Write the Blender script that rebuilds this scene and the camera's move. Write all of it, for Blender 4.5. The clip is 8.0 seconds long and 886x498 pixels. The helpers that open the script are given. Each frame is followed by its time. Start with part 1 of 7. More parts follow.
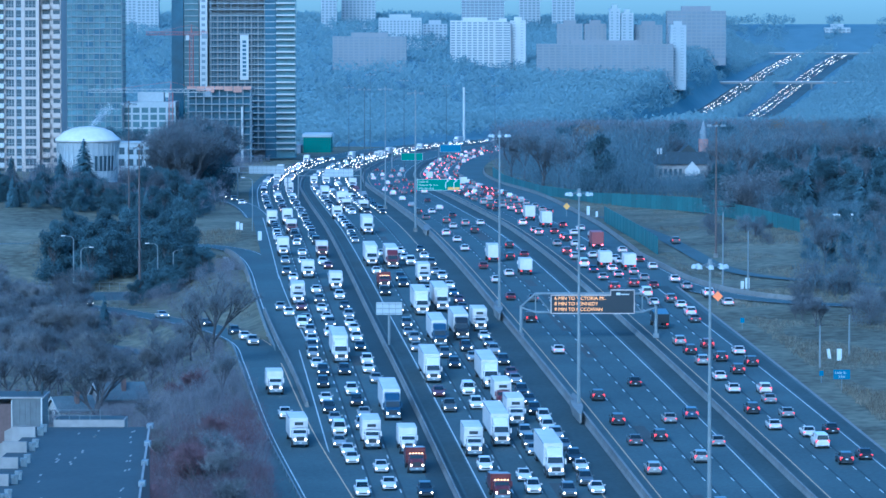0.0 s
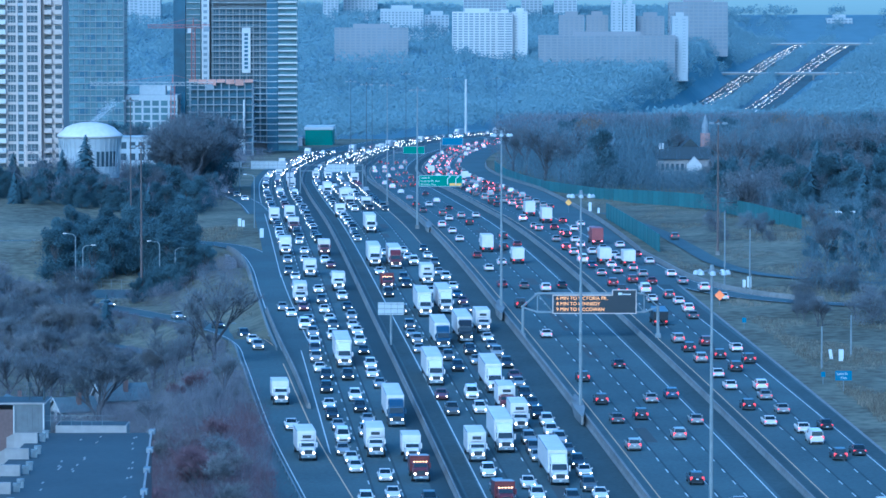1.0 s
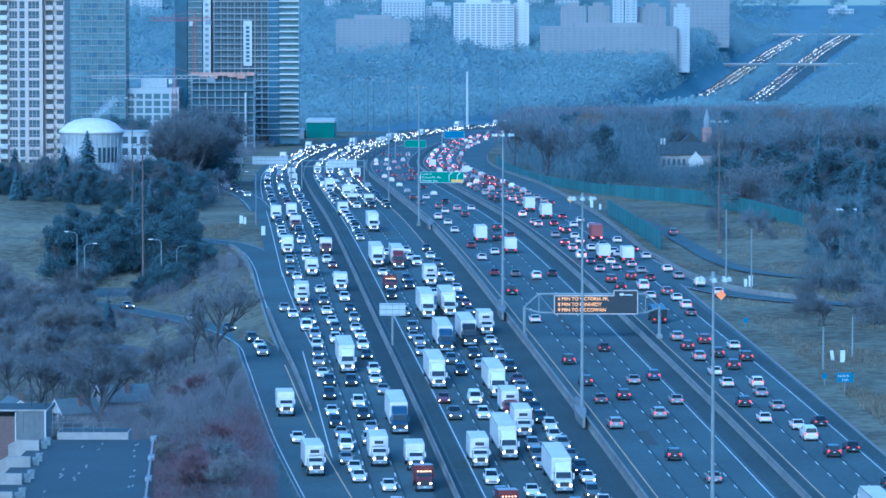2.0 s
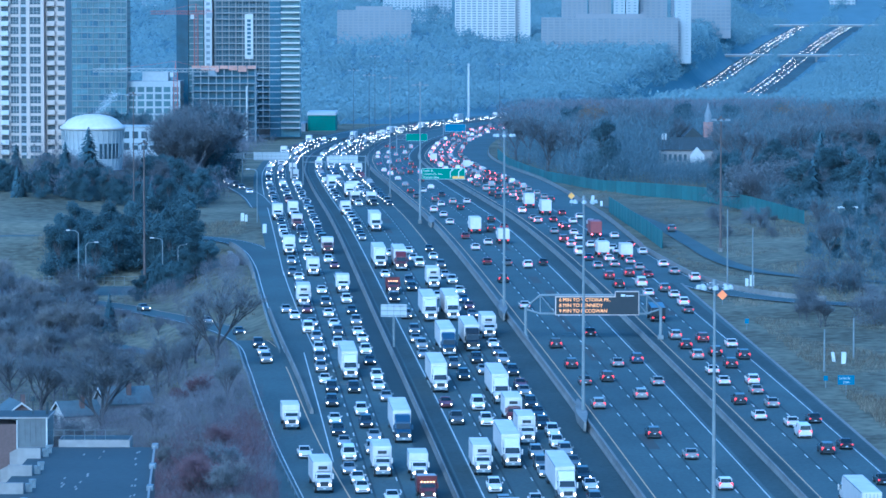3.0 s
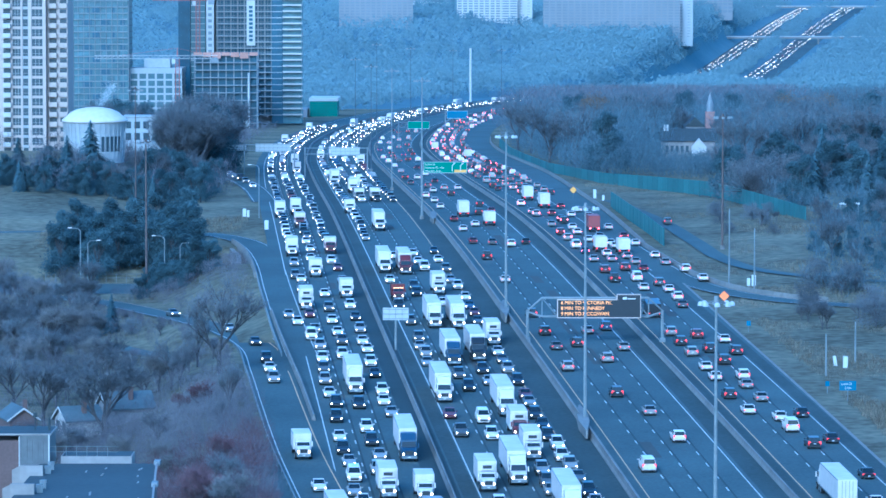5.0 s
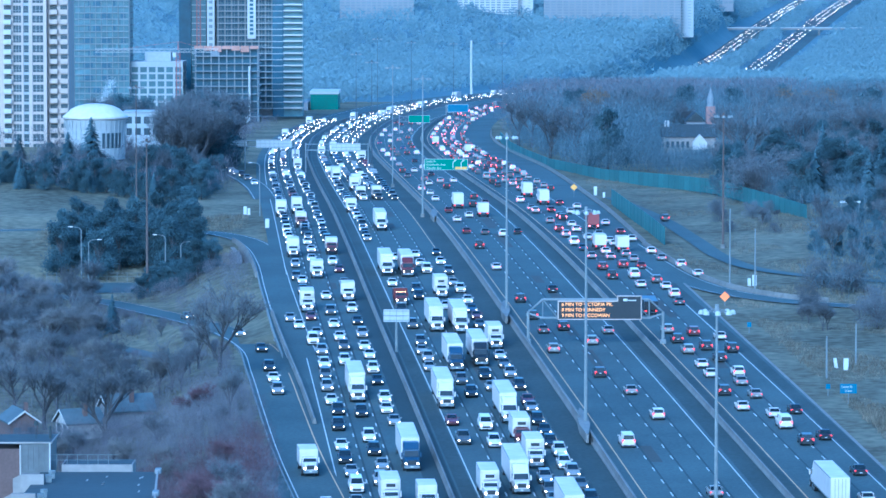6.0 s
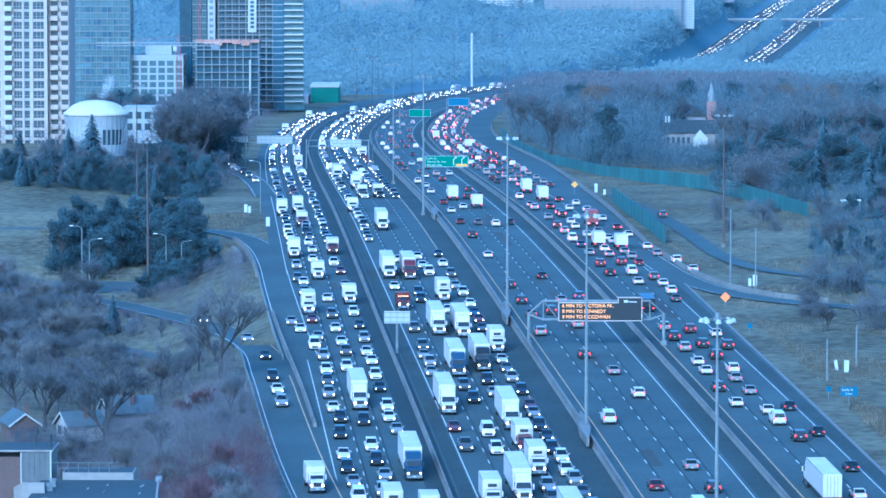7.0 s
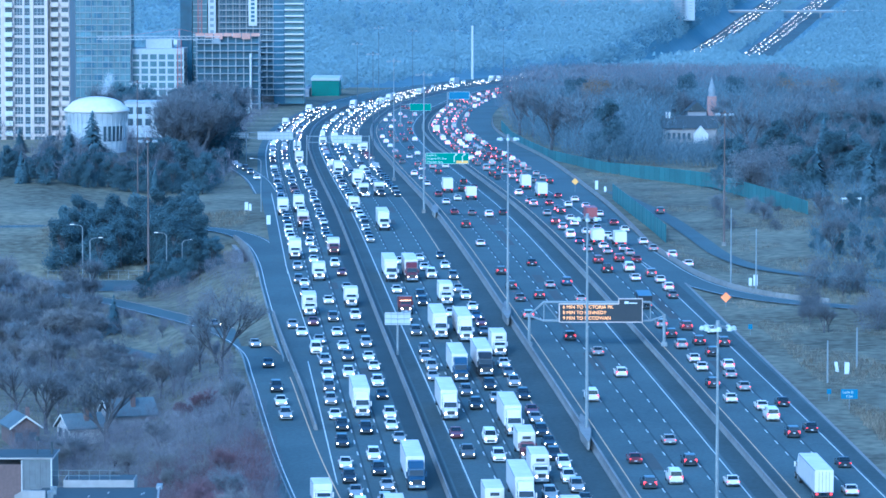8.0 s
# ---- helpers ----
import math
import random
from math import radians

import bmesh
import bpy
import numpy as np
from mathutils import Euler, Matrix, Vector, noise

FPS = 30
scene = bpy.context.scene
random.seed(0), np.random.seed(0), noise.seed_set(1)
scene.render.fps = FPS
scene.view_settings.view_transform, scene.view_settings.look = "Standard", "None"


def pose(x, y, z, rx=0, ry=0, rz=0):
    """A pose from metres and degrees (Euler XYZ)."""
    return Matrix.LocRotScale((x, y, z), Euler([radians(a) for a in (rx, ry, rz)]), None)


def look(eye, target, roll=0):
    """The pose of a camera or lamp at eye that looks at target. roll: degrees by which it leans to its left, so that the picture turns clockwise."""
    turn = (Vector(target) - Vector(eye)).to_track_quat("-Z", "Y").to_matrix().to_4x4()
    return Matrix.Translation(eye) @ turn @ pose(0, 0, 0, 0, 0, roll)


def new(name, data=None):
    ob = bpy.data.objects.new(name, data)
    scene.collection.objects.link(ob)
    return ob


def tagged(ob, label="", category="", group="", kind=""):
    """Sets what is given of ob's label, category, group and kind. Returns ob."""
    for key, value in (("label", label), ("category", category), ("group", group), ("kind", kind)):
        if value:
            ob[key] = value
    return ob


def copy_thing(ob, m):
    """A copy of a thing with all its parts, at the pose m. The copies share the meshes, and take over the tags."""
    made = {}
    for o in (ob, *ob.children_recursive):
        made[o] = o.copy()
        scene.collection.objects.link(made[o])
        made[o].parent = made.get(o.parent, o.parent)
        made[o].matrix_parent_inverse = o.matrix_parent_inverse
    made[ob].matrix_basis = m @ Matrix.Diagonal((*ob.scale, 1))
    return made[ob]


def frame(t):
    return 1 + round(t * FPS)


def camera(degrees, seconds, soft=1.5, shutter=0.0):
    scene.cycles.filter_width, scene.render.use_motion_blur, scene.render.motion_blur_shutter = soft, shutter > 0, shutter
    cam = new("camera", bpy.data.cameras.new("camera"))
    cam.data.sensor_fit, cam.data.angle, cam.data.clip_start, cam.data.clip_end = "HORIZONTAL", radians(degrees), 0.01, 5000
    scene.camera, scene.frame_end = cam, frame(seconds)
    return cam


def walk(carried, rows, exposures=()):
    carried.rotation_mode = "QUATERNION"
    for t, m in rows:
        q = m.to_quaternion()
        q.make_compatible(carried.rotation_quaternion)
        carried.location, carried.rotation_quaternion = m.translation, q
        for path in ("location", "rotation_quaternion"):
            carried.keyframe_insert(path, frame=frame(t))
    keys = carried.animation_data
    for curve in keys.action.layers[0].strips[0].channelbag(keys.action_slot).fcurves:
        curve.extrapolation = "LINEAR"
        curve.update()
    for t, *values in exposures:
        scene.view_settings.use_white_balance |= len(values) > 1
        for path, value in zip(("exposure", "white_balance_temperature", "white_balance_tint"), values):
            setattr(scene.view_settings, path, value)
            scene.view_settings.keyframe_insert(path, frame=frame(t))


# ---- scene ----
F = 7230.0                      # focal length of the long lens, in picture units
cam = camera(2 * math.degrees(math.atan(784 / F)), 8.0, soft=1.6)


def cam_row(t):
    """The craft rises straight up while it tilts down and drifts a hair to the left."""
    z = 56.7 + RISE[0] * t + RISE[1] * t * t + RISE[2] * t ** 3
    down = 396.0 + TILT[0] * t + TILT[1] * t * t + TILT[2] * t ** 3
    left = PAN[0] * t + PAN[1] * t * t + PAN[2] * t ** 3
    return t, pose(0, 0, z, 90 - math.degrees(math.atan(down / F)), 0, math.degrees(math.atan(left / F)))


RISE, TILT, PAN = (1.7815, 0.0857, -0.00606), (19.10, 0.2276, -0.02151), (3.637, -0.3316, 0.0140)
walk(cam, [cam_row(0.5 * i) for i in range(17)], exposures=[(0, 1.27, 3480, -6), (4, 1.47, 3490, -6), (8, 1.72, 3580, -4)])

# ---- sky and light: a dull, blue winter dusk ----
world = bpy.data.worlds.new("dusk_sky")
scene.world = world
world.use_nodes = True
wn, wl = world.node_tree.nodes, world.node_tree.links
sky = wn.new("ShaderNodeTexSky")
sky.sky_type, sky.sun_disc = "NISHITA", False
sky.sun_elevation, sky.sun_rotation = radians(30), radians(200)
sky.air_density, sky.dust_density, sky.ozone_density = 1.0, 2.0, 1.2
wn["Background"].inputs["Strength"].default_value = 0.11
wl.new(sky.outputs[0], wn["Background"].inputs["Color"])
sun = new("sun", bpy.data.lights.new("sun", "SUN"))
sun.data.energy, sun.data.angle, sun.data.color = 0.6, radians(30), (1.0, 0.95, 0.9)
sun.matrix_world = look((-200, -500, 400), (0, 0, 0))


# ---- the lie of the land ----
def smooth(xs, ys):
    """A smooth curve through a few stations."""
    xs, ys = np.array(xs, float), np.array(ys, float)
    m = np.gradient(ys, xs)

    def f(x):
        x = min(max(x, xs[0]), xs[-1])
        i = min(int(np.searchsorted(xs, x, "right")) - 1, len(xs) - 2)
        h = xs[i + 1] - xs[i]
        s = (x - xs[i]) / h
        return float((1 + 2 * s) * (1 - s) ** 2 * ys[i] + s * (1 - s) ** 2 * h * m[i] + s * s * (3 - 2 * s) * ys[i + 1] + s * s * (s - 1) * h * m[i + 1])
    return f


road_z = smooth((200, 400, 500, 600, 700, 800, 900, 1000, 1100, 1250, 1500, 1763, 2000, 2300, 2700, 3200, 3700, 4000, 4300, 4950),
                (-14, -7, -3.5, 0, 3.1, 5.6, 7.0, 7.2, 6.2, 4.0, -1.5, -6.5, -9, -12, -18, -35, -21.5, -7, 7.3, 30))
mid_x = smooth((200, 400, 600, 762, 1010, 1250, 1480, 1750, 2000, 2300, 2600, 3000, 3500, 4000, 4950),
               (46.5, 33.2, 19.7, 8.9, -5.7, -18.5, -28, -33, -25, 5, 62, 150, 235, 320, 480))
left_edge = smooth((200, 560, 640, 700, 745, 800, 870, 1000, 1500, 4950), (-47, -47, -46.0, -42.2, -41.6, -41.6, -41, -41, -41, -41))
right_edge = smooth((200, 600, 890, 1010, 1290, 1600, 4950), (38.3, 38.3, 41, 44, 50, 50, 50))


def bump(x, c, w):
    return math.exp(-((x - c) / w) ** 2)


def step(x, a, b):
    s = min(max((x - a) / (b - a), 0), 1)
    return s * s * (3 - 2 * s)


def curve_pts(pts, n=10):
    """A rounded line through stations."""
    out = []
    for i in range(len(pts) - 1):
        p0, p1, p2, p3 = (Vector(pts[min(max(k, 0), len(pts) - 1)]) for k in (i - 1, i, i + 1, i + 2))
        for k in range(n):
            t = k / n
            out.append(0.5 * (2 * p1 + (p2 - p0) * t + (2 * p0 - 5 * p1 + 4 * p2 - p3) * t * t + (3 * p1 - p0 - 3 * p2 + p3) * t ** 3))
    return out + [Vector(pts[-1])]


RAMP_A = curve_pts([(-160, 880, -1.1), (-115, 868, -1.0), (-88, 853, -1.0), (-71.5, 834, -0.9), (-59.5, 806, -0.5), (-43.5, 756, 0.8), (-33.5, 705, 1.9), (-29.2, 660, 1.9), (-25.6, 620, 0.75), (-20.8, 570, -0.95), (-13.4, 505, -3.25), (-5, 430, -5.9)], 12)
RAMP_B = curve_pts([(-24.6, 680, road_z(680)), (-27.4, 712, road_z(712)), (-30.0, 745, road_z(745)), (-33.4, 790, road_z(790)), (-37.0, 840, road_z(840) - 0.05), (-41.5, 885, 6.6), (-47.5, 920, 6.2), (-57, 948, 5.7), (-72, 962, 5.4), (-100, 962, 5.2), (-150, 955, 5.0)], 12)
RAMP_C = curve_pts([(38.2, 890, 6.95), (41.5, 850, 6.5), (46.0, 812, 5.7), (53, 785, 5.1), (64, 765, 4.9), (82, 745, 5.2), (110, 720, 5.6)], 12)
STREET = curve_pts([(-190, 866, -1.3), (-120, 870, -1.2), (-80, 871, -1.1), (-50, 871, -1.1)], 8)
LANE_WAY = curve_pts([(-150, 838, -1.6), (-112, 814, -1.8), (-84, 789, -2.0), (-66, 759, -2.3), (-50, 727, -2.6), (-44, 700, -3.0)], 8)
SERVICE = curve_pts([(42.5, 1075, 6.4), (45.5, 1033, 6.8), (50.8, 969, 7.0), (54.5, 905, 6.7), (57.5, 858, 6.3), (65, 826, 5.9), (84, 800, 6.0), (112, 786, 6.2)], 10)
# each bed: its stations, the half width that lies level, and how far its banks reach
BEDS = [(np.array([tuple(p) for p in r]), flat, reach) for r, flat, reach in ((RAMP_A, 4.6, 15), (RAMP_B, 4.4, 17), (RAMP_C, 5.0, 16), (STREET, 14.5, 11), (LANE_WAY, 2.8, 9), (SERVICE, 3.6, 9))]


def bedded(x, y, z):
    """The ground falls or rises to meet the roads that cross it."""
    total, sums, most, under = 0.0, 0.0, 0.0, []
    for bed, flat, reach in BEDS:
        d = np.hypot(bed[:, 0] - x, bed[:, 1] - y)
        k = int(d.argmin())
        e = float(d[k]) - flat
        if e <= 0.1:
            under.append(bed[k, 2] - 0.2)
        elif e < reach:
            w = e ** -3.0
            total += w
            sums += w * (bed[k, 2] - 0.2)
            most = max(most, 1 - step(e, 0.1, reach))
    if under:
        return float(min(under))
    return z + (sums / total - z) * most if total else z


def ground_z(x, y):
    u = x - mid_x(y)
    z = road_z(y) - 0.12
    le, re = left_edge(y), right_edge(y)
    out_l, out_r = le - u, u - re
    if out_l > 0:      # the cutting of the ramps, then the hill of the apartments
        low = step(y, 480, 560) * (1 - step(y, 890, 950))
        z += -6.0 * low * step(out_l, 2, 26) - 5 * (1 - step(y, 500, 700)) * step(out_l, 2, 30)
        z += 9 * step(out_l, 25, 60) * bump(y, 1230, 170)
        z += -1.2 * step(out_l, 3, 30) * step(y, 900, 960) * (1 - step(y, 1000, 1080))
    if out_r > 0:
        z += 1.2 * step(out_r, 8, 60) + 5 * step(out_r, 60, 200) * step(y, 900, 1200)
    far = step(y, 2400, 3700)
    if far:            # the far side of the valley
        z += far * (33 + 13 * (1 - step(x / y, -0.006, 0.012))) * (1 - step(x / y, 0.060, 0.078)) * step(abs(u), 43, 64)
        # ridge lifted to the camera's starting height so that it closes the horizon
        z += step(y, 4350, 4900) * (58 - z) * max(step(abs(u), 75, 220), step(y, 4780, 4880))
    z += 0.35 * noise.noise((x / 17, y / 31, 0)) * step(max(out_l, out_r), 1.5, 8)
    return bedded(x, y, z) if max(out_l, out_r) > 0 and y < 1090 else z


# ---- materials ----
def mat(name, col, rough=0.7, metal=0.0, vary=0.25, grain=1.5, coarse=0.08, bumpy=0.0, per="none", spread=0.0, spec=0.5):
    """A surface with a fine grain and broad stains, at real size; per: varies from object to object or from piece to piece."""
    m = bpy.data.materials.new(name)
    m.use_nodes = True
    n, l = m.node_tree.nodes, m.node_tree.links
    b = n["Principled BSDF"]
    b.inputs["Roughness"].default_value, b.inputs["Metallic"].default_value = rough, metal
    b.inputs["Specular IOR Level"].default_value = spec
    co = n.new("ShaderNodeTexCoord")
    fine, broad = n.new("ShaderNodeTexNoise"), n.new("ShaderNodeTexNoise")
    fine.inputs["Scale"].default_value, fine.inputs["Detail"].default_value = grain, 4
    broad.inputs["Scale"].default_value, broad.inputs["Detail"].default_value = coarse, 5
    l.new(co.outputs["Object"], fine.inputs["Vector"])
    l.new(co.outputs["Object"], broad.inputs["Vector"])
    add = n.new("ShaderNodeMath")
    add.operation = "ADD"
    l.new(fine.outputs[0], add.inputs[0])
    l.new(broad.outputs[0], add.inputs[1])
    ramp = n.new("ShaderNodeMapRange")
    ramp.inputs["From Min"].default_value, ramp.inputs["From Max"].default_value = 0.65, 1.35
    ramp.inputs["To Min"].default_value, ramp.inputs["To Max"].default_value = 1 - vary, 1 + vary
    l.new(add.outputs[0], ramp.inputs["Value"])
    last = ramp.outputs[0]
    if per != "none":
        src = n.new("ShaderNodeObjectInfo").outputs["Random"] if per == "object" else n.new("ShaderNodeNewGeometry").outputs["Random Per Island"]
        r2 = n.new("ShaderNodeMapRange")
        r2.inputs["To Min"].default_value, r2.inputs["To Max"].default_value = 1 - spread, 1 + spread
        l.new(src, r2.inputs["Value"])
        mul = n.new("ShaderNodeMath")
        mul.operation = "MULTIPLY"
        l.new(last, mul.inputs[0])
        l.new(r2.outputs[0], mul.inputs[1])
        last = mul.outputs[0]
    mix = n.new("ShaderNodeVectorMath")
    mix.operation = "SCALE"
    mix.inputs[0].default_value = col
    l.new(last, mix.inputs["Scale"])
    l.new(mix.outputs[0], b.inputs["Base Color"])
    if bumpy:
        bu = n.new("ShaderNodeBump")
        bu.inputs["Strength"].default_value, bu.inputs["Distance"].default_value = bumpy, 0.05
        l.new(fine.outputs[0], bu.inputs["Height"])
        l.new(bu.outputs[0], b.inputs["Normal"])
    return m


def glow(name, col, strength):
    m = bpy.data.materials.new(name)
    m.use_nodes = True
    b = m.node_tree.nodes["Principled BSDF"]
    b.inputs["Base Color"].default_value = (*col, 1)
    b.inputs["Emission Color"].default_value = (*col, 1)
    b.inputs["Emission Strength"].default_value = strength
    return m


ASPHALT = mat("asphalt", (0.070, 0.083, 0.081), 0.9, vary=0.3, grain=2.0, coarse=0.05, bumpy=0.2, spec=0.25)
DARK_ASPHALT = mat("fresh_asphalt", (0.036, 0.043, 0.042), 0.85, vary=0.2, grain=2.0, coarse=0.06, spec=0.25)
CONCRETE = mat("weathered_concrete", (0.165, 0.152, 0.134), 0.85, vary=0.3, grain=1.2, coarse=0.12, bumpy=0.2)
LINE = mat("white_road_paint", (0.48, 0.455, 0.41), 0.7, vary=0.35, grain=1.5, coarse=0.4)
YELLOW = mat("yellow_road_paint", (0.50, 0.31, 0.13), 0.6, vary=0.2, grain=4, coarse=0.4)
GRASS = mat("dry_winter_grass", (0.132, 0.120, 0.082), 0.95, vary=0.6, grain=0.5, coarse=0.035, bumpy=0.6, spec=0.08)
STEEL = mat("galvanised_steel", (0.20, 0.205, 0.20), 0.65, 0.3, vary=0.15, grain=2, coarse=0.3)
DARK_STEEL = mat("dark_weathered_steel", (0.075, 0.085, 0.095), 0.75, 0.2, vary=0.2)
RUST = mat("brown_weathering_steel", (0.10, 0.075, 0.065), 0.75, 0.2, vary=0.2)
TEAL = mat("teal_painted_boards", (0.062, 0.118, 0.112), 0.75, vary=0.18, grain=1.2, coarse=0.1, per="object", spread=0.15)
BARK = mat("grey_brown_bark", (0.080, 0.075, 0.076), 0.9, vary=0.25, grain=3, coarse=0.4, per="object", spread=0.25, spec=0.08)
TWIG = mat("bare_twigs", (0.128, 0.130, 0.137), 0.9, vary=0.25, grain=1, coarse=0.1, per="object", spread=0.3, spec=0.08)
PALE_TWIG = mat("pale_bare_twigs", (0.16, 0.15, 0.145), 0.9, vary=0.2, grain=1, coarse=0.1, per="object", spread=0.2, spec=0.08)
RED_TWIG = mat("russet_twigs", (0.125, 0.078, 0.084), 0.9, vary=0.25, grain=1, coarse=0.1, per="object", spread=0.2, spec=0.08)
# a lift and blue tint in the needle colour stand for haze
NEEDLE = mat("hazed_conifer_needles", (0.074, 0.100, 0.112), 0.9, vary=0.3, grain=1, coarse=0.2, per="object", spread=0.25, spec=0.08)
# distance haze is put into these two blue-grey colours
FAR_TWIG = mat("hazed_bare_woodland", (0.150, 0.190, 0.206), 0.95, vary=0.18, grain=0.1, coarse=0.006, per="piece", spread=0.05, spec=0.08)
FAR_FLOOR = mat("hazed_woodland_floor", (0.135, 0.170, 0.185), 0.95, vary=0.12, grain=0.05, coarse=0.006, spec=0.08)
OCHRE = mat("withered_oak_leaves", (0.15, 0.11, 0.075), 0.9, vary=0.25, grain=1, coarse=0.1, per="object", spread=0.2, spec=0.08)
TYRE = mat("black_tyre_rubber", (0.02, 0.02, 0.02), 0.85, vary=0.2)
GLASS = mat("dark_car_glass", (0.016, 0.02, 0.022), 0.12, vary=0.1, spec=0.45)
HEAD = glow("lit_headlight", (1.0, 0.60, 0.29), 10.0)
DIM_HEAD = mat("unlit_headlight", (0.6, 0.6, 0.6), 0.15, vary=0.05)
TAIL = glow("lit_tail_light", (1.0, 0.035, 0.03), 0.9)
BRAKE = glow("lit_brake_light", (1.0, 0.06, 0.05), 9.0)
DIM_TAIL = mat("unlit_tail_light", (0.25, 0.02, 0.02), 0.25, vary=0.05)
AMBER = glow("amber_marker_lamp", (1.0, 0.35, 0.08), 5.0)
PLATE = mat("number_plate", (0.6, 0.6, 0.6), 0.5, vary=0.05)
TRIM = mat("black_plastic_trim", (0.03, 0.03, 0.03), 0.6, vary=0.2)
PAINTS = {n: mat(n + "_car_paint", c, 0.3, mt, vary=0.06, grain=3, coarse=0.5) for n, c, mt in (
    ("white", (0.58, 0.51, 0.45), 0.0), ("silver", (0.27, 0.25, 0.225), 0.15), ("grey", (0.095, 0.092, 0.088), 0.1), ("black", (0.02, 0.021, 0.024), 0.0),
    ("red", (0.095, 0.022, 0.024), 0.0), ("blue", (0.032, 0.052, 0.088), 0.0), ("orange", (0.42, 0.13, 0.04), 0.0), ("green", (0.05, 0.25, 0.2), 0.0))}
BOX_WHITE = mat("white_cargo_box", (0.54, 0.475, 0.42), 0.6, vary=0.12, grain=0.8, coarse=0.25)
BOX_RED = mat("red_cargo_box", (0.19, 0.045, 0.042), 0.55, vary=0.12, grain=0.8, coarse=0.25)


# ---- mesh helpers ----
def box(bm, x0, x1, y0, y1, z0, z1, mi=0):
    v = [bm.verts.new((x, y, z)) for z in (z0, z1) for y in (y0, y1) for x in (x0, x1)]
    for q in ((0, 2, 3, 1), (4, 5, 7, 6), (0, 1, 5, 4), (2, 6, 7, 3), (0, 4, 6, 2), (1, 3, 7, 5)):
        bm.faces.new([v[i] for i in q]).material_index = mi
    return v


def rod(bm, a, b, ra, rb, n=6, mi=0, cap=True):
    a, b = Vector(a), Vector(b)
    d = (b - a).normalized()
    s = d.cross((0, 0, 1) if abs(d.z) < 0.9 else (1, 0, 0)).normalized()
    t = d.cross(s)
    rings = []
    for p, r in ((a, ra), (b, rb)):
        rings.append([bm.verts.new(p + (s * math.cos(k * math.tau / n) + t * math.sin(k * math.tau / n)) * r) for k in range(n)])
    for k in range(n):
        bm.faces.new((rings[0][k], rings[0][(k + 1) % n], rings[1][(k + 1) % n], rings[1][k])).material_index = mi
    if cap:
        bm.faces.new(rings[0][::-1]).material_index = mi
        bm.faces.new(rings[1]).material_index = mi


def loft(bm, rings, mi=0, closed=True):
    """Skin over rings of equal length."""
    vs = [[bm.verts.new(p) for p in r] for r in rings]
    n = len(vs[0])
    for i in range(len(vs) - 1):
        for k in range(n if closed else n - 1):
            bm.faces.new((vs[i][k], vs[i][(k + 1) % n], vs[i + 1][(k + 1) % n], vs[i + 1][k])).material_index = mi
    if closed:
        bm.faces.new(vs[0][::-1]).material_index = mi
        bm.faces.new(vs[-1]).material_index = mi


def part(name, bm, mats, parent=None, label="", at=None, smoothed=False):
    """Links a bmesh as one mesh object, under a thing or at top level."""
    bmesh.ops.recalc_face_normals(bm, faces=bm.faces[:])
    me = bpy.data.meshes.new(name)
    bm.to_mesh(me)
    bm.free()
    for m in (mats if isinstance(mats, (list, tuple)) else [mats]):
        me.materials.append(m)
    if smoothed:
        for p in me.polygons:
            p.use_smooth = True
    return piece(name, me, parent, label, at)


def piece(name, me, parent=None, label="", at=None):
    ob = new(name, me)
    if parent:
        ob.parent = parent
    if label:
        tagged(ob, label)
    if at is not None:
        ob.matrix_basis = at if isinstance(at, Matrix) else Matrix.Translation(at)
    return ob


def empty(name, label, category, group="", kind="", at=(0, 0, 0)):
    ob = tagged(new(name), label, category, group, kind)
    ob.matrix_basis = at if isinstance(at, Matrix) else Matrix.Translation(at)
    return ob


def strip(bm, y0, y1, dy, ua, ub, lift, mi=0, thick=0.0):
    """A band along the road between two offsets from the median (numbers or curves)."""
    ys = list(np.arange(y0, y1, dy)) + [y1]
    fa, fb = (ua if callable(ua) else (lambda y: ua)), (ub if callable(ub) else (lambda y: ub))
    prev = None
    for y in ys:
        z, c = road_z(y) + lift, mid_x(y)
        row = [bm.verts.new((c + fa(y), y, z)), bm.verts.new((c + fb(y), y, z))]
        if thick:
            row += [bm.verts.new((c + fb(y), y, z - thick)), bm.verts.new((c + fa(y), y, z - thick))]
        if prev:
            n = len(row)
            for k in range(n if thick else 1):
                bm.faces.new((prev[k], prev[(k + 1) % n], row[(k + 1) % n], row[k])).material_index = mi
        elif thick:
            bm.faces.new(row)
        prev = row
    if thick:
        bm.faces.new(prev[::-1])


def path_strip(bm, pts, half, lift, mi=0, off=0.0):
    """A band along a plan line of (x, y, z) stations."""
    pts = [Vector(p) for p in pts]
    prev = None
    for i, p in enumerate(pts):
        d = (pts[min(i + 1, len(pts) - 1)] - pts[max(i - 1, 0)])
        s = Vector((d.y, -d.x, 0)).normalized()
        row = [bm.verts.new(p + s * (off - half) + Vector((0, 0, lift))), bm.verts.new(p + s * (off + half) + Vector((0, 0, lift)))]
        if prev:
            bm.faces.new((prev[0], prev[1], row[1], row[0])).material_index = mi
        prev = row
    return pts


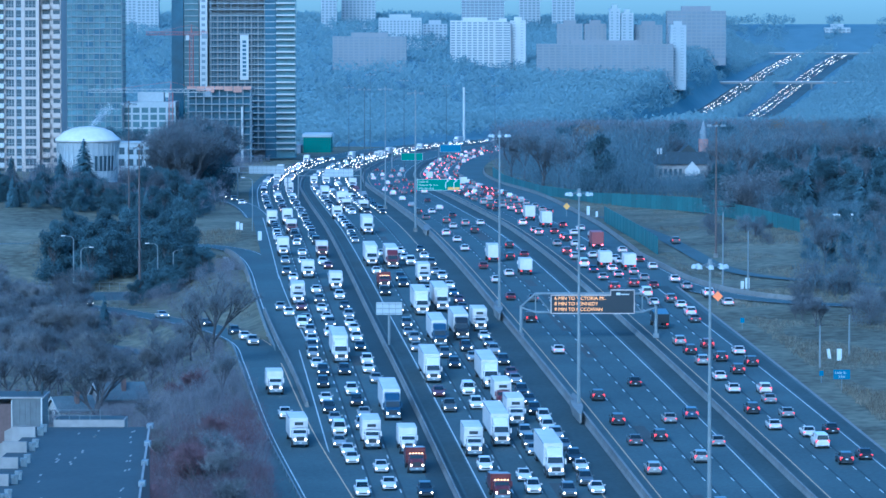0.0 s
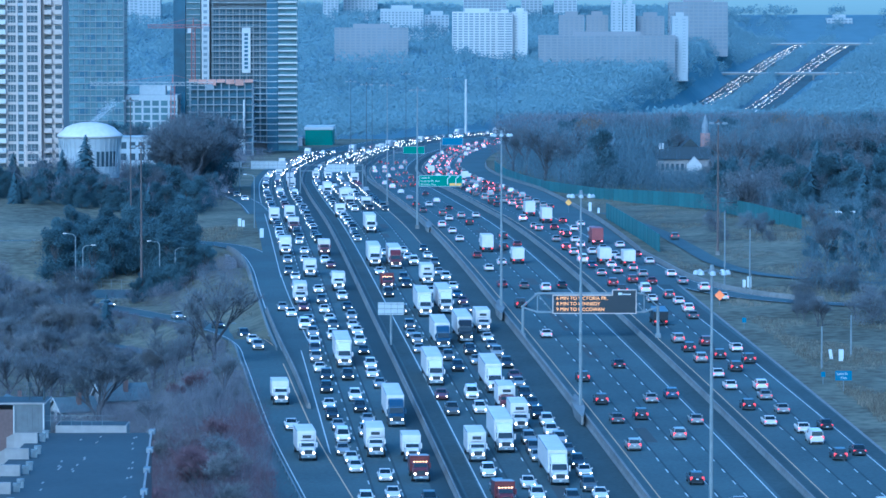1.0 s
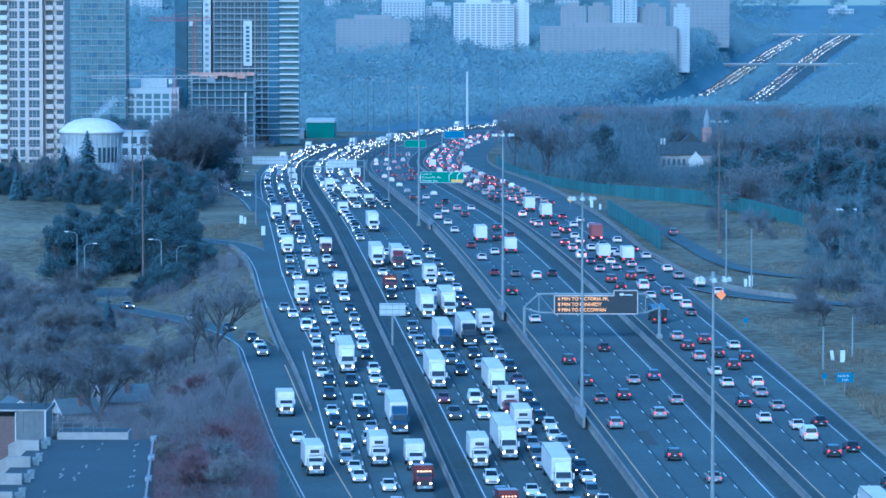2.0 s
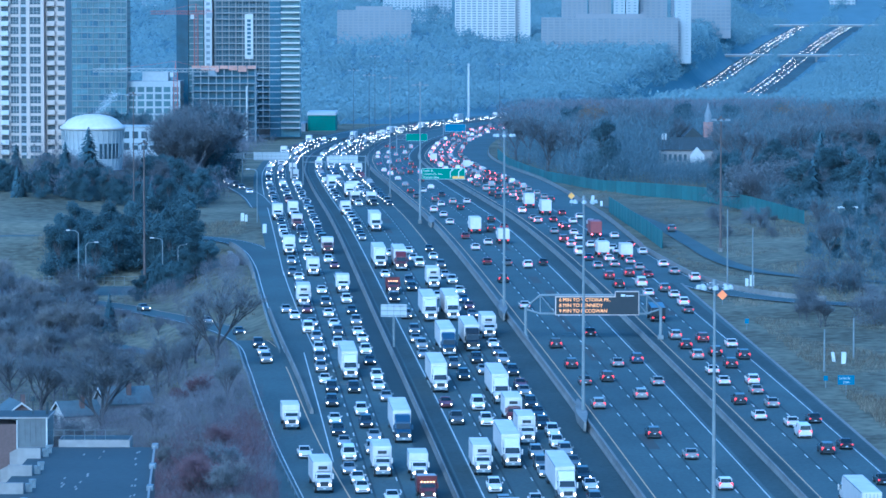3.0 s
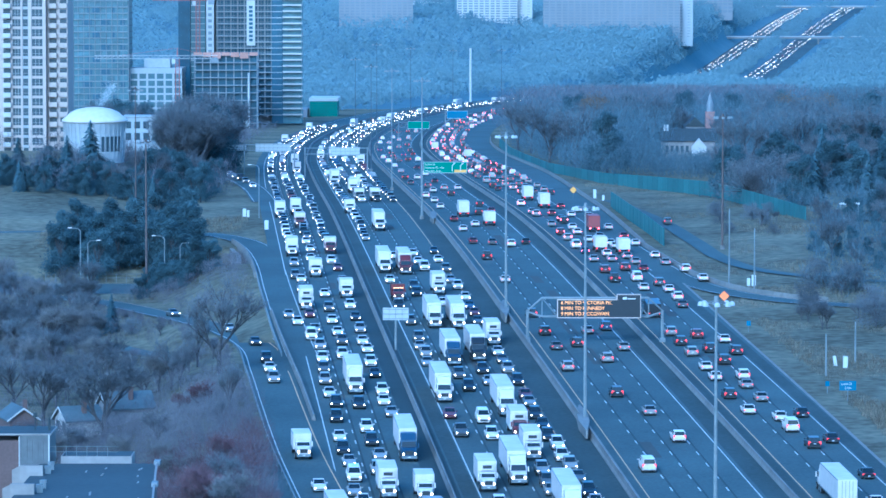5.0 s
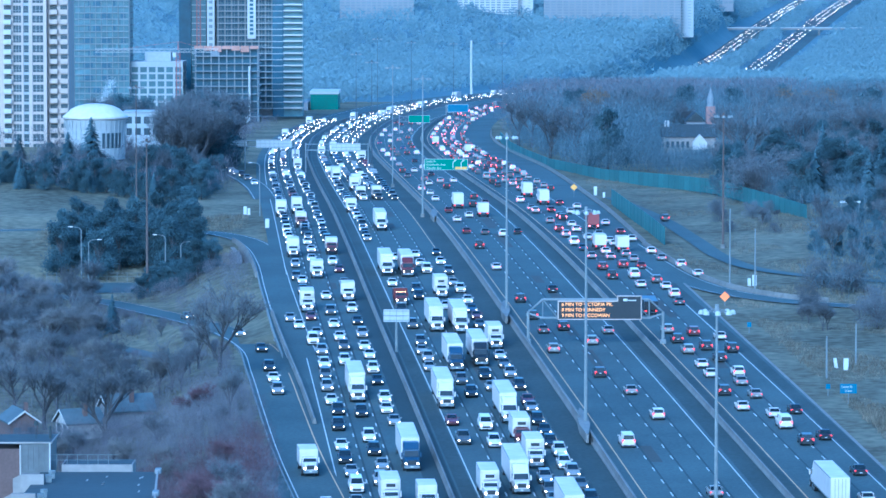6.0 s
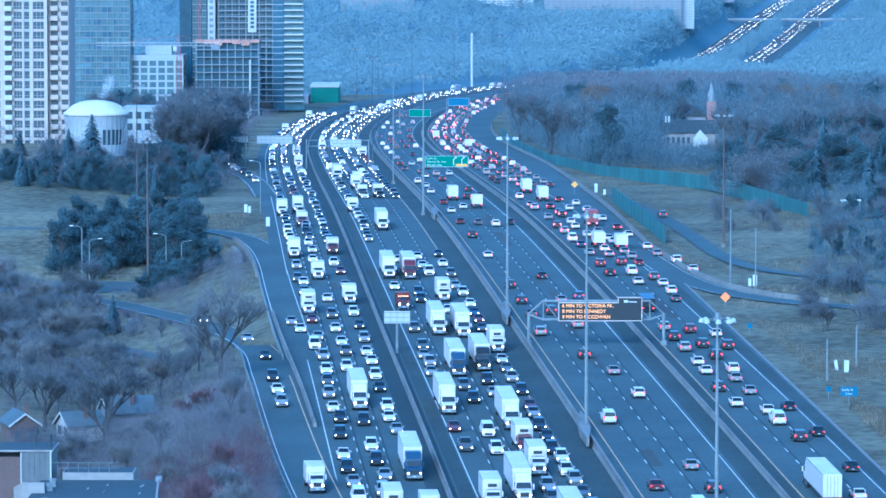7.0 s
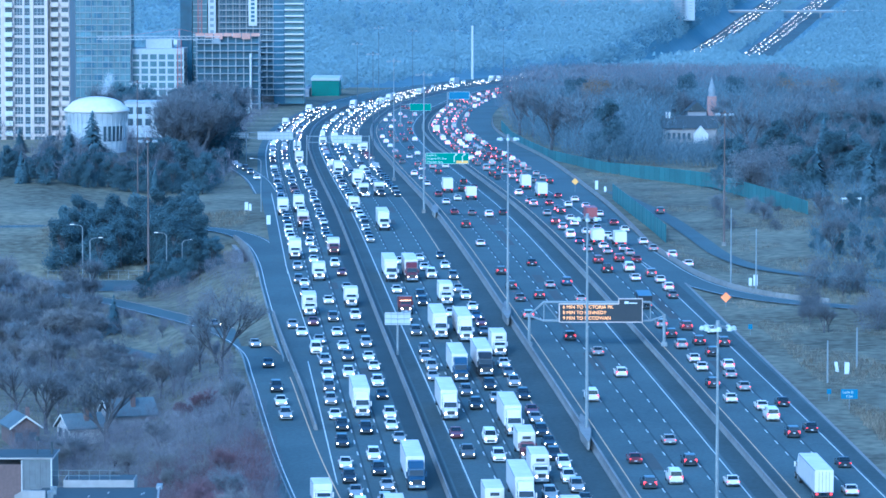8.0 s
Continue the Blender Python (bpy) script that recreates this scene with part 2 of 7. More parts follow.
# ---- ground and roads ----
def build_ground():
    bm = bmesh.new()
    ys = list(np.arange(150, 560, 8)) + list(np.arange(560, 940, 4)) + list(np.arange(940, 1500, 8)) + list(np.arange(1500, 2600, 40)) + list(np.arange(2600, 4951, 90)) + [4950]
    grid = []
    for y in ys:
        c = mid_x(y)
        us = [-1500, -900, -500, -300] + list(np.arange(-200, -110, 5)) + list(np.arange(-110, -48, 2.5)) + [left_edge(y) - 0.5, -38, 0, 34, right_edge(y) + 0.5] + list(np.arange(54, 220, 6)) + [300, 450, 700, 1100, 1700]
        grid.append([bm.verts.new((c + u, y, ground_z(c + u, y))) for u in us])
    for i in range(len(grid) - 1):
        for k in range(len(grid[0]) - 1):
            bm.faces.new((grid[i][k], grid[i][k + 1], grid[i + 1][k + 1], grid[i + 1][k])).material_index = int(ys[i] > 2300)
    # behind and under the camera
    back = [bm.verts.new((v.co.x, -600, v.co.z)) for v in grid[0]]
    for k in range(len(back) - 1):
        bm.faces.new((back[k], back[k + 1], grid[0][k + 1], grid[0][k]))
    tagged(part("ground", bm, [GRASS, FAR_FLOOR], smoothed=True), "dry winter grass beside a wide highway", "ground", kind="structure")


WB_COL, WB_EXP, EB_EXP, EB_COL = (-36.3, -32.4, -28.6), (-18.1, -14.4, -10.6, -6.9), (4.0, 7.7, 11.5, 15.2), (25.4, 29.1, 32.9)


def build_road():
    bm = bmesh.new()
    strip(bm, 300, 2900, 10, left_edge, right_edge, 0.0)
    for ua, ub in ((-41, -13), (10, 38)):       # the carriageways part on the far slope
        strip(bm, 2900, 4790, 20, ua, ub, 0.0)
    road = tagged(part("road", bm, ASPHALT), "grey worn asphalt highway with sixteen lanes", "road", kind="structure")
    bm = bmesh.new()
    strip(bm, 300, 2500, 10, -26.5, -22.6, 0.006)
    tagged(part("road_shoulder", bm, DARK_ASPHALT), "darker asphalt shoulder along the concrete barrier", "road shoulder", kind="structure")
    dirty = mat("dirty_shoulder_asphalt", (0.052, 0.060, 0.057), 0.92, vary=0.28, grain=1.5, coarse=0.05, spec=0.2)
    for ua, ub, y1 in ((-22.3, -20.3, 2000), (-4.6, -0.5, 2000), (17.6, 20.5, 2000), (21.3, 23.2, 2000), (35.4, 37.6, 800)):
        bm = bmesh.new()
        strip(bm, 300, y1, 10, ua, ub, 0.007)
        tagged(part("worn_shoulder", bm, dirty), "dirty stained asphalt shoulder beside the lanes", "road shoulder", kind="structure")
    bm = bmesh.new()
    strip(bm, 300, 800, 8, lambda y: right_edge(y) - 0.5, lambda y: right_edge(y), 0.016, thick=0.2)
    tagged(part("gutter", bm, CONCRETE), "worn concrete gutter along the outer shoulder", "gutter", kind="structure")
    bm = bmesh.new()
    for u in (-38.3, -20.0, 16.95, 35.0):
        strip(bm, 300, 2400, 10, u - 0.085, u + 0.085, 0.012)
    tagged(part("road_edge_line", bm, LINE, road), "solid white painted edge line")
    bm = bmesh.new()
    for u in (2.1, 23.5, -5.0):
        strip(bm, 300, 2400, 10, u - 0.08, u + 0.08, 0.012)
    tagged(part("road_yellow_line", bm, YELLOW, road), "solid yellow painted line")
    bm = bmesh.new()
    for u in (-34.35, -30.5, -16.25, -12.5, -8.75, 5.85, 9.6, 13.35, 27.25, 31.0):
        strip(bm, 300, 1500, 10, u + 0.12, u + 0.42, 0.008)
    tagged(part("lane_joint", bm, DARK_ASPHALT, road, "dark tarred joints along the lanes"), kind="stuff")
    bm = bmesh.new()
    rj = random.Random(2)
    for _ in range(26):
        y, u = rj.uniform(480, 1000), rj.choice((-31, -12, 8, 12, 29)) + rj.uniform(-2, 2)
        strip(bm, y, y + rj.uniform(8, 40), 6, u - 0.9, u + 0.9, 0.005)
    tagged(part("road_patch", bm, mat("patched_asphalt", (0.065, 0.064, 0.058), 0.9, vary=0.12, spec=0.2), road, "darker repair patches in the asphalt"), kind="stuff")
    # broken lane lines: short strokes, three metres on and seven and a half off
    bm = bmesh.new()
    y = 300.0
    while y < 1900:
        for u in (-34.35, -30.5, -16.25, -12.5, -8.75, 5.85, 9.6, 13.35, 27.25, 31.0):
            strip(bm, y, y + 3.2, 3.2, u - 0.09, u + 0.09, 0.012)
        y += 10.4
    tagged(part("lane_dash", bm, LINE, road, "broken white lane lines"), kind="stuff")


def build_barrier(name, u, y0, y1, h, label, w=0.32):
    bm = bmesh.new()
    prof = ((-w, 0), (-w, 0.12), (-w * 0.55, 0.4), (-w * 0.35, h), (w * 0.35, h), (w * 0.55, 0.4), (w, 0.12), (w, 0))
    rings = []
    for y in list(np.arange(y0, y1, 12)) + [y1]:
        uu = u(y) if callable(u) else u
        rings.append([(mid_x(y) + uu + a, y, road_z(y) + b) for a, b in prof])
    loft(bm, rings)
    return tagged(part(name, bm, CONCRETE), label, "concrete barrier", kind="structure")


build_ground()
build_road()
build_barrier("median_barrier", 0.0, 300, 2500, 1.1, "weathered concrete median barrier between the two directions", 0.45)
build_barrier("collector_barrier", -23.7, 300, 2400, 0.9, "weathered concrete barrier between westbound express and collector lanes")
build_barrier("express_barrier", 20.9, 300, 2400, 0.9, "weathered concrete barrier between eastbound express and collector lanes")


# ---- vehicles (they head along +y in their own space) ----
def ring(w, y, zs, tuck=0.0):
    """A rounded cross-section of a car body at y: half width w, from zs[0] up to zs[1]."""
    z0, z1 = zs
    h = z1 - z0
    half = ((w * 0.90, z0), (w, z0 + 0.25 * h), (w, z0 + 0.62 * h), (w * (0.96 - tuck), z0 + 0.92 * h), (w * (0.86 - tuck), z1))
    return [(a, y, z) for a, z in half] + [(-a, y, z) for a, z in half[::-1]]


CACHE = {}


def wheel_mesh(r, w):
    key = ("wheel", r, w)
    if key not in CACHE:
        bm = bmesh.new()
        rod(bm, (-w / 2, 0, 0), (w / 2, 0, 0), r, r, 12, 0)
        rod(bm, (-w / 2 - 0.01, 0, 0), (w / 2 + 0.01, 0, 0), r * 0.62, r * 0.62, 8, 1)
        bmesh.ops.recalc_face_normals(bm, faces=bm.faces[:])
        me = bpy.data.meshes.new("wheel")
        bm.to_mesh(me)
        bm.free()
        me.materials.append(TYRE)
        me.materials.append(STEEL)
        CACHE[key] = me
    return CACHE[key]


def quad_slab(bm, pts, out, mi=0):
    """A thin pane on four points, raised by out."""
    a = [Vector(p) for p in pts]
    nrm = (a[1] - a[0]).cross(a[3] - a[0]).normalized()
    o = nrm * 0.015
    lo = [bm.verts.new(p - o) for p in a]
    hi = [bm.verts.new(p + nrm * out) for p in a]
    bm.faces.new(lo[::-1]).material_index = mi
    bm.faces.new(hi).material_index = mi
    for k in range(4):
        bm.faces.new((lo[k], lo[(k + 1) % 4], hi[(k + 1) % 4], hi[k])).material_index = mi


def lamps(root, w, yf, zf, yr, zr, head, tail, size=0.10, tall=0.0, far=False):
    for s in (-1, 1):
        if far and tail is not DIM_TAIL:
            break
        bm = bmesh.new()
        k = size * (0.82, 0.72, 1.1, 0.95)[int(far)]
        rod(bm, (s * w * 0.76, yf - 0.12, zf), (s * w * 0.76, yf + 0.03, zf), k * 1.2, k, 8)
        part("headlight", bm, head, root)
    for s in (-1, 1):
        if far and tail is DIM_TAIL:
            break
        bm = bmesh.new()
        k = 0.11 if far else 0.14
        box(bm, s * w * 0.8 - k, s * w * 0.8 + k, yr - 0.03, yr + 0.1, zr - k * 0.64 - tall * (k > 0.1), zr + k * 0.64 + tall * (k > 0.1))
        part("tail_light", bm, tail, root)


def plates(root, yf, yr, z):
    for y in ((yf,) if yf > 0 else (yr,)):
        bm = bmesh.new()
        box(bm, -0.17, 0.17, y - 0.02, y + 0.02, z - 0.06, z + 0.06)
        part("number_plate", bm, PLATE, root)


def make_car(kind, paint, head, tail, label, far=False):
    """A passenger car: its body is skinned over cross-sections, with a glazed cabin."""
    p = {"sedan": (4.7, 0.91, 0.92, 1.45, (-0.35, 0.75, -1.05, -1.75)), "suv": (4.65, 0.94, 1.05, 1.70, (-0.35, 0.9, -2.0, -2.22)),
         "hatch": (4.2, 0.88, 0.95, 1.5, (-0.3, 0.85, -1.6, -2.0)), "van": (5.2, 1.0, 1.2, 1.98, (0.95, 1.75, -2.45, -2.55)),
         "pickup": (5.6, 0.98, 1.08, 1.82, (0.15, 0.95, -0.75, -1.0))}[kind]
    L, w, belt, top, (c1, c0, c2, c3) = p
    f, r = L / 2, -L / 2
    if far == 2:        # on the slope beyond the valley
        bm = bmesh.new()
        loft(bm, [ring(w * 0.85, f, (0.3, belt * 0.7)), ring(w, f - 0.7, (0.22, belt * 0.85)), ring(w, 0, (0.2, belt)), ring(w * 0.9, r, (0.3, belt * 0.9))])
        loft(bm, [ring(w * 0.85, c0, (belt - 0.1, belt + 0.05)), ring(w * 0.76, c1, (belt - 0.1, top)), ring(w * 0.76, c2, (belt - 0.1, top)), ring(w * 0.85, c3, (belt - 0.1, belt + 0.05))])
        for sx in (-1, 1):
            if tail is DIM_TAIL:
                rod(bm, (sx * w * 0.74, f - 0.1, 0.66), (sx * w * 0.74, f + 0.04, 0.66), 0.13, 0.12, 8, 1)
            else:
                box(bm, sx * w * 0.74 - 0.12, sx * w * 0.74 + 0.12, r - 0.03, r + 0.1, belt * 0.7, belt * 0.88, 1)
        return tagged(part({"sedan": "sedan_car", "suv": "suv_car", "hatch": "hatchback_car", "van": "van", "pickup": "pickup_truck"}[kind], bm, [paint, head if tail is DIM_TAIL else tail]), label, {"van": "van", "pickup": "pickup"}.get(kind, "car"))
    root = empty({"sedan": "sedan_car", "suv": "suv_car", "hatch": "hatchback_car", "van": "van", "pickup": "pickup_truck"}[kind], label, {"van": "van", "pickup": "pickup"}.get(kind, "car"))
    bm = bmesh.new()
    nose = belt * (0.78 if kind != "van" else 0.8)
    tailz = belt * (0.95 if kind == "sedan" else 1.0)
    loft(bm, [ring(w * 0.80, f, (0.32, nose * 0.82)), ring(w * 0.95, f - 0.25, (0.24, nose)), ring(w, f - 0.8, (0.22, nose * 1.06)), ring(w, c0, (0.2, belt)),
              ring(w, 0, (0.2, belt * 1.02)), ring(w, c2, (0.2, belt * 1.03)), ring(w, r + 0.5, (0.22, tailz)), ring(w * 0.96, r + 0.12, (0.26, tailz * 0.97)), ring(w * 0.86, r, (0.34, tailz * 0.85))])
    wr = w * 0.74
    cab = [[(s * w * 0.9, c0, belt - 0.02) for s in (1, -1)], [(s * wr, c1, top - 0.04) for s in (1, -1)], [(s * wr, (c1 + c2) / 2, top) for s in (1, -1)],
           [(s * wr, c2, top - 0.05) for s in (1, -1)], [(s * w * 0.9, c3, belt - 0.02) for s in (1, -1)]]
    vs = [[bm.verts.new(q) for q in row] for row in cab]
    for i in range(4):
        bm.faces.new((vs[i][0], vs[i][1], vs[i + 1][1], vs[i + 1][0]))
    base = [bm.verts.new((s * w * 0.9, (c1 + c2) / 2, belt - 0.02)) for s in (1, -1)]
    for k in (0, 1):
        bm.faces.new((vs[0][k], vs[1][k], vs[2][k], base[k]))
        bm.faces.new((base[k], vs[2][k], vs[3][k], vs[4][k]))
    for s in (-1, 1):   # door mirrors
        box(bm, s * (w + 0.1) - 0.1, s * (w + 0.1) + 0.1, c0 - 0.45, c0 - 0.33, belt + 0.02, belt + 0.17)
    if kind == "pickup":
        for s in (-1, 1):
            box(bm, s * (w - 0.08) - 0.06, s * (w - 0.08) + 0.06, r + 0.1, c3 - 0.02, belt, belt + 0.22)
        box(bm, -w * 0.9, w * 0.9, r + 0.04, r + 0.12, belt, belt + 0.22)
    box(bm, -w * 0.55, w * 0.55, f - 0.1, f + 0.012, 0.42, nose * 0.74, 1)
    box(bm, -w * 0.8, w * 0.8, r - 0.012, r + 0.1, 0.3, 0.46, 1)
    part("body", bm, [paint, TRIM], root)

    def mix(a, b, t):
        return tuple(a[i] + (b[i] - a[i]) * t for i in range(3))

    def pane(name, ra, rb, flip):
        a, b = [mix(ra[0], rb[0], t) for t in (0.10, 0.92)], [mix(ra[1], rb[1], t) for t in (0.10, 0.92)]
        q = [mix(a[0], b[0], 0.04), mix(a[0], b[0], 0.96), mix(a[1], b[1], 0.96), mix(a[1], b[1], 0.04)]
        bm = bmesh.new()
        quad_slab(bm, q if not flip else q[::-1], 0.02)
        part(name, bm, GLASS, root)
    if not far or (far == 1 and tail is DIM_TAIL):
        pane("windscreen", cab[0], cab[1], True)
    if not far or (far == 1 and tail is not DIM_TAIL):
        pane("rear_window", cab[4], cab[3], False)
    for k, s in (() if far else ((0, 1), (1, -1))):
        lo_f, lo_b = mix(cab[0][k], cab[4][k], 0.14), mix(cab[0][k], cab[4][k], 0.9 if kind != "van" else 0.35)
        hi_f, hi_b = mix(cab[1][k], cab[3][k], 0.06), mix(cab[1][k], cab[3][k], 0.94 if kind != "van" else 0.2)
        q = [mix(lo_f, hi_f, 0.1), mix(lo_b, hi_b, 0.1), mix(lo_b, hi_b, 0.85), mix(lo_f, hi_f, 0.85)]
        bm = bmesh.new()
        quad_slab(bm, q if s < 0 else q[::-1], 0.02)
        part("side_window", bm, GLASS, root)
    rw = 0.34 if kind in ("sedan", "hatch") else 0.39
    for y in (() if far else (f - 0.92, r + 0.98)):
        for s in (-1, 1):
            piece("wheel", wheel_mesh(rw, 0.24), root, at=(s * (w - 0.1), y, rw))
    lamps(root, w, f - 0.06, nose * 0.84, r + 0.06, tailz * 0.84, head, tail, tall=0.12 if kind in ("suv", "van", "pickup") else 0.0, far=far)
    if not far and tail is not DIM_TAIL:
        plates(root, -1, r - 0.02, 0.5 if kind != "suv" else 0.8)
    if tail is BRAKE and not far:
        bm = bmesh.new()
        box(bm, -0.22, 0.22, c3 + 0.02 if kind != "pickup" else c2, c3 + 0.1 if kind != "pickup" else c2 + 0.06, (belt + 0.02) if kind == "sedan" else top - 0.1, (belt + 0.1) if kind == "sedan" else top - 0.03)
        part("high_brake_light", bm, BRAKE, root)
    return root


def cab_front(root, paint, y, w, z0, z1, hood, head, roofdeck=0.0, far=False):
    """A truck's cab: hood, windscreen leaning back, side windows, grille, bumper. Its back stands at y."""
    d = 1.9 if roofdeck == 0 else 2.4
    bm = bmesh.new()
    f = y + d
    loft(bm, [ring(w, y, (z0, z1)), ring(w, f - 0.55, (z0, z1)), ring(w, f - 0.2, (z0, z0 + (z1 - z0) * 0.62)), ring(w * 0.97, f, (z0, z0 + (z1 - z0) * 0.5))])
    if hood:
        loft(bm, [ring(w * 0.96, f - 0.05, (z0, z0 + 1.15)), ring(w * 0.88, f + hood * 0.6, (z0, z0 + 1.05)), ring(w * 0.80, f + hood, (z0, z0 + 0.9))])
    if roofdeck:
        loft(bm, [ring(w * 0.98, y, (z1 - 0.05, z1 + roofdeck)), ring(w * 0.96, y + 0.9, (z1 - 0.05, z1 + roofdeck * 0.95)), ring(w * 0.88, f - 0.6, (z1 - 0.05, z1 + 0.12))])
    for s in (-1, 1):
        box(bm, s * (w + 0.18) - 0.09, s * (w + 0.18) + 0.09, f - 0.35, f - 0.25, z0 + 1.0, z0 + 1.7)
    part("cab", bm, paint, root)
    za, zb = z0 + (z1 - z0) * 0.56, z1 - 0.12
    bm = bmesh.new()
    quad_slab(bm, [(w * 0.88, f - 0.10, za), (-w * 0.88, f - 0.10, za), (-w * 0.82, f - 0.46, zb), (w * 0.82, f - 0.46, zb)][::-1], 0.05)
    part("windscreen", bm, GLASS, root)
    for s in (() if far else (-1, 1)):
        bm = bmesh.new()
        box(bm, s * w * 0.985 - 0.03, s * w * 0.985 + 0.03, f - 1.35, f - 0.5, za, zb - 0.05)
        part("side_window", bm, GLASS, root)
    nose = f + hood
    bm = bmesh.new()
    box(bm, -w * 0.5, w * 0.5, nose - 0.05, nose + 0.03, z0 + 0.25, z0 + 0.82)
    part("grille", bm, [TRIM], root, "dark radiator grille")
    for s in (-1, 1):
        bm = bmesh.new()
        rod(bm, (s * w * 0.72, nose - 0.1, z0 + 0.4), (s * w * 0.72, nose + 0.05, z0 + 0.4), 0.09 if far else 0.14, 0.08 if far else 0.12, 8)
        part("headlight", bm, head, root)
    if far:
        return nose
    bm = bmesh.new()
    box(bm, -w * 0.92, w * 0.92, nose - 0.3, nose + 0.1, z0 - 0.25, z0 + 0.12)
    part("bumper", bm, STEEL, root)
    bm = bmesh.new()
    box(bm, -0.17, 0.17, nose + 0.08, nose + 0.13, z0 - 0.1, z0 + 0.02)
    part("number_plate", bm, PLATE, root)
    return nose


def make_truck(kind, paint, boxmat, head, tail, label, deck=False, marker=False, far=False):
    """A box truck, or a tractor with its semi-trailer (kind 'semi'); its middle stands over the origin."""
    semi = kind == "semi"
    root = empty("semi_truck" if semi else ("dump_truck" if kind == "dump" else "box_truck"), label, "truck")
    w, L = 1.28, {"semi": 14.5, "box": 7.2, "dump": 5.2, "short": 5.0}[kind]
    cab_l = 3.9 if semi else 3.0
    r = -(L + cab_l) / 2
    z0, z1 = 1.05, {"semi": 4.1, "box": 3.75, "dump": 2.6, "short": 3.3}[kind]
    bm = bmesh.new()
    if kind == "dump":
        loft(bm, [[(-w, r, z0), (w, r, z0), (w, r, z1), (-w, r, z1)], [(-w, r + L, z0), (w, r + L, z0), (w, r + L, z1 + 0.5), (-w, r + L, z1 + 0.5)]])
    else:
        box(bm, -w, w, r, r + L, z0, z1)
        bmesh.ops.bevel(bm, geom=bm.edges[:], offset=0.05, segments=1, affect="EDGES")
    part("cargo_box" if not semi else "trailer_box", bm, boxmat, root)
    if kind != "dump":
        for sgn in (() if tail is DIM_TAIL or far else (-1, 1)):    # rear doors with their bars
            bm = bmesh.new()
            box(bm, min(sgn * 0.03, sgn * (w - 0.08)), max(sgn * 0.03, sgn * (w - 0.08)), r - 0.03, r + 0.02, z0 + 0.1, z1 - 0.12)
            for x in (0.25, 0.7):
                rod(bm, (sgn * x, r - 0.04, z0 + 0.1), (sgn * x, r - 0.04, z1 - 0.15), 0.03, 0.03, 4, 1)
            part("rear_door", bm, [boxmat, STEEL], root)
    if kind != "dump" and not far:
        bm = bmesh.new()          # rails along the top and bottom edges
        for s in (-1, 1):
            box(bm, s * w - 0.03, s * w + 0.03, r + 0.1, r + L - 0.1, z0 - 0.06, z0 + 0.1)
            box(bm, s * w - 0.025, s * w + 0.025, r + 0.1, r + L - 0.1, z1 - 0.12, z1 - 0.02)
        part("side_rail", bm, STEEL, root)
    if (semi or kind == "box") and not deck and not far:
        bm = bmesh.new()          # cooling unit high on the front wall
        box(bm, -0.8, 0.8, r + L, r + L + 0.45, z1 - 1.15, z1 - 0.3)
        box(bm, -0.6, 0.6, r + L + 0.43, r + L + 0.47, z1 - 0.95, z1 - 0.5, 1)
        part("cooling_unit", bm, [BOX_WHITE, TRIM], root)
    yb = r + L + (0.75 if semi else 0.25)
    nose = cab_front(root, paint, yb, 1.15 if semi else 1.05, 0.75, 2.75 if semi else 2.45, 1.3 if semi else 0.9, head, 1.0 if deck else 0.0, far)
    bm = bmesh.new()
    for s in (-1, 1):
        box(bm, s * 0.45 - 0.1, s * 0.45 + 0.1, r + 0.2, yb + 1.5, 0.7, 1.05)
    box(bm, -1.1, 1.1, r, r + 0.12, 0.45, 0.6)
    part("chassis", bm, TRIM, root)
    axles = [nose - 1.1, r + 1.0] + ([r + 2.3, yb + 0.2, yb - 1.1] if semi else ([r + 2.3] if kind == "dump" else []))
    for y in (axles[:2] if far else axles):
        for s in (-1, 1):
            piece("wheel", wheel_mesh(0.5, 0.5), root, at=(s * 0.98, y, 0.5))
    for s in (-1, 1):
        bm = bmesh.new()
        box(bm, s * 0.95 - 0.16, s * 0.95 + 0.16, r - 0.06, r + 0.05, 0.75, 0.95)
        part("tail_light", bm, tail, root)
    if not marker:
        return root
    for x in (-0.8, -0.4, 0, 0.4, 0.8):
        bm = bmesh.new()
        box(bm, x - 0.07, x + 0.07, yb + 0.9, yb + 1.05, 2.75 if semi else 2.4, 2.9 if semi else 2.54)
        part("roof_marker_lamp", bm, AMBER, root)
    return root


TALLY = {}
COLOUR_WORDS = {"white": "white", "silver": "silver", "grey": "dark grey", "black": "black", "red": "dark red", "blue": "blue", "orange": "orange", "green": "green"}


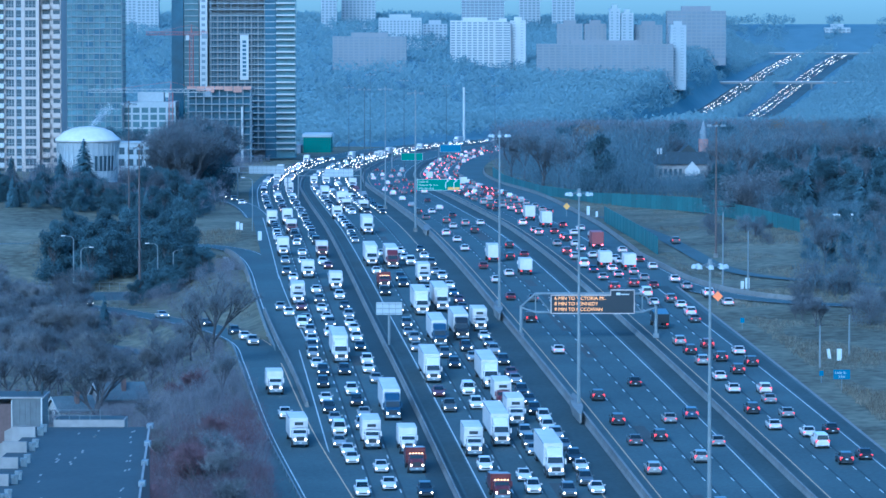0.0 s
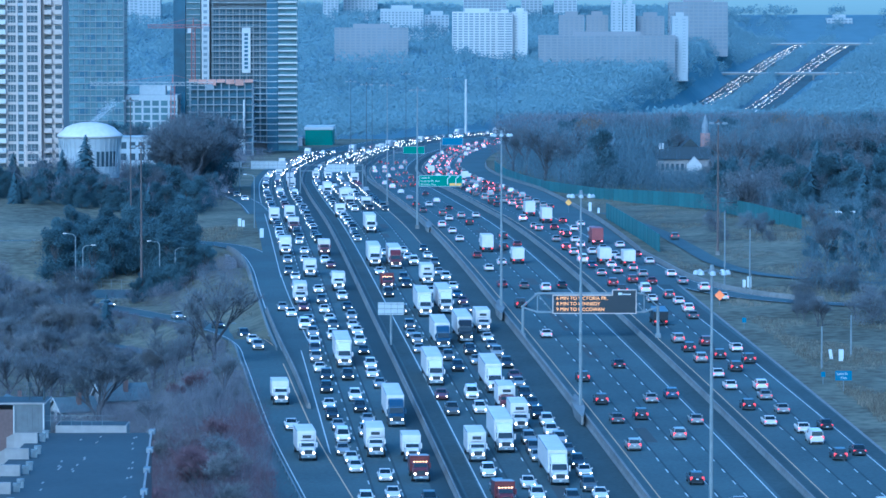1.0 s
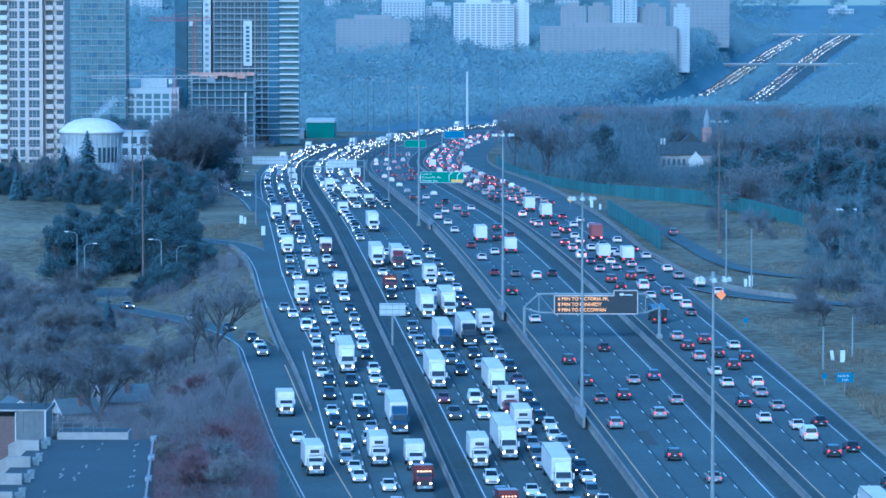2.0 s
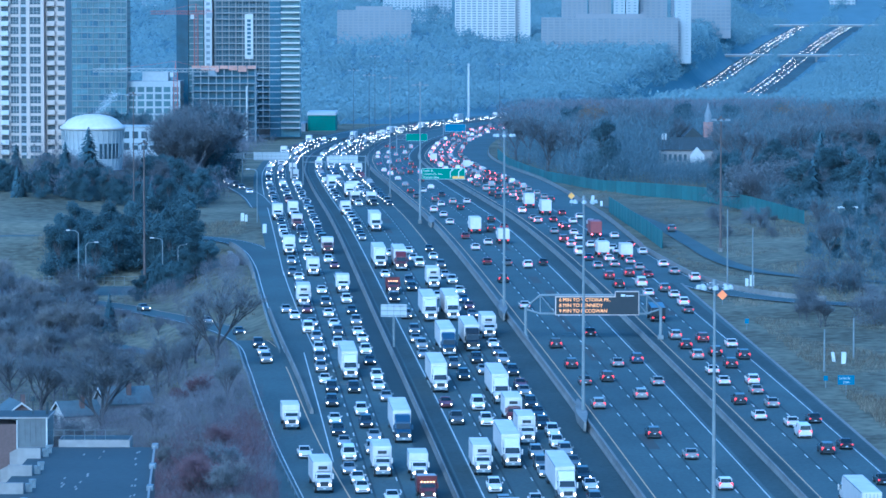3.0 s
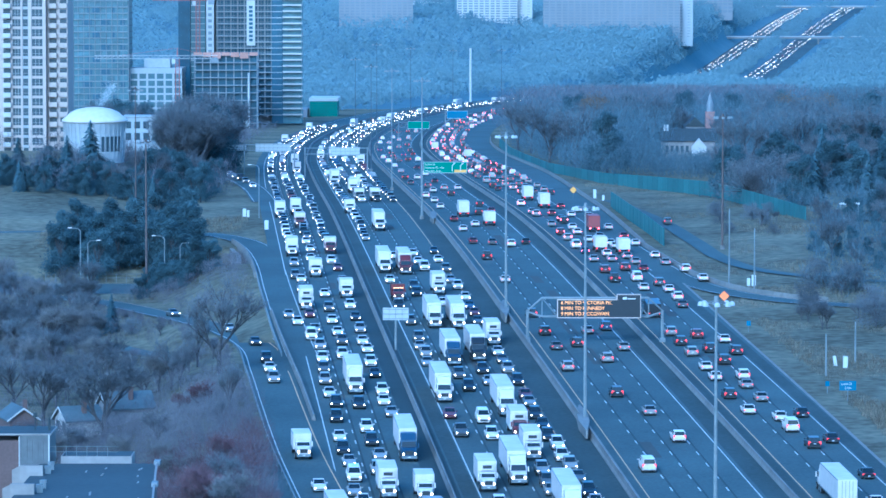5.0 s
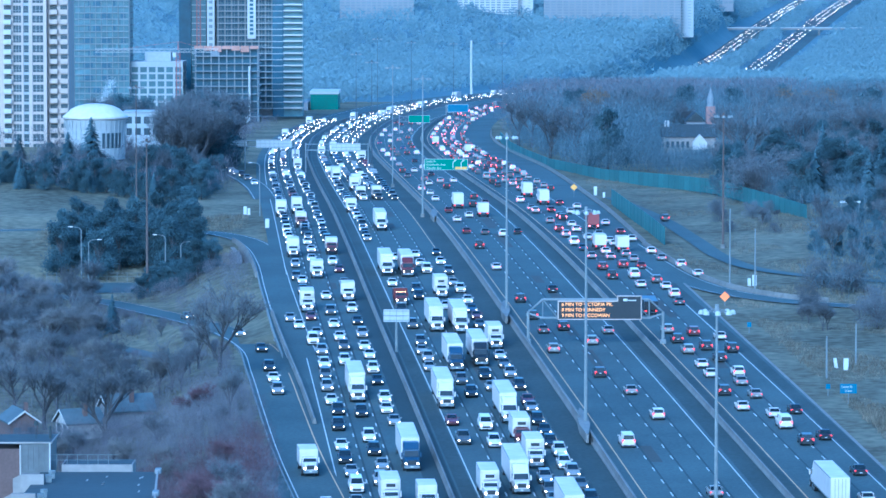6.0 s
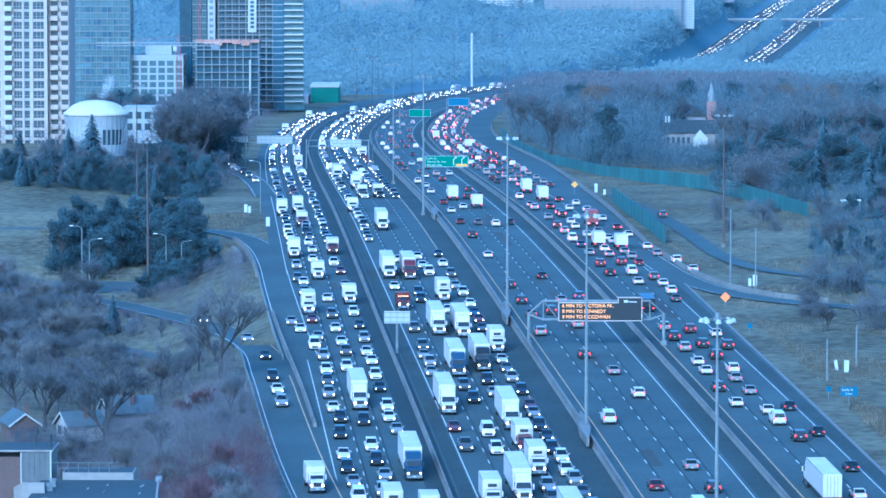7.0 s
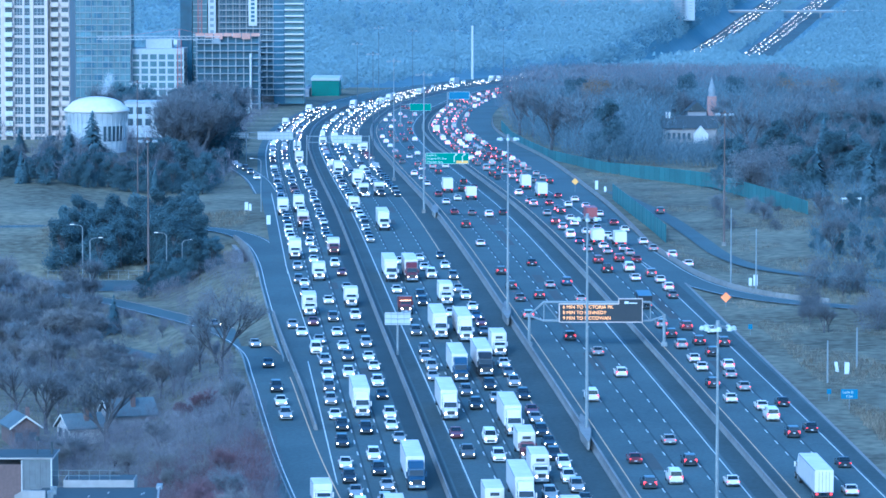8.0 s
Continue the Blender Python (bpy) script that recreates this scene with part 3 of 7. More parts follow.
def vehicle(kind, colour, facing, far):
    """The first of its kind and colour is built, later ones are copies. facing: 'w' comes with lit headlights, 'e' leaves, 'b' leaves braking."""
    key = (kind, colour, facing, far)
    if key in TALLY:
        return copy_thing(TALLY[key], Matrix())
    head, tail = (HEAD, DIM_TAIL) if facing == "w" else (DIM_HEAD, BRAKE if facing == "b" else TAIL)
    state = {"w": "with lit headlights in traffic", "e": "with faint tail lights", "b": "braking with bright lights"}[facing]
    c = COLOUR_WORDS[colour]
    if kind in ("sedan", "suv", "hatch", "van", "pickup"):
        word = {"sedan": "sedan", "suv": "sport utility car", "hatch": "hatchback", "van": "delivery van", "pickup": "pickup truck"}[kind]
        ob = make_car(kind, PAINTS[colour], head, tail, f"{c} {word} {state}", far)
    elif kind == "semi":
        ob = make_truck("semi", PAINTS[colour], BOX_WHITE, head, tail, f"{c} tractor with white semi-trailer {state}", deck=colour != "grey", far=far)
    elif kind == "dump":
        ob = make_truck("dump", PAINTS[colour], PAINTS[colour], head, tail, f"{c} dump truck {state}", marker=True, far=far)
    elif kind == "redbox":
        ob = make_truck("box", PAINTS["red"], BOX_RED, head, tail, f"red box truck {state}", deck=True, far=far)
    else:
        ob = make_truck(kind, PAINTS[colour], BOX_WHITE, head, tail, f"white box truck, {c} cab, {state}", marker=colour == "orange", far=far)
    tagged(ob, group="highway traffic")
    TALLY[key] = ob
    return ob


LENGTH = {"sedan": 4.7, "suv": 4.7, "hatch": 4.2, "van": 5.2, "pickup": 5.6, "semi": 19.0, "box": 10.2, "short": 8.0, "dump": 8.2, "redbox": 10.2}
MOVERS = []


def drive(kind, colour, facing, path, s0, speed):
    """Puts a vehicle on a path: path(s) gives its place, s grows along the road away from the camera."""
    MOVERS.append((vehicle(kind, colour, facing, (2 if path(s0)[1] > 1420 else 3 if path(s0)[1] > 1200 else int(path(s0)[1] > 835))), path, s0, speed, -1 if facing == "w" else 1))


def lane(u):
    return lambda y: (mid_x(y) + (u(y) if callable(u) else u), y, road_z(y) + 0.01)


def pose_on(path, s, way):
    a, b, p = Vector(path(s - 1.5)), Vector(path(s + 1.5)), Vector(path(s))
    d = (b - a) * way
    yaw = math.degrees(math.atan2(-d.x, d.y))
    up = math.degrees(math.atan2(d.z, math.hypot(d.x, d.y)))
    return pose(*p, 0, 0, yaw) @ pose(0, 0, 0, up, 0, 0)


# ---- lighting masts, signs, walls ----
SIGN_BACK = mat("aluminium_sign_back", (0.40, 0.39, 0.37), 0.6, vary=0.1)
def add_mast(x, y, top, metal, label, base=None, arms=8, r=0.30, lamp=None):
    """A high mast with a ring of floodlights."""
    z = (ground_z(x, y) if base is None else base)
    h = top - z
    root = empty("light_mast", label, "light mast", "highway light masts", at=(x, y, z))
    bm = bmesh.new()
    rod(bm, (0, 0, -0.3), (0, 0, h), r, r * 0.45, 10)
    part("pole", bm, metal, root)
    bm = bmesh.new()
    rod(bm, (0, 0, 0), (0, 0, 0.9), 0.55, 0.5, 8)
    part("footing", bm, CONCRETE, root)
    bm = bmesh.new()
    for k in range(16):
        a, b = k * math.tau / 16, (k + 1) * math.tau / 16
        rod(bm, (1.1 * math.cos(a), 1.1 * math.sin(a), h - 0.5), (1.1 * math.cos(b), 1.1 * math.sin(b), h - 0.5), 0.05, 0.05, 4)
    for k in range(4):
        a = k * math.tau / 4 + 0.4
        rod(bm, (0, 0, h - 0.1), (1.1 * math.cos(a), 1.1 * math.sin(a), h - 0.5), 0.04, 0.04, 4)
    rod(bm, (0, 0, h - 0.6), (0, 0, h + 0.25), 0.3, 0.22, 8)
    part("lamp_ring", bm, metal, root)
    for k in range(arms):
        a = k * math.tau / arms
        bm = bmesh.new()
        loft(bm, [[(math.cos(q * math.tau / 8) * s, math.sin(q * math.tau / 8) * s, zz) for q in range(8)] for s, zz in ((0.34, -0.32), (0.30, 0.0), (0.14, 0.16))])
        part("floodlight", bm, lamp or SIGN_BACK, root, at=(1.75 * math.cos(a), 1.75 * math.sin(a), h - 0.5))
    return root


GREY_MAST, BROWN_MAST = "tall grey steel light mast with a ring of floodlights", "tall rust-brown steel light mast with a ring of floodlights"
for mx, my, mtop, steel, lab in ((20.0, 600, 32.5, STEEL, GREY_MAST), (29.6, 452, 30.6, STEEL, GREY_MAST), (10.3, 744, 37.2, STEEL, GREY_MAST),
                                 (59.2, 885, 35.6, RUST, BROWN_MAST), (-77.7, 1010, 37.8, RUST, BROWN_MAST), (-62.5, 840, 32.0, RUST, BROWN_MAST),
                                 (-6.6, 978, 41.0, STEEL, GREY_MAST), (-16.0, 1133, 39.5, STEEL, GREY_MAST), (-24.8, 1291, 37.0, RUST, BROWN_MAST),
                                 (-35.0, 1519, 34.2, RUST, BROWN_MAST), (-29.3, 1645, 37.4, RUST, BROWN_MAST), (-16.8, 1763, 33.5, RUST, BROWN_MAST),
                                 (1.7, 2070, 26.6, RUST, BROWN_MAST), (26.7, 2100, 26.2, RUST, BROWN_MAST)):
    add_mast(mx, my, mtop, steel if my < 1200 else DARK_STEEL, lab if my < 1200 else "tall dark grey steel light mast with a ring of floodlights", base=road_z(my) if abs(mx - mid_x(my)) < 40 else None, r=0.30 if my < 1000 else 0.2, lamp=None if my < 780 else STEEL)


def flare(x, y):
    """The barrier widens into a block round a mast."""
    bm = bmesh.new()
    z = road_z(y)
    loft(bm, [[(x + a, y + d, z - 0.2), (x + a, y + d, z + 1.12), (x - a, y + d, z + 1.12), (x - a, y + d, z - 0.2)] for d, a in ((-17, 0.15), (-5, 0.8), (5, 0.8), (17, 0.15))])
    tagged(part("mast_footing", bm, CONCRETE), "wide concrete block in the median barrier round a mast", "concrete footing", kind="structure")


for fy in (600, 744, 452, 978):
    flare(mid_x(fy), fy)

PANEL_BLACK = mat("black_sign_face", (0.012, 0.014, 0.018), 0.5, vary=0.15)
SIGN_GREEN = mat("green_sign_face", (0.012, 0.135, 0.075), 0.5, vary=0.08)
SIGN_BLUE = mat("blue_sign_face", (0.025, 0.095, 0.165), 0.5, vary=0.08)
SIGN_WHITE = mat("white_sign_paint", (0.52, 0.50, 0.46), 0.5, vary=0.06)
SIGN_YELLOW = mat("yellow_sign_face", (0.60, 0.31, 0.05), 0.45, vary=0.08)
SIGN_ORANGE = mat("orange_sign_face", (0.85, 0.22, 0.05), 0.45, vary=0.08)
LED = glow("amber_letters", (1.0, 0.38, 0.09), 0.36)


def text_on(root, words, x, y, z, size, material, name="lettering"):
    cu = bpy.data.curves.new(name, "FONT")
    cu.body, cu.size, cu.extrude, cu.align_x = words, size, 0.01, "LEFT"
    cu.materials.append(material)
    ob = new(name, cu)
    ob.parent = root
    ob.matrix_basis = pose(x, y, z, 90)
    return ob


def bars(root, rows, y, material):
    for x0, x1, z0, z1 in rows:
        bm = bmesh.new()
        box(bm, x0, x1, y - 0.03, y, z0, z1)
        part("bar", bm, material, root)


def message_gantry():
    y, xa, xb = 700.0, 13.4, 36.6
    root = empty("message_gantry", "grey steel gantry with lit amber message board over the lanes", "road sign", at=(0, y, 0))
    za, zb = road_z(y) + 0.4, road_z(y) + 0.4
    for x, z in ((xa, za), (xb, zb)):
        bm = bmesh.new()
        rod(bm, (x, 0, z), (x, 0, 8.6), 0.30, 0.26, 10)
        box(bm, x - 0.5, x + 0.5, -0.5, 0.5, z - 0.5, z + 0.3)
        part("post", bm, STEEL, root)
    bm = bmesh.new()
    for dy in (-0.7, 0.7):
        rod(bm, (xa, 0, 8.5), (15.9, dy, 10.7), 0.15, 0.15, 6)
        rod(bm, (15.9, dy, 10.7), (34.2, dy, 10.7), 0.15, 0.15, 6)
        rod(bm, (34.2, dy, 10.7), (xb, 0, 8.5), 0.15, 0.15, 6)
        rod(bm, (xa, 0, 8.3), (15.9, dy, 7.5), 0.15, 0.15, 6)
        rod(bm, (15.9, dy, 7.5), (34.2, dy, 7.5), 0.15, 0.15, 6)
        rod(bm, (34.2, dy, 7.5), (xb, 0, 8.3), 0.15, 0.15, 6)
        xs = list(np.linspace(15.9, 34.2, 8))
        for i, x in enumerate(xs):
            rod(bm, (x, dy, 7.5), (x, dy, 10.7), 0.09, 0.09, 5)
            if i < 7:
                a, b = (10.7, 7.5) if i % 2 == 0 else (7.5, 10.7)
                rod(bm, (x, dy, a), (xs[i + 1], dy, b), 0.09, 0.09, 5)
    part("truss", bm, STEEL, root)
    bm = bmesh.new()
    box(bm, 18.6, 32.7, -1.6, -0.85, 7.45, 10.45)
    box(bm, 28.8, 32.7, -1.6, -0.85, 10.45, 11.35)
    body = part("message_board", bm, PANEL_BLACK, root, "black message board")
    bm = bmesh.new()
    for x0, x1, z0, z1 in ((18.5, 32.8, 7.33, 7.47), (18.5, 28.8, 10.43, 10.57), (28.7, 32.8, 11.33, 11.47), (18.46, 18.6, 7.33, 10.57), (32.7, 32.84, 7.33, 11.47), (28.66, 28.8, 10.43, 11.47)):
        box(bm, x0, x1, -1.66, -1.0, z0, z1)
    part("frame_edge", bm, mat("tan_sign_edge", (0.45, 0.36, 0.30), 0.6), body)
    for i, words in enumerate(("6 MIN TO VICTORIA PK.", "8 MIN TO KENNEDY", "9 MIN TO MCCOWAN")):
        text_on(body, words, 19.1, -1.63, 9.72 - i * 0.95, 0.82, LED)
    bars(body, ((29.7, 30.4, 10.55, 10.95), (30.5, 31.9, 10.58, 10.75)), -1.62, SIGN_WHITE)


message_gantry()


def guide_sign(x0, x1, z0, z1, y, post, face, label, rows, arrow=False, base=None):
    """An overhead guide sign on a cantilever."""
    root = empty("overhead_sign", label, "road sign", at=(0, y, 0))
    zb = road_z(y) if base is None else base
    bm = bmesh.new()
    rod(bm, (post, 0, zb), (post, 0, z1 + 0.3), 0.28, 0.22, 8)
    part("post", bm, STEEL, root)
    bm = bmesh.new()
    for z in (z0 + 0.6, z1 - 0.4):
        rod(bm, (post, 0, z), (x1 - 0.5, 0, z), 0.12, 0.10, 6)
    for i in range(6):
        a, b = post + (x1 - post) * i / 6, post + (x1 - post) * (i + 1) / 6
        rod(bm, (a, 0, z0 + 0.6), (b, 0, z1 - 0.4), 0.06, 0.06, 4)
    part("truss_arm", bm, STEEL, root)
    bm = bmesh.new()
    box(bm, x0, x1, -0.35, -0.2, z0, z1)
    face_ob = part("sign_face", bm, face, root)
    bm = bmesh.new()
    e = 0.09
    for a, b, c, d in ((x0, x1, z0, z0 + e), (x0, x1, z1 - e, z1), (x0, x0 + e, z0, z1), (x1 - e, x1, z0, z1)):
        box(bm, a, b, -0.37, -0.33, c, d)
    part("border", bm, SIGN_WHITE, face_ob)
    for words, x, z, s in rows:
        text_on(face_ob, words, x, -0.38, z, s, SIGN_WHITE)
    if arrow:
        for ax in (x0 + (x1 - x0) * 0.66, x0 + (x1 - x0) * 0.85):
            bm = bmesh.new()
            rod(bm, (ax, -0.39, z0 + 0.5), (ax, -0.39, z1 - 0.9), 0.12, 0.12, 5)
            rod(bm, (ax, -0.39, z1 - 0.9), (ax + 0.7, -0.39, z1 - 0.45), 0.12, 0.12, 5)
            rod(bm, (ax + 0.35, -0.39, z1 - 0.35), (ax + 0.95, -0.39, z1 - 0.35), 0.2, 0.05, 5)
            part("arrow", bm, SIGN_WHITE, face_ob)
        bm = bmesh.new()
        box(bm, x0 + (x1 - x0) * 0.71, x1 - 0.25, -0.39, -0.34, z0 + 0.18, z0 + 0.85)
        part("exit_panel", bm, SIGN_YELLOW, face_ob, "yellow exit panel")
    return root


guide_sign(-7.0, 4.7, 12.2, 15.2, 1102, -7.5, SIGN_GREEN, "green overhead guide sign with white lettering and arrows", (("Leslie St.", -6.6, 14.3, 0.8), ("Victoria Pk. Ave.", -6.6, 13.4, 0.8), ("Warden Ave.", -6.6, 12.5, 0.8)), True)
guide_sign(-18.0, -8.8, -1.5, 1.6, 1763, -22.0, SIGN_GREEN, "green overhead guide sign with unreadable lettering", (), False)
guide_sign(-1.3, 8.5, -3.2, 0.4, 1930, -2.0, SIGN_BLUE, "blue overhead guide sign with unreadable lettering", (), False)


def sign_back(x0, x1, z0, z1, y, posts, label, cols):
    """A sign seen from behind: pale panels stiffened by ribs, on posts."""
    root = empty("overhead_road_sign", label, "road sign", at=(0, y, 0))
    w = (x1 - x0) / cols
    for i in range(cols):
        bm = bmesh.new()
        box(bm, x0 + i * w + 0.04, x0 + (i + 1) * w - 0.04, -0.06, 0.06, z0, z1)
        part("panel", bm, SIGN_BACK, root)
    bm = bmesh.new()
    for z in (z0 + 0.25, (z0 + z1) / 2, z1 - 0.25):
        box(bm, x0, x1, -0.16, -0.06, z - 0.05, z + 0.05)
    for i in range(cols * 2 + 1):
        x = x0 + (x1 - x0) * i / (cols * 2)
        box(bm, x - 0.03, x + 0.03, -0.14, -0.05, z0, z1)
    part("rib", bm, STEEL, root)
    for px in posts:
        bm = bmesh.new()
        rod(bm, (px, 0.3, road_z(y)), (px, 0.3, z1), 0.22, 0.2, 8)
        part("post", bm, STEEL, root)
    if len(posts) > 1:
        bm = bmesh.new()
        for z in (z0 + 0.4, z1 - 0.3):
            rod(bm, (min(posts), 0.3, z), (max(posts), 0.3, z), 0.14, 0.14, 6)
        part("truss_beam", bm, STEEL, root)


sign_back(-11.3, -6.9, 7.9, 10.0, 688, (-9.1,), "back of a white sign panel on a post in the barrier", 2)
sign_back(-36.1, -27.3, 10.6, 13.1, 1242, (-44.0, -25.0), "backs of white overhead sign panels over the westbound express lanes", 3)
sign_back(-60.0, -49.0, 10.8, 13.3, 1262, (-63.5, -48.0), "backs of white overhead sign panels over the collector lanes", 4)
sign_back(-69.6, -63.2, 10.8, 12.6, 1270, (-69.0,), "back of a white overhead sign panel by the ramp", 2)
sign_back(-73.0, -66.5, 15.0, 17.5, 1345, (-70.0,), "back of a white sign panel on a tall post", 3)


def roadside_sign(x, y, w, h, z, face, label, rows, turn=0):
    """A sign on a post; turn 45 stands it on its corner."""
    g = ground_z(x, y)
    root = empty("road_sign", label, "road sign", at=(x, y, g))
    bm = bmesh.new()
    rod(bm, (0, 0.08, -0.2), (0, 0.08, z + h / 2), 0.07, 0.07, 6)
    part("post", bm, STEEL, root)
    bm = bmesh.new()
    box(bm, -w / 2, w / 2, -0.03, 0.03, -h / 2, h / 2)
    f = part("sign_face", bm, face, root, at=pose(0, 0, z, 0, turn, 0))
    for words, tx, tz, s in rows:
        text_on(f, words, tx, -0.05, tz, s, SIGN_WHITE)


roadside_sign(61.3, 626, 2.6, 1.5, 2.4, SIGN_BLUE, "blue roadside sign with white lettering on a post", (("Leslie St", -1.05, 0.12, 0.5), ("2 km", -0.5, -0.5, 0.5)))
roadside_sign(59.0, 635, 0.7, 0.8, 1.5, SIGN_BLUE, "small blue roadside sign on a post", ())
roadside_sign(52.6, 716, 0.75, 0.9, 1.5, SIGN_BLUE, "small blue marker sign on a post", ())
roadside_sign(51.1, 758, 1.35, 1.35, 1.8, SIGN_ORANGE, "orange diamond warning sign on a post", (), 45)
roadside_sign(32.5, 1072, 1.3, 1.3, 2.8, SIGN_YELLOW, "yellow diamond warning sign on a post", (), 45)


def cabinet(x, y, w, h, label, lean=0):
    g = ground_z(x, y)
    root = empty("roadside_cabinet", label, "cabinet", "roadside cabinets", at=pose(x, y, g, 0, lean, 0))
    bm = bmesh.new()
    box(bm, -w / 2, w / 2, -0.4, 0.4, 0.1, h)
    bmesh.ops.bevel(bm, geom=bm.edges[:], offset=0.04, segments=1, affect="EDGES")
    part("body", bm, SIGN_WHITE, root)
    bm = bmesh.new()
    box(bm, -w / 2 - 0.1, w / 2 + 0.1, -0.5, 0.5, -0.2, 0.12)
    part("plinth", bm, CONCRETE, root)


for cx, cy, cw, ch, cl in ((64.7, 665, 0.75, 2.0, 0), (63.4, 668, 0.5, 1.7, -8), (59.5, 797, 0.8, 2.2, 0), (58.5, 797, 0.6, 1.6, 0), (-49.8, 990, 0.8, 2.0, 0), (-48.8, 988, 0.6, 1.7, 0), (-42.2, 940, 0.9, 2.2, 0), (38.6, 1085, 0.8, 2.4, 0), (40.5, 1075, 0.6, 1.5, 0)):
    cabinet(cx, cy, cw, ch, "pale grey metal roadside cabinet on a plinth", cl)


def street_lamp(x, y, top, way, label):
    g = ground_z(x, y)
    root = empty("street_lamp", label, "street lamp", "street lamps", at=(x, y, g))
    h = top - g
    bm = bmesh.new()
    rod(bm, (0, 0, -0.2), (0, 0, h - 0.7), 0.13, 0.09, 8)
    rod(bm, (0, 0, h - 0.7), (way * 0.5, 0, h - 0.15), 0.09, 0.07, 6)
    rod(bm, (way * 0.5, 0, h - 0.15), (way * 1.9, 0, h), 0.07, 0.05, 6)
    part("pole", bm, STEEL, root)
    bm = bmesh.new()
    loft(bm, [[(way * x0, yy * w, h + zz) for yy, zz in ((-1, -0.06), (1, -0.06), (0.7, 0.1), (-0.7, 0.1))] for x0, w in ((1.8, 0.1), (2.1, 0.2), (2.7, 0.12))])
    part("lamp_head", bm, BOX_WHITE, root)


for lx, ly, lt, lw in ((-79.8, 881, 11.3, -1), (-76.6, 863, 9.8, 1), (-61.2, 875, 10.0, -1), (-57.4, 868, 9.0, 1), (-46.0, 985, 20.0, -1)):
    street_lamp(lx, ly, lt, lw, "grey steel street lamp with a curved arm")
for px, py, ptop in ((54.9, 800, 20.2), (58.8, 786, 17.2), (60.6, 655, 8.5), (67.0, 672, 9.0)):
    bm = bmesh.new()
    rod(bm, (px, py, ground_z(px, py) - 0.2), (px, py, ptop), 0.17, 0.12, 8)
    tagged(part("utility_pole", bm, STEEL), "plain grey pole standing in the grass", "pole", "utility poles")


root = empty("gantry_sign", "pale steel sign frame seen from behind, in the scrub", "road sign", at=(90.2, 944, ground_z(90.2, 944)))
for fx in (0.3, 4.4):
    bm = bmesh.new()
    rod(bm, (fx, 0, -0.3), (fx, 0, 4.6), 0.1, 0.1, 6)
    part("post", bm, STEEL, root)
bm = bmesh.new()
box(bm, 0, 4.7, -0.12, 0.12, 4.5, 4.9)
part("beam", bm, SIGN_WHITE, root)

# ---- ramps ----
def build_ramp(pts, half, label, rails):
    bm = bmesh.new()
    path_strip(bm, pts, half, 0.03)
    ramp = tagged(part("ramp", bm, ASPHALT), label, "road", kind="structure")
    for o, paint, lab in () if pts is LANE_WAY or pts is SERVICE else ((-half + 0.6, LINE, "solid white painted edge line"), (half - 0.6, LINE, "solid white painted edge line")):
        bm = bmesh.new()
        path_strip(bm, pts, 0.08, 0.042, off=o)
        part("ramp_edge_line", bm, YELLOW if pts is RAMP_A and o < 0 else paint, ramp, lab if pts is not RAMP_A or o > 0 else "solid yellow painted edge line")
    for side, a, b in rails:
        bm = bmesh.new()
        seg = pts[a:b]
        for i in range(len(seg) - 1):
            d = seg[i + 1] - seg[i]
            s = Vector((d.y, -d.x, 0)).normalized() * side * (half + 0.25)
            p, q = seg[i] + s, seg[i + 1] + s
            rod(bm, p + Vector((0, 0, 0.62)), q + Vector((0, 0, 0.62)), 0.10, 0.10, 5, cap=False)
            rod(bm, p + Vector((0, 0, -0.5)), p + Vector((0, 0, 0.7)), 0.08, 0.08, 4)
        tagged(part("guard_rail", bm, STEEL), "galvanised steel guard rail on posts along the ramp", "guard rail", kind="structure")


build_ramp(RAMP_A, 3.6, "grey asphalt ramp that climbs from the underpass", ((1, 72, 132), (-1, 60, 84)))
build_ramp(RAMP_B, 3.2, "grey asphalt loop ramp beside the collector lanes", ((-1, 0, 60),))
build_ramp(RAMP_C, 3.4, "grey asphalt entrance ramp", ())
build_ramp(STREET, 13.5, "wide grey street that leads to the underpass", ())
build_ramp(LANE_WAY, 2.0, "pale narrow asphalt lane below the ramp", ())
build_ramp(SERVICE, 2.1, "narrow dark service road behind the noise wall", ())
RAMP_D = curve_pts([(mid_x(y) + u, y, road_z(y) + 0.05) for u, y in ((-39.5, 1060), (-41.5, 1140), (-46, 1210), (-53, 1280), (-64, 1350), (-84, 1420))], 8)
build_ramp(RAMP_D, 3.4, "grey asphalt ramp that joins the collector lanes", ((-1, 6, 30),))


def ramp_barrier(pts, off, label):
    bm = bmesh.new()
    rings = []
    for i, p in enumerate(pts):
        d = pts[min(i + 1, len(pts) - 1)] - pts[max(i - 1, 0)]
        s = Vector((d.y, -d.x, 0)).normalized()
        rings.append([p + s * (off + a) + Vector((0, 0, z)) for a, z in ((-0.3, -2.2), (-0.3, 0.1), (-0.12, 0.9), (0.12, 0.9), (0.3, 0.1), (0.3, -2.2))])
    loft(bm, rings)
    tagged(part("ramp_barrier", bm, CONCRETE), label, "concrete barrier", kind="structure")


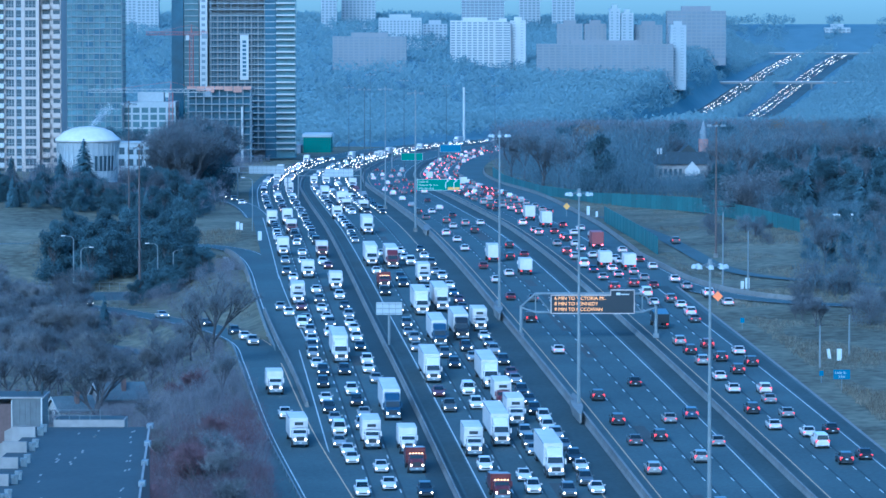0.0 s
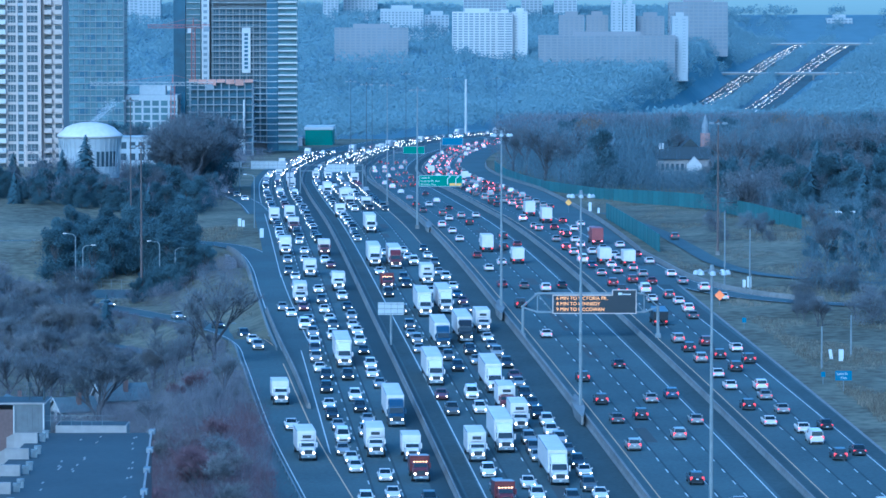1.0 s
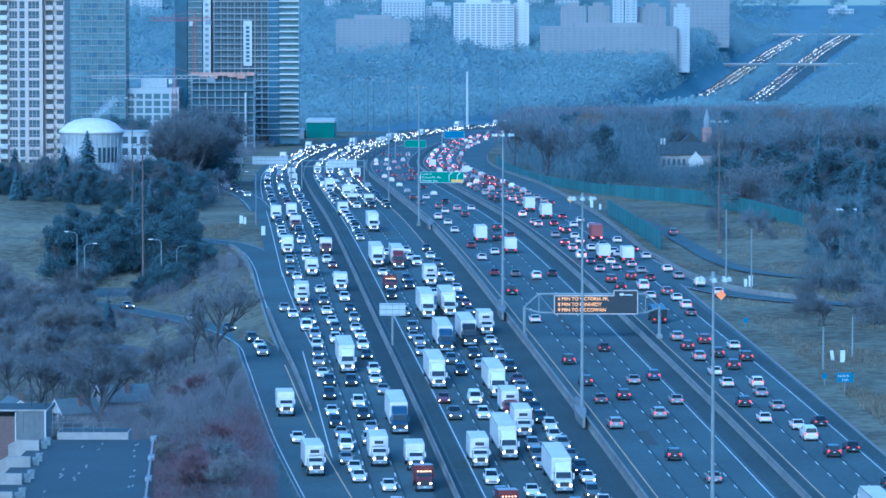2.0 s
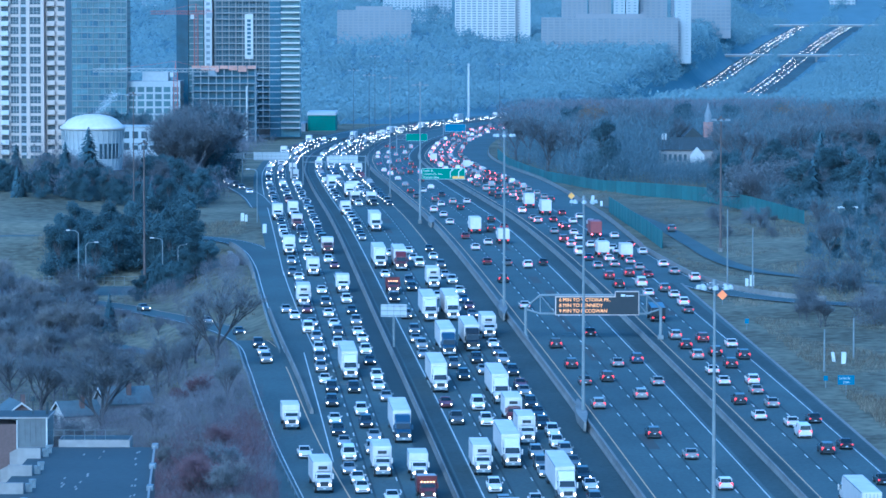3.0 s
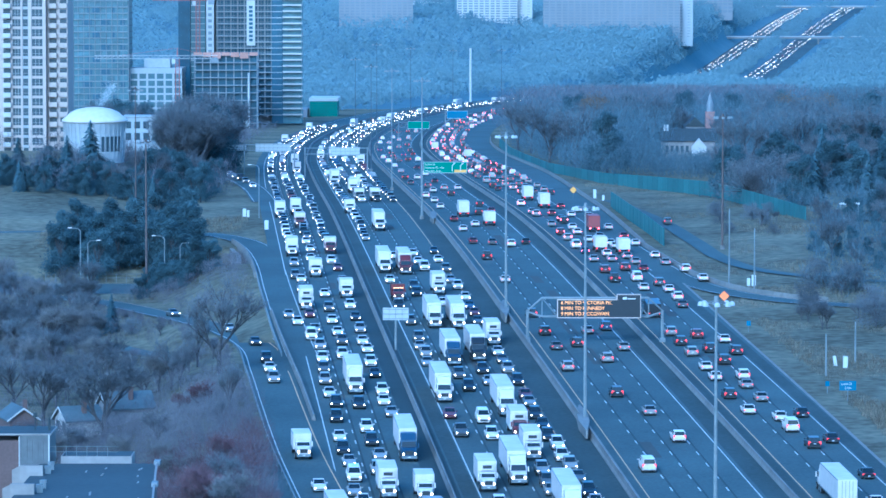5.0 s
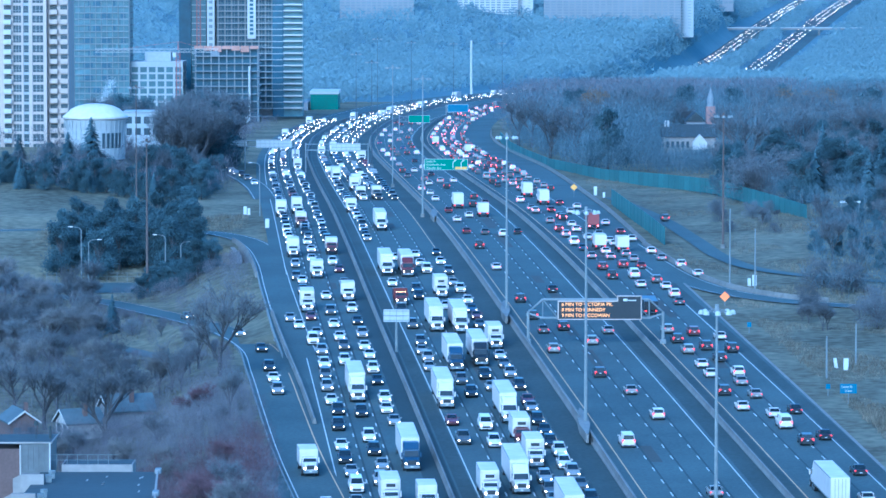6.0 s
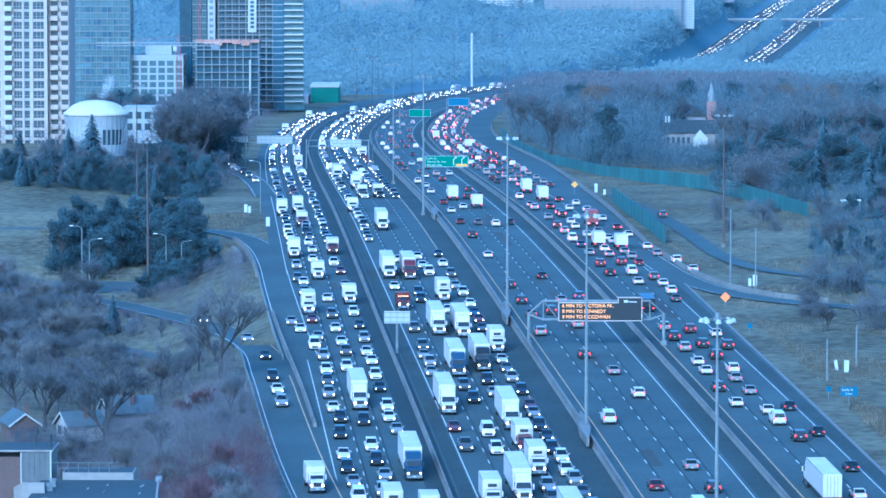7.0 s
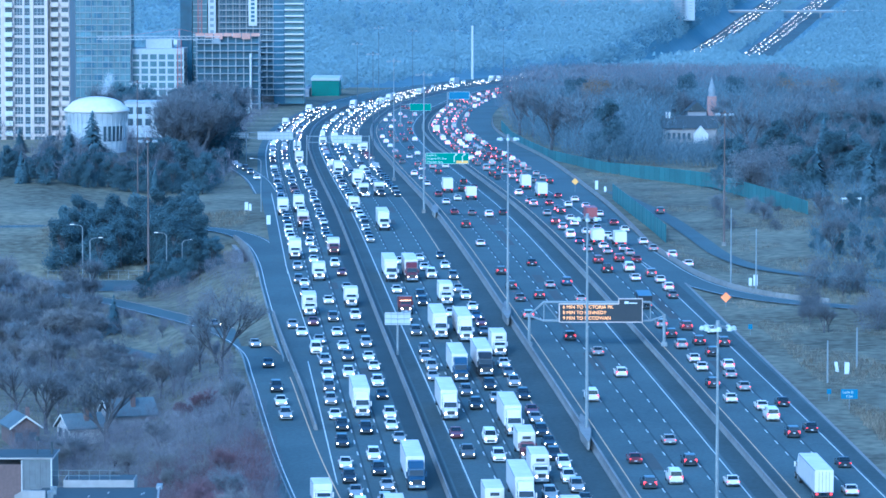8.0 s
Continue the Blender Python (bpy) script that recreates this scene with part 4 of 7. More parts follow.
ramp_barrier(RAMP_B[42:68], -3.65, "pale concrete parapet of the bridge over the street")
bm = bmesh.new()
loft(bm, [[(x, y, -3), (x + 0.9, y, -3), (x + 0.9, y, z), (x, y, z)] for x, y, z in ((-44.2, 846, 6.0), (-45.4, 868, 6.2), (-48.6, 896, 6.1))])
tagged(part("bridge_abutment", bm, CONCRETE), "stained concrete abutment wall where the street meets the bridge", "bridge abutment", kind="structure")
bm = bmesh.new()
for i in range(16):
    fx = -88 + i * 2.2
    rod(bm, (fx, 887.5, -1.6), (fx, 887.5, 0.9), 0.05, 0.05, 4)
    if i < 15:
        for zz in (0.0, 0.8):
            rod(bm, (fx, 887.5, zz), (fx + 2.2, 887.5, zz), 0.035, 0.035, 4)
tagged(part("street_railing", bm, STEEL), "galvanised railing behind the street under the pines", "railing", kind="structure")
GORE = curve_pts([(mid_x(y) + u, y, road_z(y)) for u, y in ((-39.6, 604), (-40.2, 640), (-41.0, 672), (-41.8, 705), (-42.6, 745))], 6)
ramp_barrier(GORE, 0.0, "low concrete barrier in the gore between ramp and collector lanes")
ramp_barrier(RAMP_C[:52], -3.9, "pale concrete barrier along the entrance ramp")
build_barrier("edge_barrier", lambda y: right_edge(y) + 0.5, 890, 1800, 0.9, "pale concrete barrier along the outer edge of the eastbound lanes")


def noise_wall(pts, h, label, n):
    """Boards between steel posts."""
    root = tagged(new("noise_wall"), label, "noise wall", kind="structure")
    pts = [Vector(p) for p in pts]
    seg = [(pts[i + 1] - pts[i]).length for i in range(len(pts) - 1)]
    tot = sum(seg)

    def at(s):
        for i, L in enumerate(seg):
            if s <= L or i == len(seg) - 1:
                return pts[i].lerp(pts[i + 1], s / L)
            s -= L
    for i in range(n):
        a, b = at(tot * i / n), at(tot * (i + 1) / n)
        d = (b - a).normalized()
        s = Vector((d.y, -d.x, 0)) * 0.06
        bm = bmesh.new()
        a2, b2 = a + d * 0.12, b - d * 0.12
        loft(bm, [[a2 - s, a2 + s, a2 + s + Vector((0, 0, h)), a2 - s + Vector((0, 0, h))], [b2 - s, b2 + s, b2 + s + Vector((0, 0, h)), b2 - s + Vector((0, 0, h))]])
        part("board", bm, TEAL, root)
        if i % 2 == 0:
            bm = bmesh.new()
            rod(bm, a + Vector((0, 0, -0.4)), a + Vector((0, 0, h + 0.1)), 0.13, 0.13, 4)
            part("post", bm, TEAL, root)
    return root


noise_wall([(46.9, 892, 6.6), (45.2, 930, 7.0), (43.0, 975, 7.2), (40.9, 1035, 7.0)], 3.9, "teal board noise wall beside the eastbound lanes", 32)
noise_wall([(84, 962, 7.4), (76.3, 1010, 8.0), (69.3, 1075, 7.4), (57.2, 1130, 6.0), (43.8, 1190, 4.2)], 3.8, "teal board noise wall on the bank behind the ramp", 44)
noise_wall([(43.8, 1190, 4.2), (31.4, 1290, 2.2), (26.0, 1400, 0.0), (22, 1500, -1.8), (20.0, 1640, -4.0)], 3.9, "teal board noise wall along the woods", 40)


# ---- trees ----
def bare_tree_meshes(rng, h, spread, count, width):
    """A trunk that forks into rising limbs, then boughs and branches, with a haze of short fine twigs at their ends."""
    bm, ends = bmesh.new(), []

    def grow(p, d, length, r, level):
        q = p + d * length
        rod(bm, p, q, r, r * 0.62, (7, 5, 4, 3, 3, 3)[level], cap=False)
        if level >= 2:
            ends.append((p, q, d))
        if level == 5:
            return
        for k in range((4, 4, 3, 3, 2)[level]):
            side = Vector((rng.uniform(-1, 1), rng.uniform(-1, 1), rng.uniform(-0.05, 0.75))) * spread * (1.0, 1.0, 1.1, 1.2, 1.3)[level]
            grow(p + d * length * rng.uniform(0.5, 1.0), (d + side).normalized(), length * rng.uniform(0.6, 0.88), r * 0.54, level + 1)
    grow(Vector((0, 0, -0.4)), Vector((0.04, 0.02, 1)).normalized(), h * 0.22, h * 0.018, 0)
    top = max(q.z for _, q, _ in ends)
    crown = bmesh.new()
    for _ in range(count):
        p, q, d = rng.choice(ends)
        a = p.lerp(q, rng.uniform(0.2, 1.0))
        v = (d * 0.5 + Vector((rng.uniform(-1, 1), rng.uniform(-1, 1), rng.uniform(-0.6, 0.9)))).normalized() * h * rng.uniform(0.025, 0.075)
        s = v.cross((rng.uniform(-1, 1), rng.uniform(-1, 1), rng.uniform(-1, 1))).normalized() * width * rng.uniform(0.6, 1.3)
        crown.faces.new([crown.verts.new(c) for c in (a - s, a + s, a + v)])
    scale = h / top
    for b in (bm, crown):
        bmesh.ops.scale(b, vec=(scale, scale, scale), verts=b.verts[:])
    return bm, crown


def conifer_meshes(rng, h, w):
    bm = bmesh.new()
    rod(bm, (0, 0, -0.4), (0, 0, h * 0.95), h * 0.018, 0.02, 6)
    crown = bmesh.new()
    z = h * 0.08
    while z < h:
        r = w * (1 - z / h) ** 0.8 + 0.12
        n = max(8, int(r * 13))
        for k in range(n):
            a = rng.uniform(0, math.tau)
            rr = r * rng.uniform(0.55, 1.12)
            tip = Vector((rr * math.cos(a), rr * math.sin(a), z - rr * rng.uniform(0.1, 0.4)))
            s = Vector((-math.sin(a), math.cos(a), 0)) * rng.uniform(0.16, 0.34) * (0.4 + rr * 0.35)
            base = Vector((0.1 * rr * math.cos(a), 0.1 * rr * math.sin(a), z + 0.25))
            mid = base.lerp(tip, 0.55)
            crown.faces.new([crown.verts.new(c) for c in (base, mid - s, tip)])
            crown.faces.new([crown.verts.new(c) for c in (base + Vector((0, 0, 0.06)), mid + s - Vector((0, 0, 0.12)), tip)])
        z += h * 0.032
    return bm, crown


def clump_meshes(rng, h, w, count, size):
    """A round-headed tree or bush made of a great many small leaf clumps, on a forked trunk."""
    bm = bmesh.new()
    rod(bm, (0, 0, -0.3), (0, 0, h * 0.55), h * 0.025, h * 0.012, 6)
    lobes = [(Vector((rng.uniform(-0.52, 0.52) * w * (1.15 - 0.6 * k / 23), rng.uniform(-0.52, 0.52) * w * (1.15 - 0.6 * k / 23), h * (0.12 + 0.78 * k / 23))), w * rng.uniform(0.16, 0.34) * (1.2 - 0.6 * k / 23)) for k in range(24)]
    for c, _ in lobes:
        rod(bm, (0, 0, h * 0.3), c, h * 0.012, 0.03, 4, cap=False)
    crown = bmesh.new()
    for _ in range(count):
        c, r = rng.choice(lobes)
        d = Vector((rng.gauss(0, 1), rng.gauss(0, 1), rng.gauss(0, 0.8))).normalized() * r * rng.uniform(0.3, 1.35)
        a = c + d
        t = Vector((rng.uniform(-1, 1), rng.uniform(-1, 1), rng.uniform(-1, 1))).normalized() * size * rng.uniform(0.5, 1.3)
        s = t.cross((rng.uniform(-1, 1), rng.uniform(-1, 1), rng.uniform(-1, 1))).normalized() * size * rng.uniform(0.3, 0.7)
        crown.faces.new([crown.verts.new(q) for q in (a - s, a + s, a + t)])
    return bm, crown


def tree_kind(name, label, made, bark, leaf, category="tree"):
    bm, crown = made
    root = tagged(part(name, bm, bark), label, category, "roadside trees")
    part("crown", crown, leaf, root)
    return root


tr = random.Random(11)
KINDS = {
    "bare": [tree_kind("bare_tree", "leafless grey-brown broadleaf tree in the winter scrub", bare_tree_meshes(tr, 10, 0.72, 4200, 0.012), BARK, TWIG) for _ in range(3)],
    "pale": [tree_kind("bare_tree", "leafless pale grey tree with dense fine twigs", bare_tree_meshes(tr, 10, 0.8, 6000, 0.013), BARK, PALE_TWIG) for _ in range(2)],
    "russet": [tree_kind("bare_tree", "leafless russet tree with dense reddish twigs", bare_tree_meshes(tr, 10, 0.8, 6500, 0.015), BARK, RED_TWIG) for _ in range(2)],
    "spruce": [tree_kind("conifer_tree", "dark green spruce of conical shape", conifer_meshes(tr, 10, 3.0), BARK, NEEDLE) for _ in range(2)],
    "pine": [tree_kind("pine_tree", "dark green broad-headed pine", clump_meshes(tr, 10, 5.2, 15000, 0.22), BARK, NEEDLE) for _ in range(2)],
    "oak": [tree_kind("oak_tree", "broadleaf tree that keeps its withered brown leaves", clump_meshes(tr, 10, 6.5, 14000, 0.16), BARK, OCHRE) for _ in range(2)],
    "bush": [tree_kind("bush", "leafless grey-brown bush in the grass", clump_meshes(tr, 10, 11.0, 7000, 0.26), BARK, TWIG, "bush") for _ in range(2)],
}
FIRST = set()


def plant(kind, x, y, h, sink=0.1, wide=1.0):
    """Sets a tree of height h on the ground; the first of each kind is the one that was built."""
    src = tr.choice(KINDS[kind])
    k = h / 10
    m = Matrix.Translation((x, y, ground_z(x, y) - sink)) @ Matrix.Rotation(tr.uniform(0, 6.28), 4, "Z") @ Matrix.Diagonal((k * wide, k * wide, k, 1))
    if src.name not in FIRST:
        FIRST.add(src.name)
        src.matrix_basis = m
        return
    ob = src.copy()
    scene.collection.objects.link(ob)
    ob.matrix_basis = m
    for c in src.children:
        k2 = c.copy()
        scene.collection.objects.link(k2)
        k2.parent = ob


def near_line(pts, x, y, d):
    return any((p.x - x) ** 2 + (p.y - y) ** 2 < d * d for p in pts)


def hides_wall(x, y):
    """Grass between entrance ramp and noise wall, kept open along the camera's sight lines."""
    k = x / y
    return 780 < y < np.interp(k, (0.0368, 0.0506, 0.0645, 0.0755, 0.0885), (1190, 1130, 1075, 1010, 962)) and k < 0.0885


def in_church_view(x, y):
    """The camera's wedge of view to the church and long hall, cleared of trees."""
    return 1200 < y < 1505 and 0.0525 < x / y < 0.0672


def sight_limit(x, y):
    """Caps brush below the camera's sight lines to street, ramp and lane: the height left."""
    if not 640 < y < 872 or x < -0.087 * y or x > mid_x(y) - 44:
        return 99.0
    return min((0.25 + 0.085 * (p.y - y) for p in KEPT_IN_VIEW if abs(p.x * y / p.y - x) < 5 and 0 < p.y - y < 48), default=99.0)


KEPT_IN_VIEW = RAMP_A[20:90] + STREET[8:] + LANE_WAY[14:28]


def on_road(x, y, d):
    return near_line(RAMP_A, x, y, d + 3.6) or near_line(RAMP_B, x, y, d + 3.4) or near_line(RAMP_C, x, y, d + 4) or near_line(STREET, x, y, d + 14) or near_line(LANE_WAY, x, y, d + 2.4) or near_line(SERVICE, x, y, d + 3.4)


def grove(n, xr, yr, hr, kinds, clear=5.0, edge=6.0):
    """Scatters trees over a stretch of land, clear of roads and ramps. xr: numbers, or curves of y."""
    made = 0
    for _ in range(n * 6):
        if made == n:
            return
        y = tr.uniform(*yr)
        a, b = (xr[0](y) if callable(xr[0]) else xr[0]), (xr[1](y) if callable(xr[1]) else xr[1])
        x = tr.uniform(a, b)
        u = x - mid_x(y)
        if left_edge(y) - edge < u < right_edge(y) + edge or on_road(x, y, clear):
            continue
        if -52 < x < -26 and 385 < y < 470 or (hides_wall(x, y) and tr.random() < 0.85 and x > 40) or in_church_view(x, y):
            continue
        h = min(tr.uniform(*hr), sight_limit(x, y))
        if h > 1.5:
            plant(tr.choices([k[0] for k in kinds], [k[1] for k in kinds])[0], x, y, h)
        made += 1


grove(46, (-72, lambda y: mid_x(y) - 50), (472, 565), (5, 9), (("bare", 3), ("russet", 5), ("pale", 3)), 1)
grove(26, (-82, lambda y: mid_x(y) - 50), (560, 625), (4, 7), (("bare", 3), ("pale", 7), ("russet", 1)), 1)
grove(44, (-82, lambda y: mid_x(y) - 50), (658, 735), (4, 8), (("bare", 6), ("pale", 3)), 1)
grove(60, (lambda y: -0.125 * y, lambda y: -0.086 * y), (700, 860), (6, 9), (("bare", 6), ("pale", 2)), 2)
grove(14, (-72, -48), (720, 800), (4, 7), (("bare", 6), ("pale", 2), ("bush", 3)), 2)
for tx, ty, th, tw in ((-37.3, 659, 16.0, 0.95), (-53.5, 631, 14.5, 1.2), (-64.5, 646, 11.0, 1.1), (-33.0, 610, 8.0, 0.8), (-45.5, 664, 9.0, 1.0), (-58, 690, 9.5, 1.1), (-71, 662, 10, 1.1), (-44, 610, 6.0, 1.1)):
    plant("bare", tx, ty, th, wide=tw)
for tx, ty, th in ((-64.0, 771, 7.5), (-66.5, 768, 4.5), (-58.0, 617, 4.0), (-48.5, 700, 5.5)):
    plant("spruce", tx, ty, th)
grove(36, (-88, -57), (890, 930), (8, 12.5), (("pine", 1),), 2)
for k in range(26):         # evergreens before the abutment, down the bank
    tx = tr.uniform(-63.5, -47.0)
    plant("pine", tx, tr.uniform(838, 858), tr.uniform(4.5, 6.5) + 2.0 * step(tx, -60, -50), wide=1.1)
grove(78, (-135, -62), (1055, 1108), (5, 9), (("pine", 8), ("spruce", 1), ("bare", 1)))
grove(20, (-90, -64), (1110, 1180), (8, 12), (("bare", 4), ("pine", 4)))
grove(40, (-82, -72), (1195, 1330), (19, 26), (("bare", 7), ("pine", 2)))
grove(10, (-128, -90), (1460, 1560), (12, 18), (("bare", 3), ("pine", 2)))
grove(30, (-128, -82), (1455, 1700), (15, 21), (("bare", 5), ("pine", 4)))
grove(16, (-116, -90), (1120, 1152), (4.5, 7), (("pine", 4), ("bush", 3)))
for tx, ty, top in ((-99.8, 1135, 25.3), (-106.8, 1140, 21.0), (-121.5, 1150, 20), (-97.5, 1128, 17.5)):
    plant("spruce", tx, ty, top - ground_z(tx, ty), wide=1.3)
grove(52, (lambda y: mid_x(y) + 57, lambda y: 0.112 * y), (1220, 1720), (17, 22), (("bare", 9), ("pine", 2)), 4)
grove(60, (lambda y: 0.066 * y, lambda y: 0.116 * y), (1010, 1260), (8, 15), (("bare", 5), ("pine", 6), ("spruce", 2), ("bush", 1)), 4)
grove(26, (lambda y: 0.078 * y, lambda y: 0.116 * y), (980, 1420), (10, 17), (("pine", 6), ("spruce", 3)), 4)
grove(32, (62, 100), (718, 800), (3.0, 6.0), (("bush", 5), ("bare", 3)), 5)
grove(40, (74, 112), (800, 970), (4, 9), (("bush", 3), ("bare", 4), ("pine", 3)), 5)
grove(14, (84, 108), (790, 880), (4, 6.5), (("pine", 1),), 2)
grove(10, (56, 78), (900, 1000), (2.5, 4.5), (("bush", 3), ("bare", 1)), 5)
grove(5, (68, 90), (600, 720), (2.0, 3.5), (("bush", 1),), 5)
for tx, ty, th, tk in ((150, 1460, 21, "pine"), (160, 1560, 20, "pine"), (128, 1500, 21, "oak"), (138, 1510, 20, "oak"), (54, 1560, 22, "oak")):
    plant(tk, tx, ty, th, wide=1.2)


def far_woods():
    """The wooded far side of the valley: a great many small ragged crowns."""
    rg = random.Random(5)
    verts, faces = [], []
    for _ in range(34000):
        pick = rg.random()
        if pick > 0.72:
            y = 3000 + 1900 * rg.random()
            x = y * rg.uniform(0.02, 0.125)
        elif pick < 0.2:
            y = 1750 + 2000 * rg.random()
            x = y * rg.uniform(0.05, 0.125)
        else:
            y = 2250 + 2650 * rg.random() ** 0.9
            x = y * rg.uniform(-0.115, 0.125)
        u = x - mid_x(y)
        if -50 < u < 54 and (y < 2950 or not -10 < u < 7):
            continue
        z, h = ground_z(x, y), rg.uniform(7, 14)
        w = h * rg.uniform(0.35, 0.55)
        for _ in range(24):
            d = Vector((rg.gauss(0, 1), rg.gauss(0, 1), rg.gauss(0, 1))).normalized() * rg.uniform(0.4, 1)
            c = Vector((x + d.x * w, y + d.y * w, z + h * 0.55 + d.z * h * 0.45))
            # triangles lie nearly flat towards the camera, which evens their shading
            a = Vector((rg.uniform(-1, 1), rg.uniform(-0.3, 0.3), rg.uniform(-0.6, 1))) * 1.7
            b = Vector((rg.uniform(-1, 1), rg.uniform(-0.3, 0.3), rg.uniform(-0.6, 1))) * 1.7
            i = len(verts)
            verts += [c - a * 0.5, c + a, c + b]
            faces.append((i, i + 1, i + 2))
    me = bpy.data.meshes.new("far_woods")
    me.from_pydata(verts, [], faces)
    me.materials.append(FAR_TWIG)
    tagged(new("far_woods", me), "haze-grey leafless woods on the far side of the valley", "woods", kind="stuff")


far_woods()


def thicket(name, label, n, xr, yr, hr, twigs, length, width, material, seed):
    """A dense tangle of saplings: fine upright twigs in ragged heaps, past counting."""
    rg = random.Random(seed)
    verts, faces = [], []
    for _ in range(n):
        y = rg.uniform(*yr)
        x = rg.uniform(xr[0](y) if callable(xr[0]) else xr[0], xr[1](y) if callable(xr[1]) else xr[1])
        u = x - mid_x(y)
        if left_edge(y) - (0 if y < 660 else 2) < u < right_edge(y) + 5 or on_road(x, y, 1.2) or (-53 < x < -26 and 340 < y < 470) or (x > 40 and hides_wall(x, y)) or (in_church_view(x, y) and hr[1] > 8):
            continue
        z, h = ground_z(x, y), rg.uniform(*hr)
        h = min(h, sight_limit(x, y))
        if h < 0.8:
            continue
        if y > 1700:            # heights capped along the camera's sight line to the far slope
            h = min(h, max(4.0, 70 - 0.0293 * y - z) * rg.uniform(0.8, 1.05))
        w = h * rg.uniform(0.3, 0.5)
        for _ in range(twigs):
            k = rg.random() ** 0.7
            a = rg.uniform(0, math.tau)
            r = w * math.sqrt(rg.random()) * (0.35 + 1.3 * k * (1.25 - k))
            c = Vector((x + r * math.cos(a), y + r * math.sin(a), z + h * k * 0.92))
            t = Vector((math.cos(a) * rg.uniform(0, 0.8), math.sin(a) * rg.uniform(0, 0.8), rg.uniform(0.1, 1.0))).normalized() * length * rg.uniform(0.5, 1.3)
            s = Vector((rg.uniform(-1, 1), rg.uniform(-1, 1), rg.uniform(-0.4, 0.4))).normalized() * width * rg.uniform(0.6, 1.3)
            i = len(verts)
            verts += [c - s, c + s, c + t]
            faces.append((i, i + 1, i + 2))
    me = bpy.data.meshes.new(name)
    me.from_pydata(verts, [], faces)
    me.materials.append(material)
    tagged(new(name, me), label, "thicket", kind="stuff")


THICKET = mat("winter_thicket", (0.138, 0.128, 0.138), 0.95, vary=0.3, grain=0.15, coarse=0.03, per="piece", spread=0.25, spec=0.08)
# blue haze over the woods is mixed into this twig colour
HAZED_THICKET = mat("hazed_winter_woods", (0.112, 0.137, 0.154), 0.95, vary=0.35, grain=0.1, coarse=0.02, per="piece", spread=0.25, spec=0.08)
thicket("bank_thicket", "leafless purple-grey thicket below the ramps", 800, (lambda y: -0.125 * y, lambda y: mid_x(y) - 47), (640, 850), (2.5, 6), 170, 0.75, 0.02, THICKET, 21)
thicket("near_thicket", "leafless grey-brown thicket between the houses and the ramp", 3400, (-68, lambda y: mid_x(y) - 46.8), (440, 636), (1.8, 5.0), 140, 0.8, 0.016, THICKET, 27)
thicket("russet_thicket", "leafless russet thicket beside the flat-roofed building", 420, (-45, lambda y: mid_x(y) - 47.5), (478, 575), (3, 6.5), 170, 0.8, 0.018, RED_TWIG, 33)
thicket("woods_thicket", "leafless dark woods beyond the noise wall", 1900, (lambda y: mid_x(y) + 58, lambda y: 0.125 * y), (1215, 2300), (15, 23), 170, 1.7, 0.07, HAZED_THICKET, 22)
thicket("edge_thicket", "leafless low scrub along the edge of the dark woods", 900, (lambda y: mid_x(y) + 57, lambda y: mid_x(y) + 125), (1215, 1720), (5, 12), 110, 1.5, 0.06, HAZED_THICKET, 35)
thicket("yard_thicket", "leafless low scrub before the long hall", 170, (lambda y: 0.0505 * y, lambda y: 0.0675 * y), (1200, 1292), (4, 7.5), 90, 1.4, 0.05, HAZED_THICKET, 28)
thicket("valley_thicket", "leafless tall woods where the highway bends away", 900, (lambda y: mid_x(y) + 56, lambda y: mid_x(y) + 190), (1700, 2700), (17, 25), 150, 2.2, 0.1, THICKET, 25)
thicket("slope_thicket", "leafless scrub on the slope beside the ramp", 420, (lambda y: 0.078 * y, lambda y: 0.118 * y), (760, 1215), (3, 8), 90, 1.3, 0.05, HAZED_THICKET, 23)
thicket("hill_thicket", "leafless scrub below the apartment towers", 620, (-150, lambda y: mid_x(y) - 48), (1060, 1900), (4, 9), 80, 1.6, 0.07, THICKET, 24)


def undergrowth():
    """Dry stalks and brush under the trees on both sides."""
    rg = random.Random(9)
    verts, faces = [], []
    for _ in range(42000):
        if rg.random() < 0.5:
            y = rg.uniform(470, 980)
            x = rg.uniform(-95, mid_x(y) + left_edge(y) - 4)
        else:
            y = rg.uniform(560, 1250)
            x = rg.uniform(mid_x(y) + right_edge(y) + 5, 0.115 * y)
        if on_road(x, y, 1.5):
            continue
        wet = noise.noise((x / 22, y / 30, 3.3))
        if wet < -0.08:
            continue
        z = ground_z(x, y)
        h = min(0.45 + 1.2 * wet, sight_limit(x, y))
        for _ in range(3):
            c = Vector((x + rg.uniform(-0.7, 0.7), y + rg.uniform(-0.7, 0.7), z - 0.05))
            t = Vector((rg.uniform(-0.5, 0.5), rg.uniform(-0.5, 0.5), rg.uniform(0.5, 1.2))) * h
            s = Vector((rg.uniform(-1, 1), rg.uniform(-1, 1), 0)).normalized() * 0.07
            i = len(verts)
            verts += [c - s, c + s, c + t]
            faces.append((i, i + 1, i + 2))
    me = bpy.data.meshes.new("undergrowth")
    me.from_pydata(verts, [], faces)
    me.materials.append(mat("dry_brush", (0.15, 0.13, 0.095), 0.95, vary=0.3, grain=0.5, coarse=0.05, per="piece", spread=0.4, spec=0.08))
    tagged(new("undergrowth", me), "dry brush and tall dead grass beside the highway", "undergrowth", kind="stuff")


undergrowth()

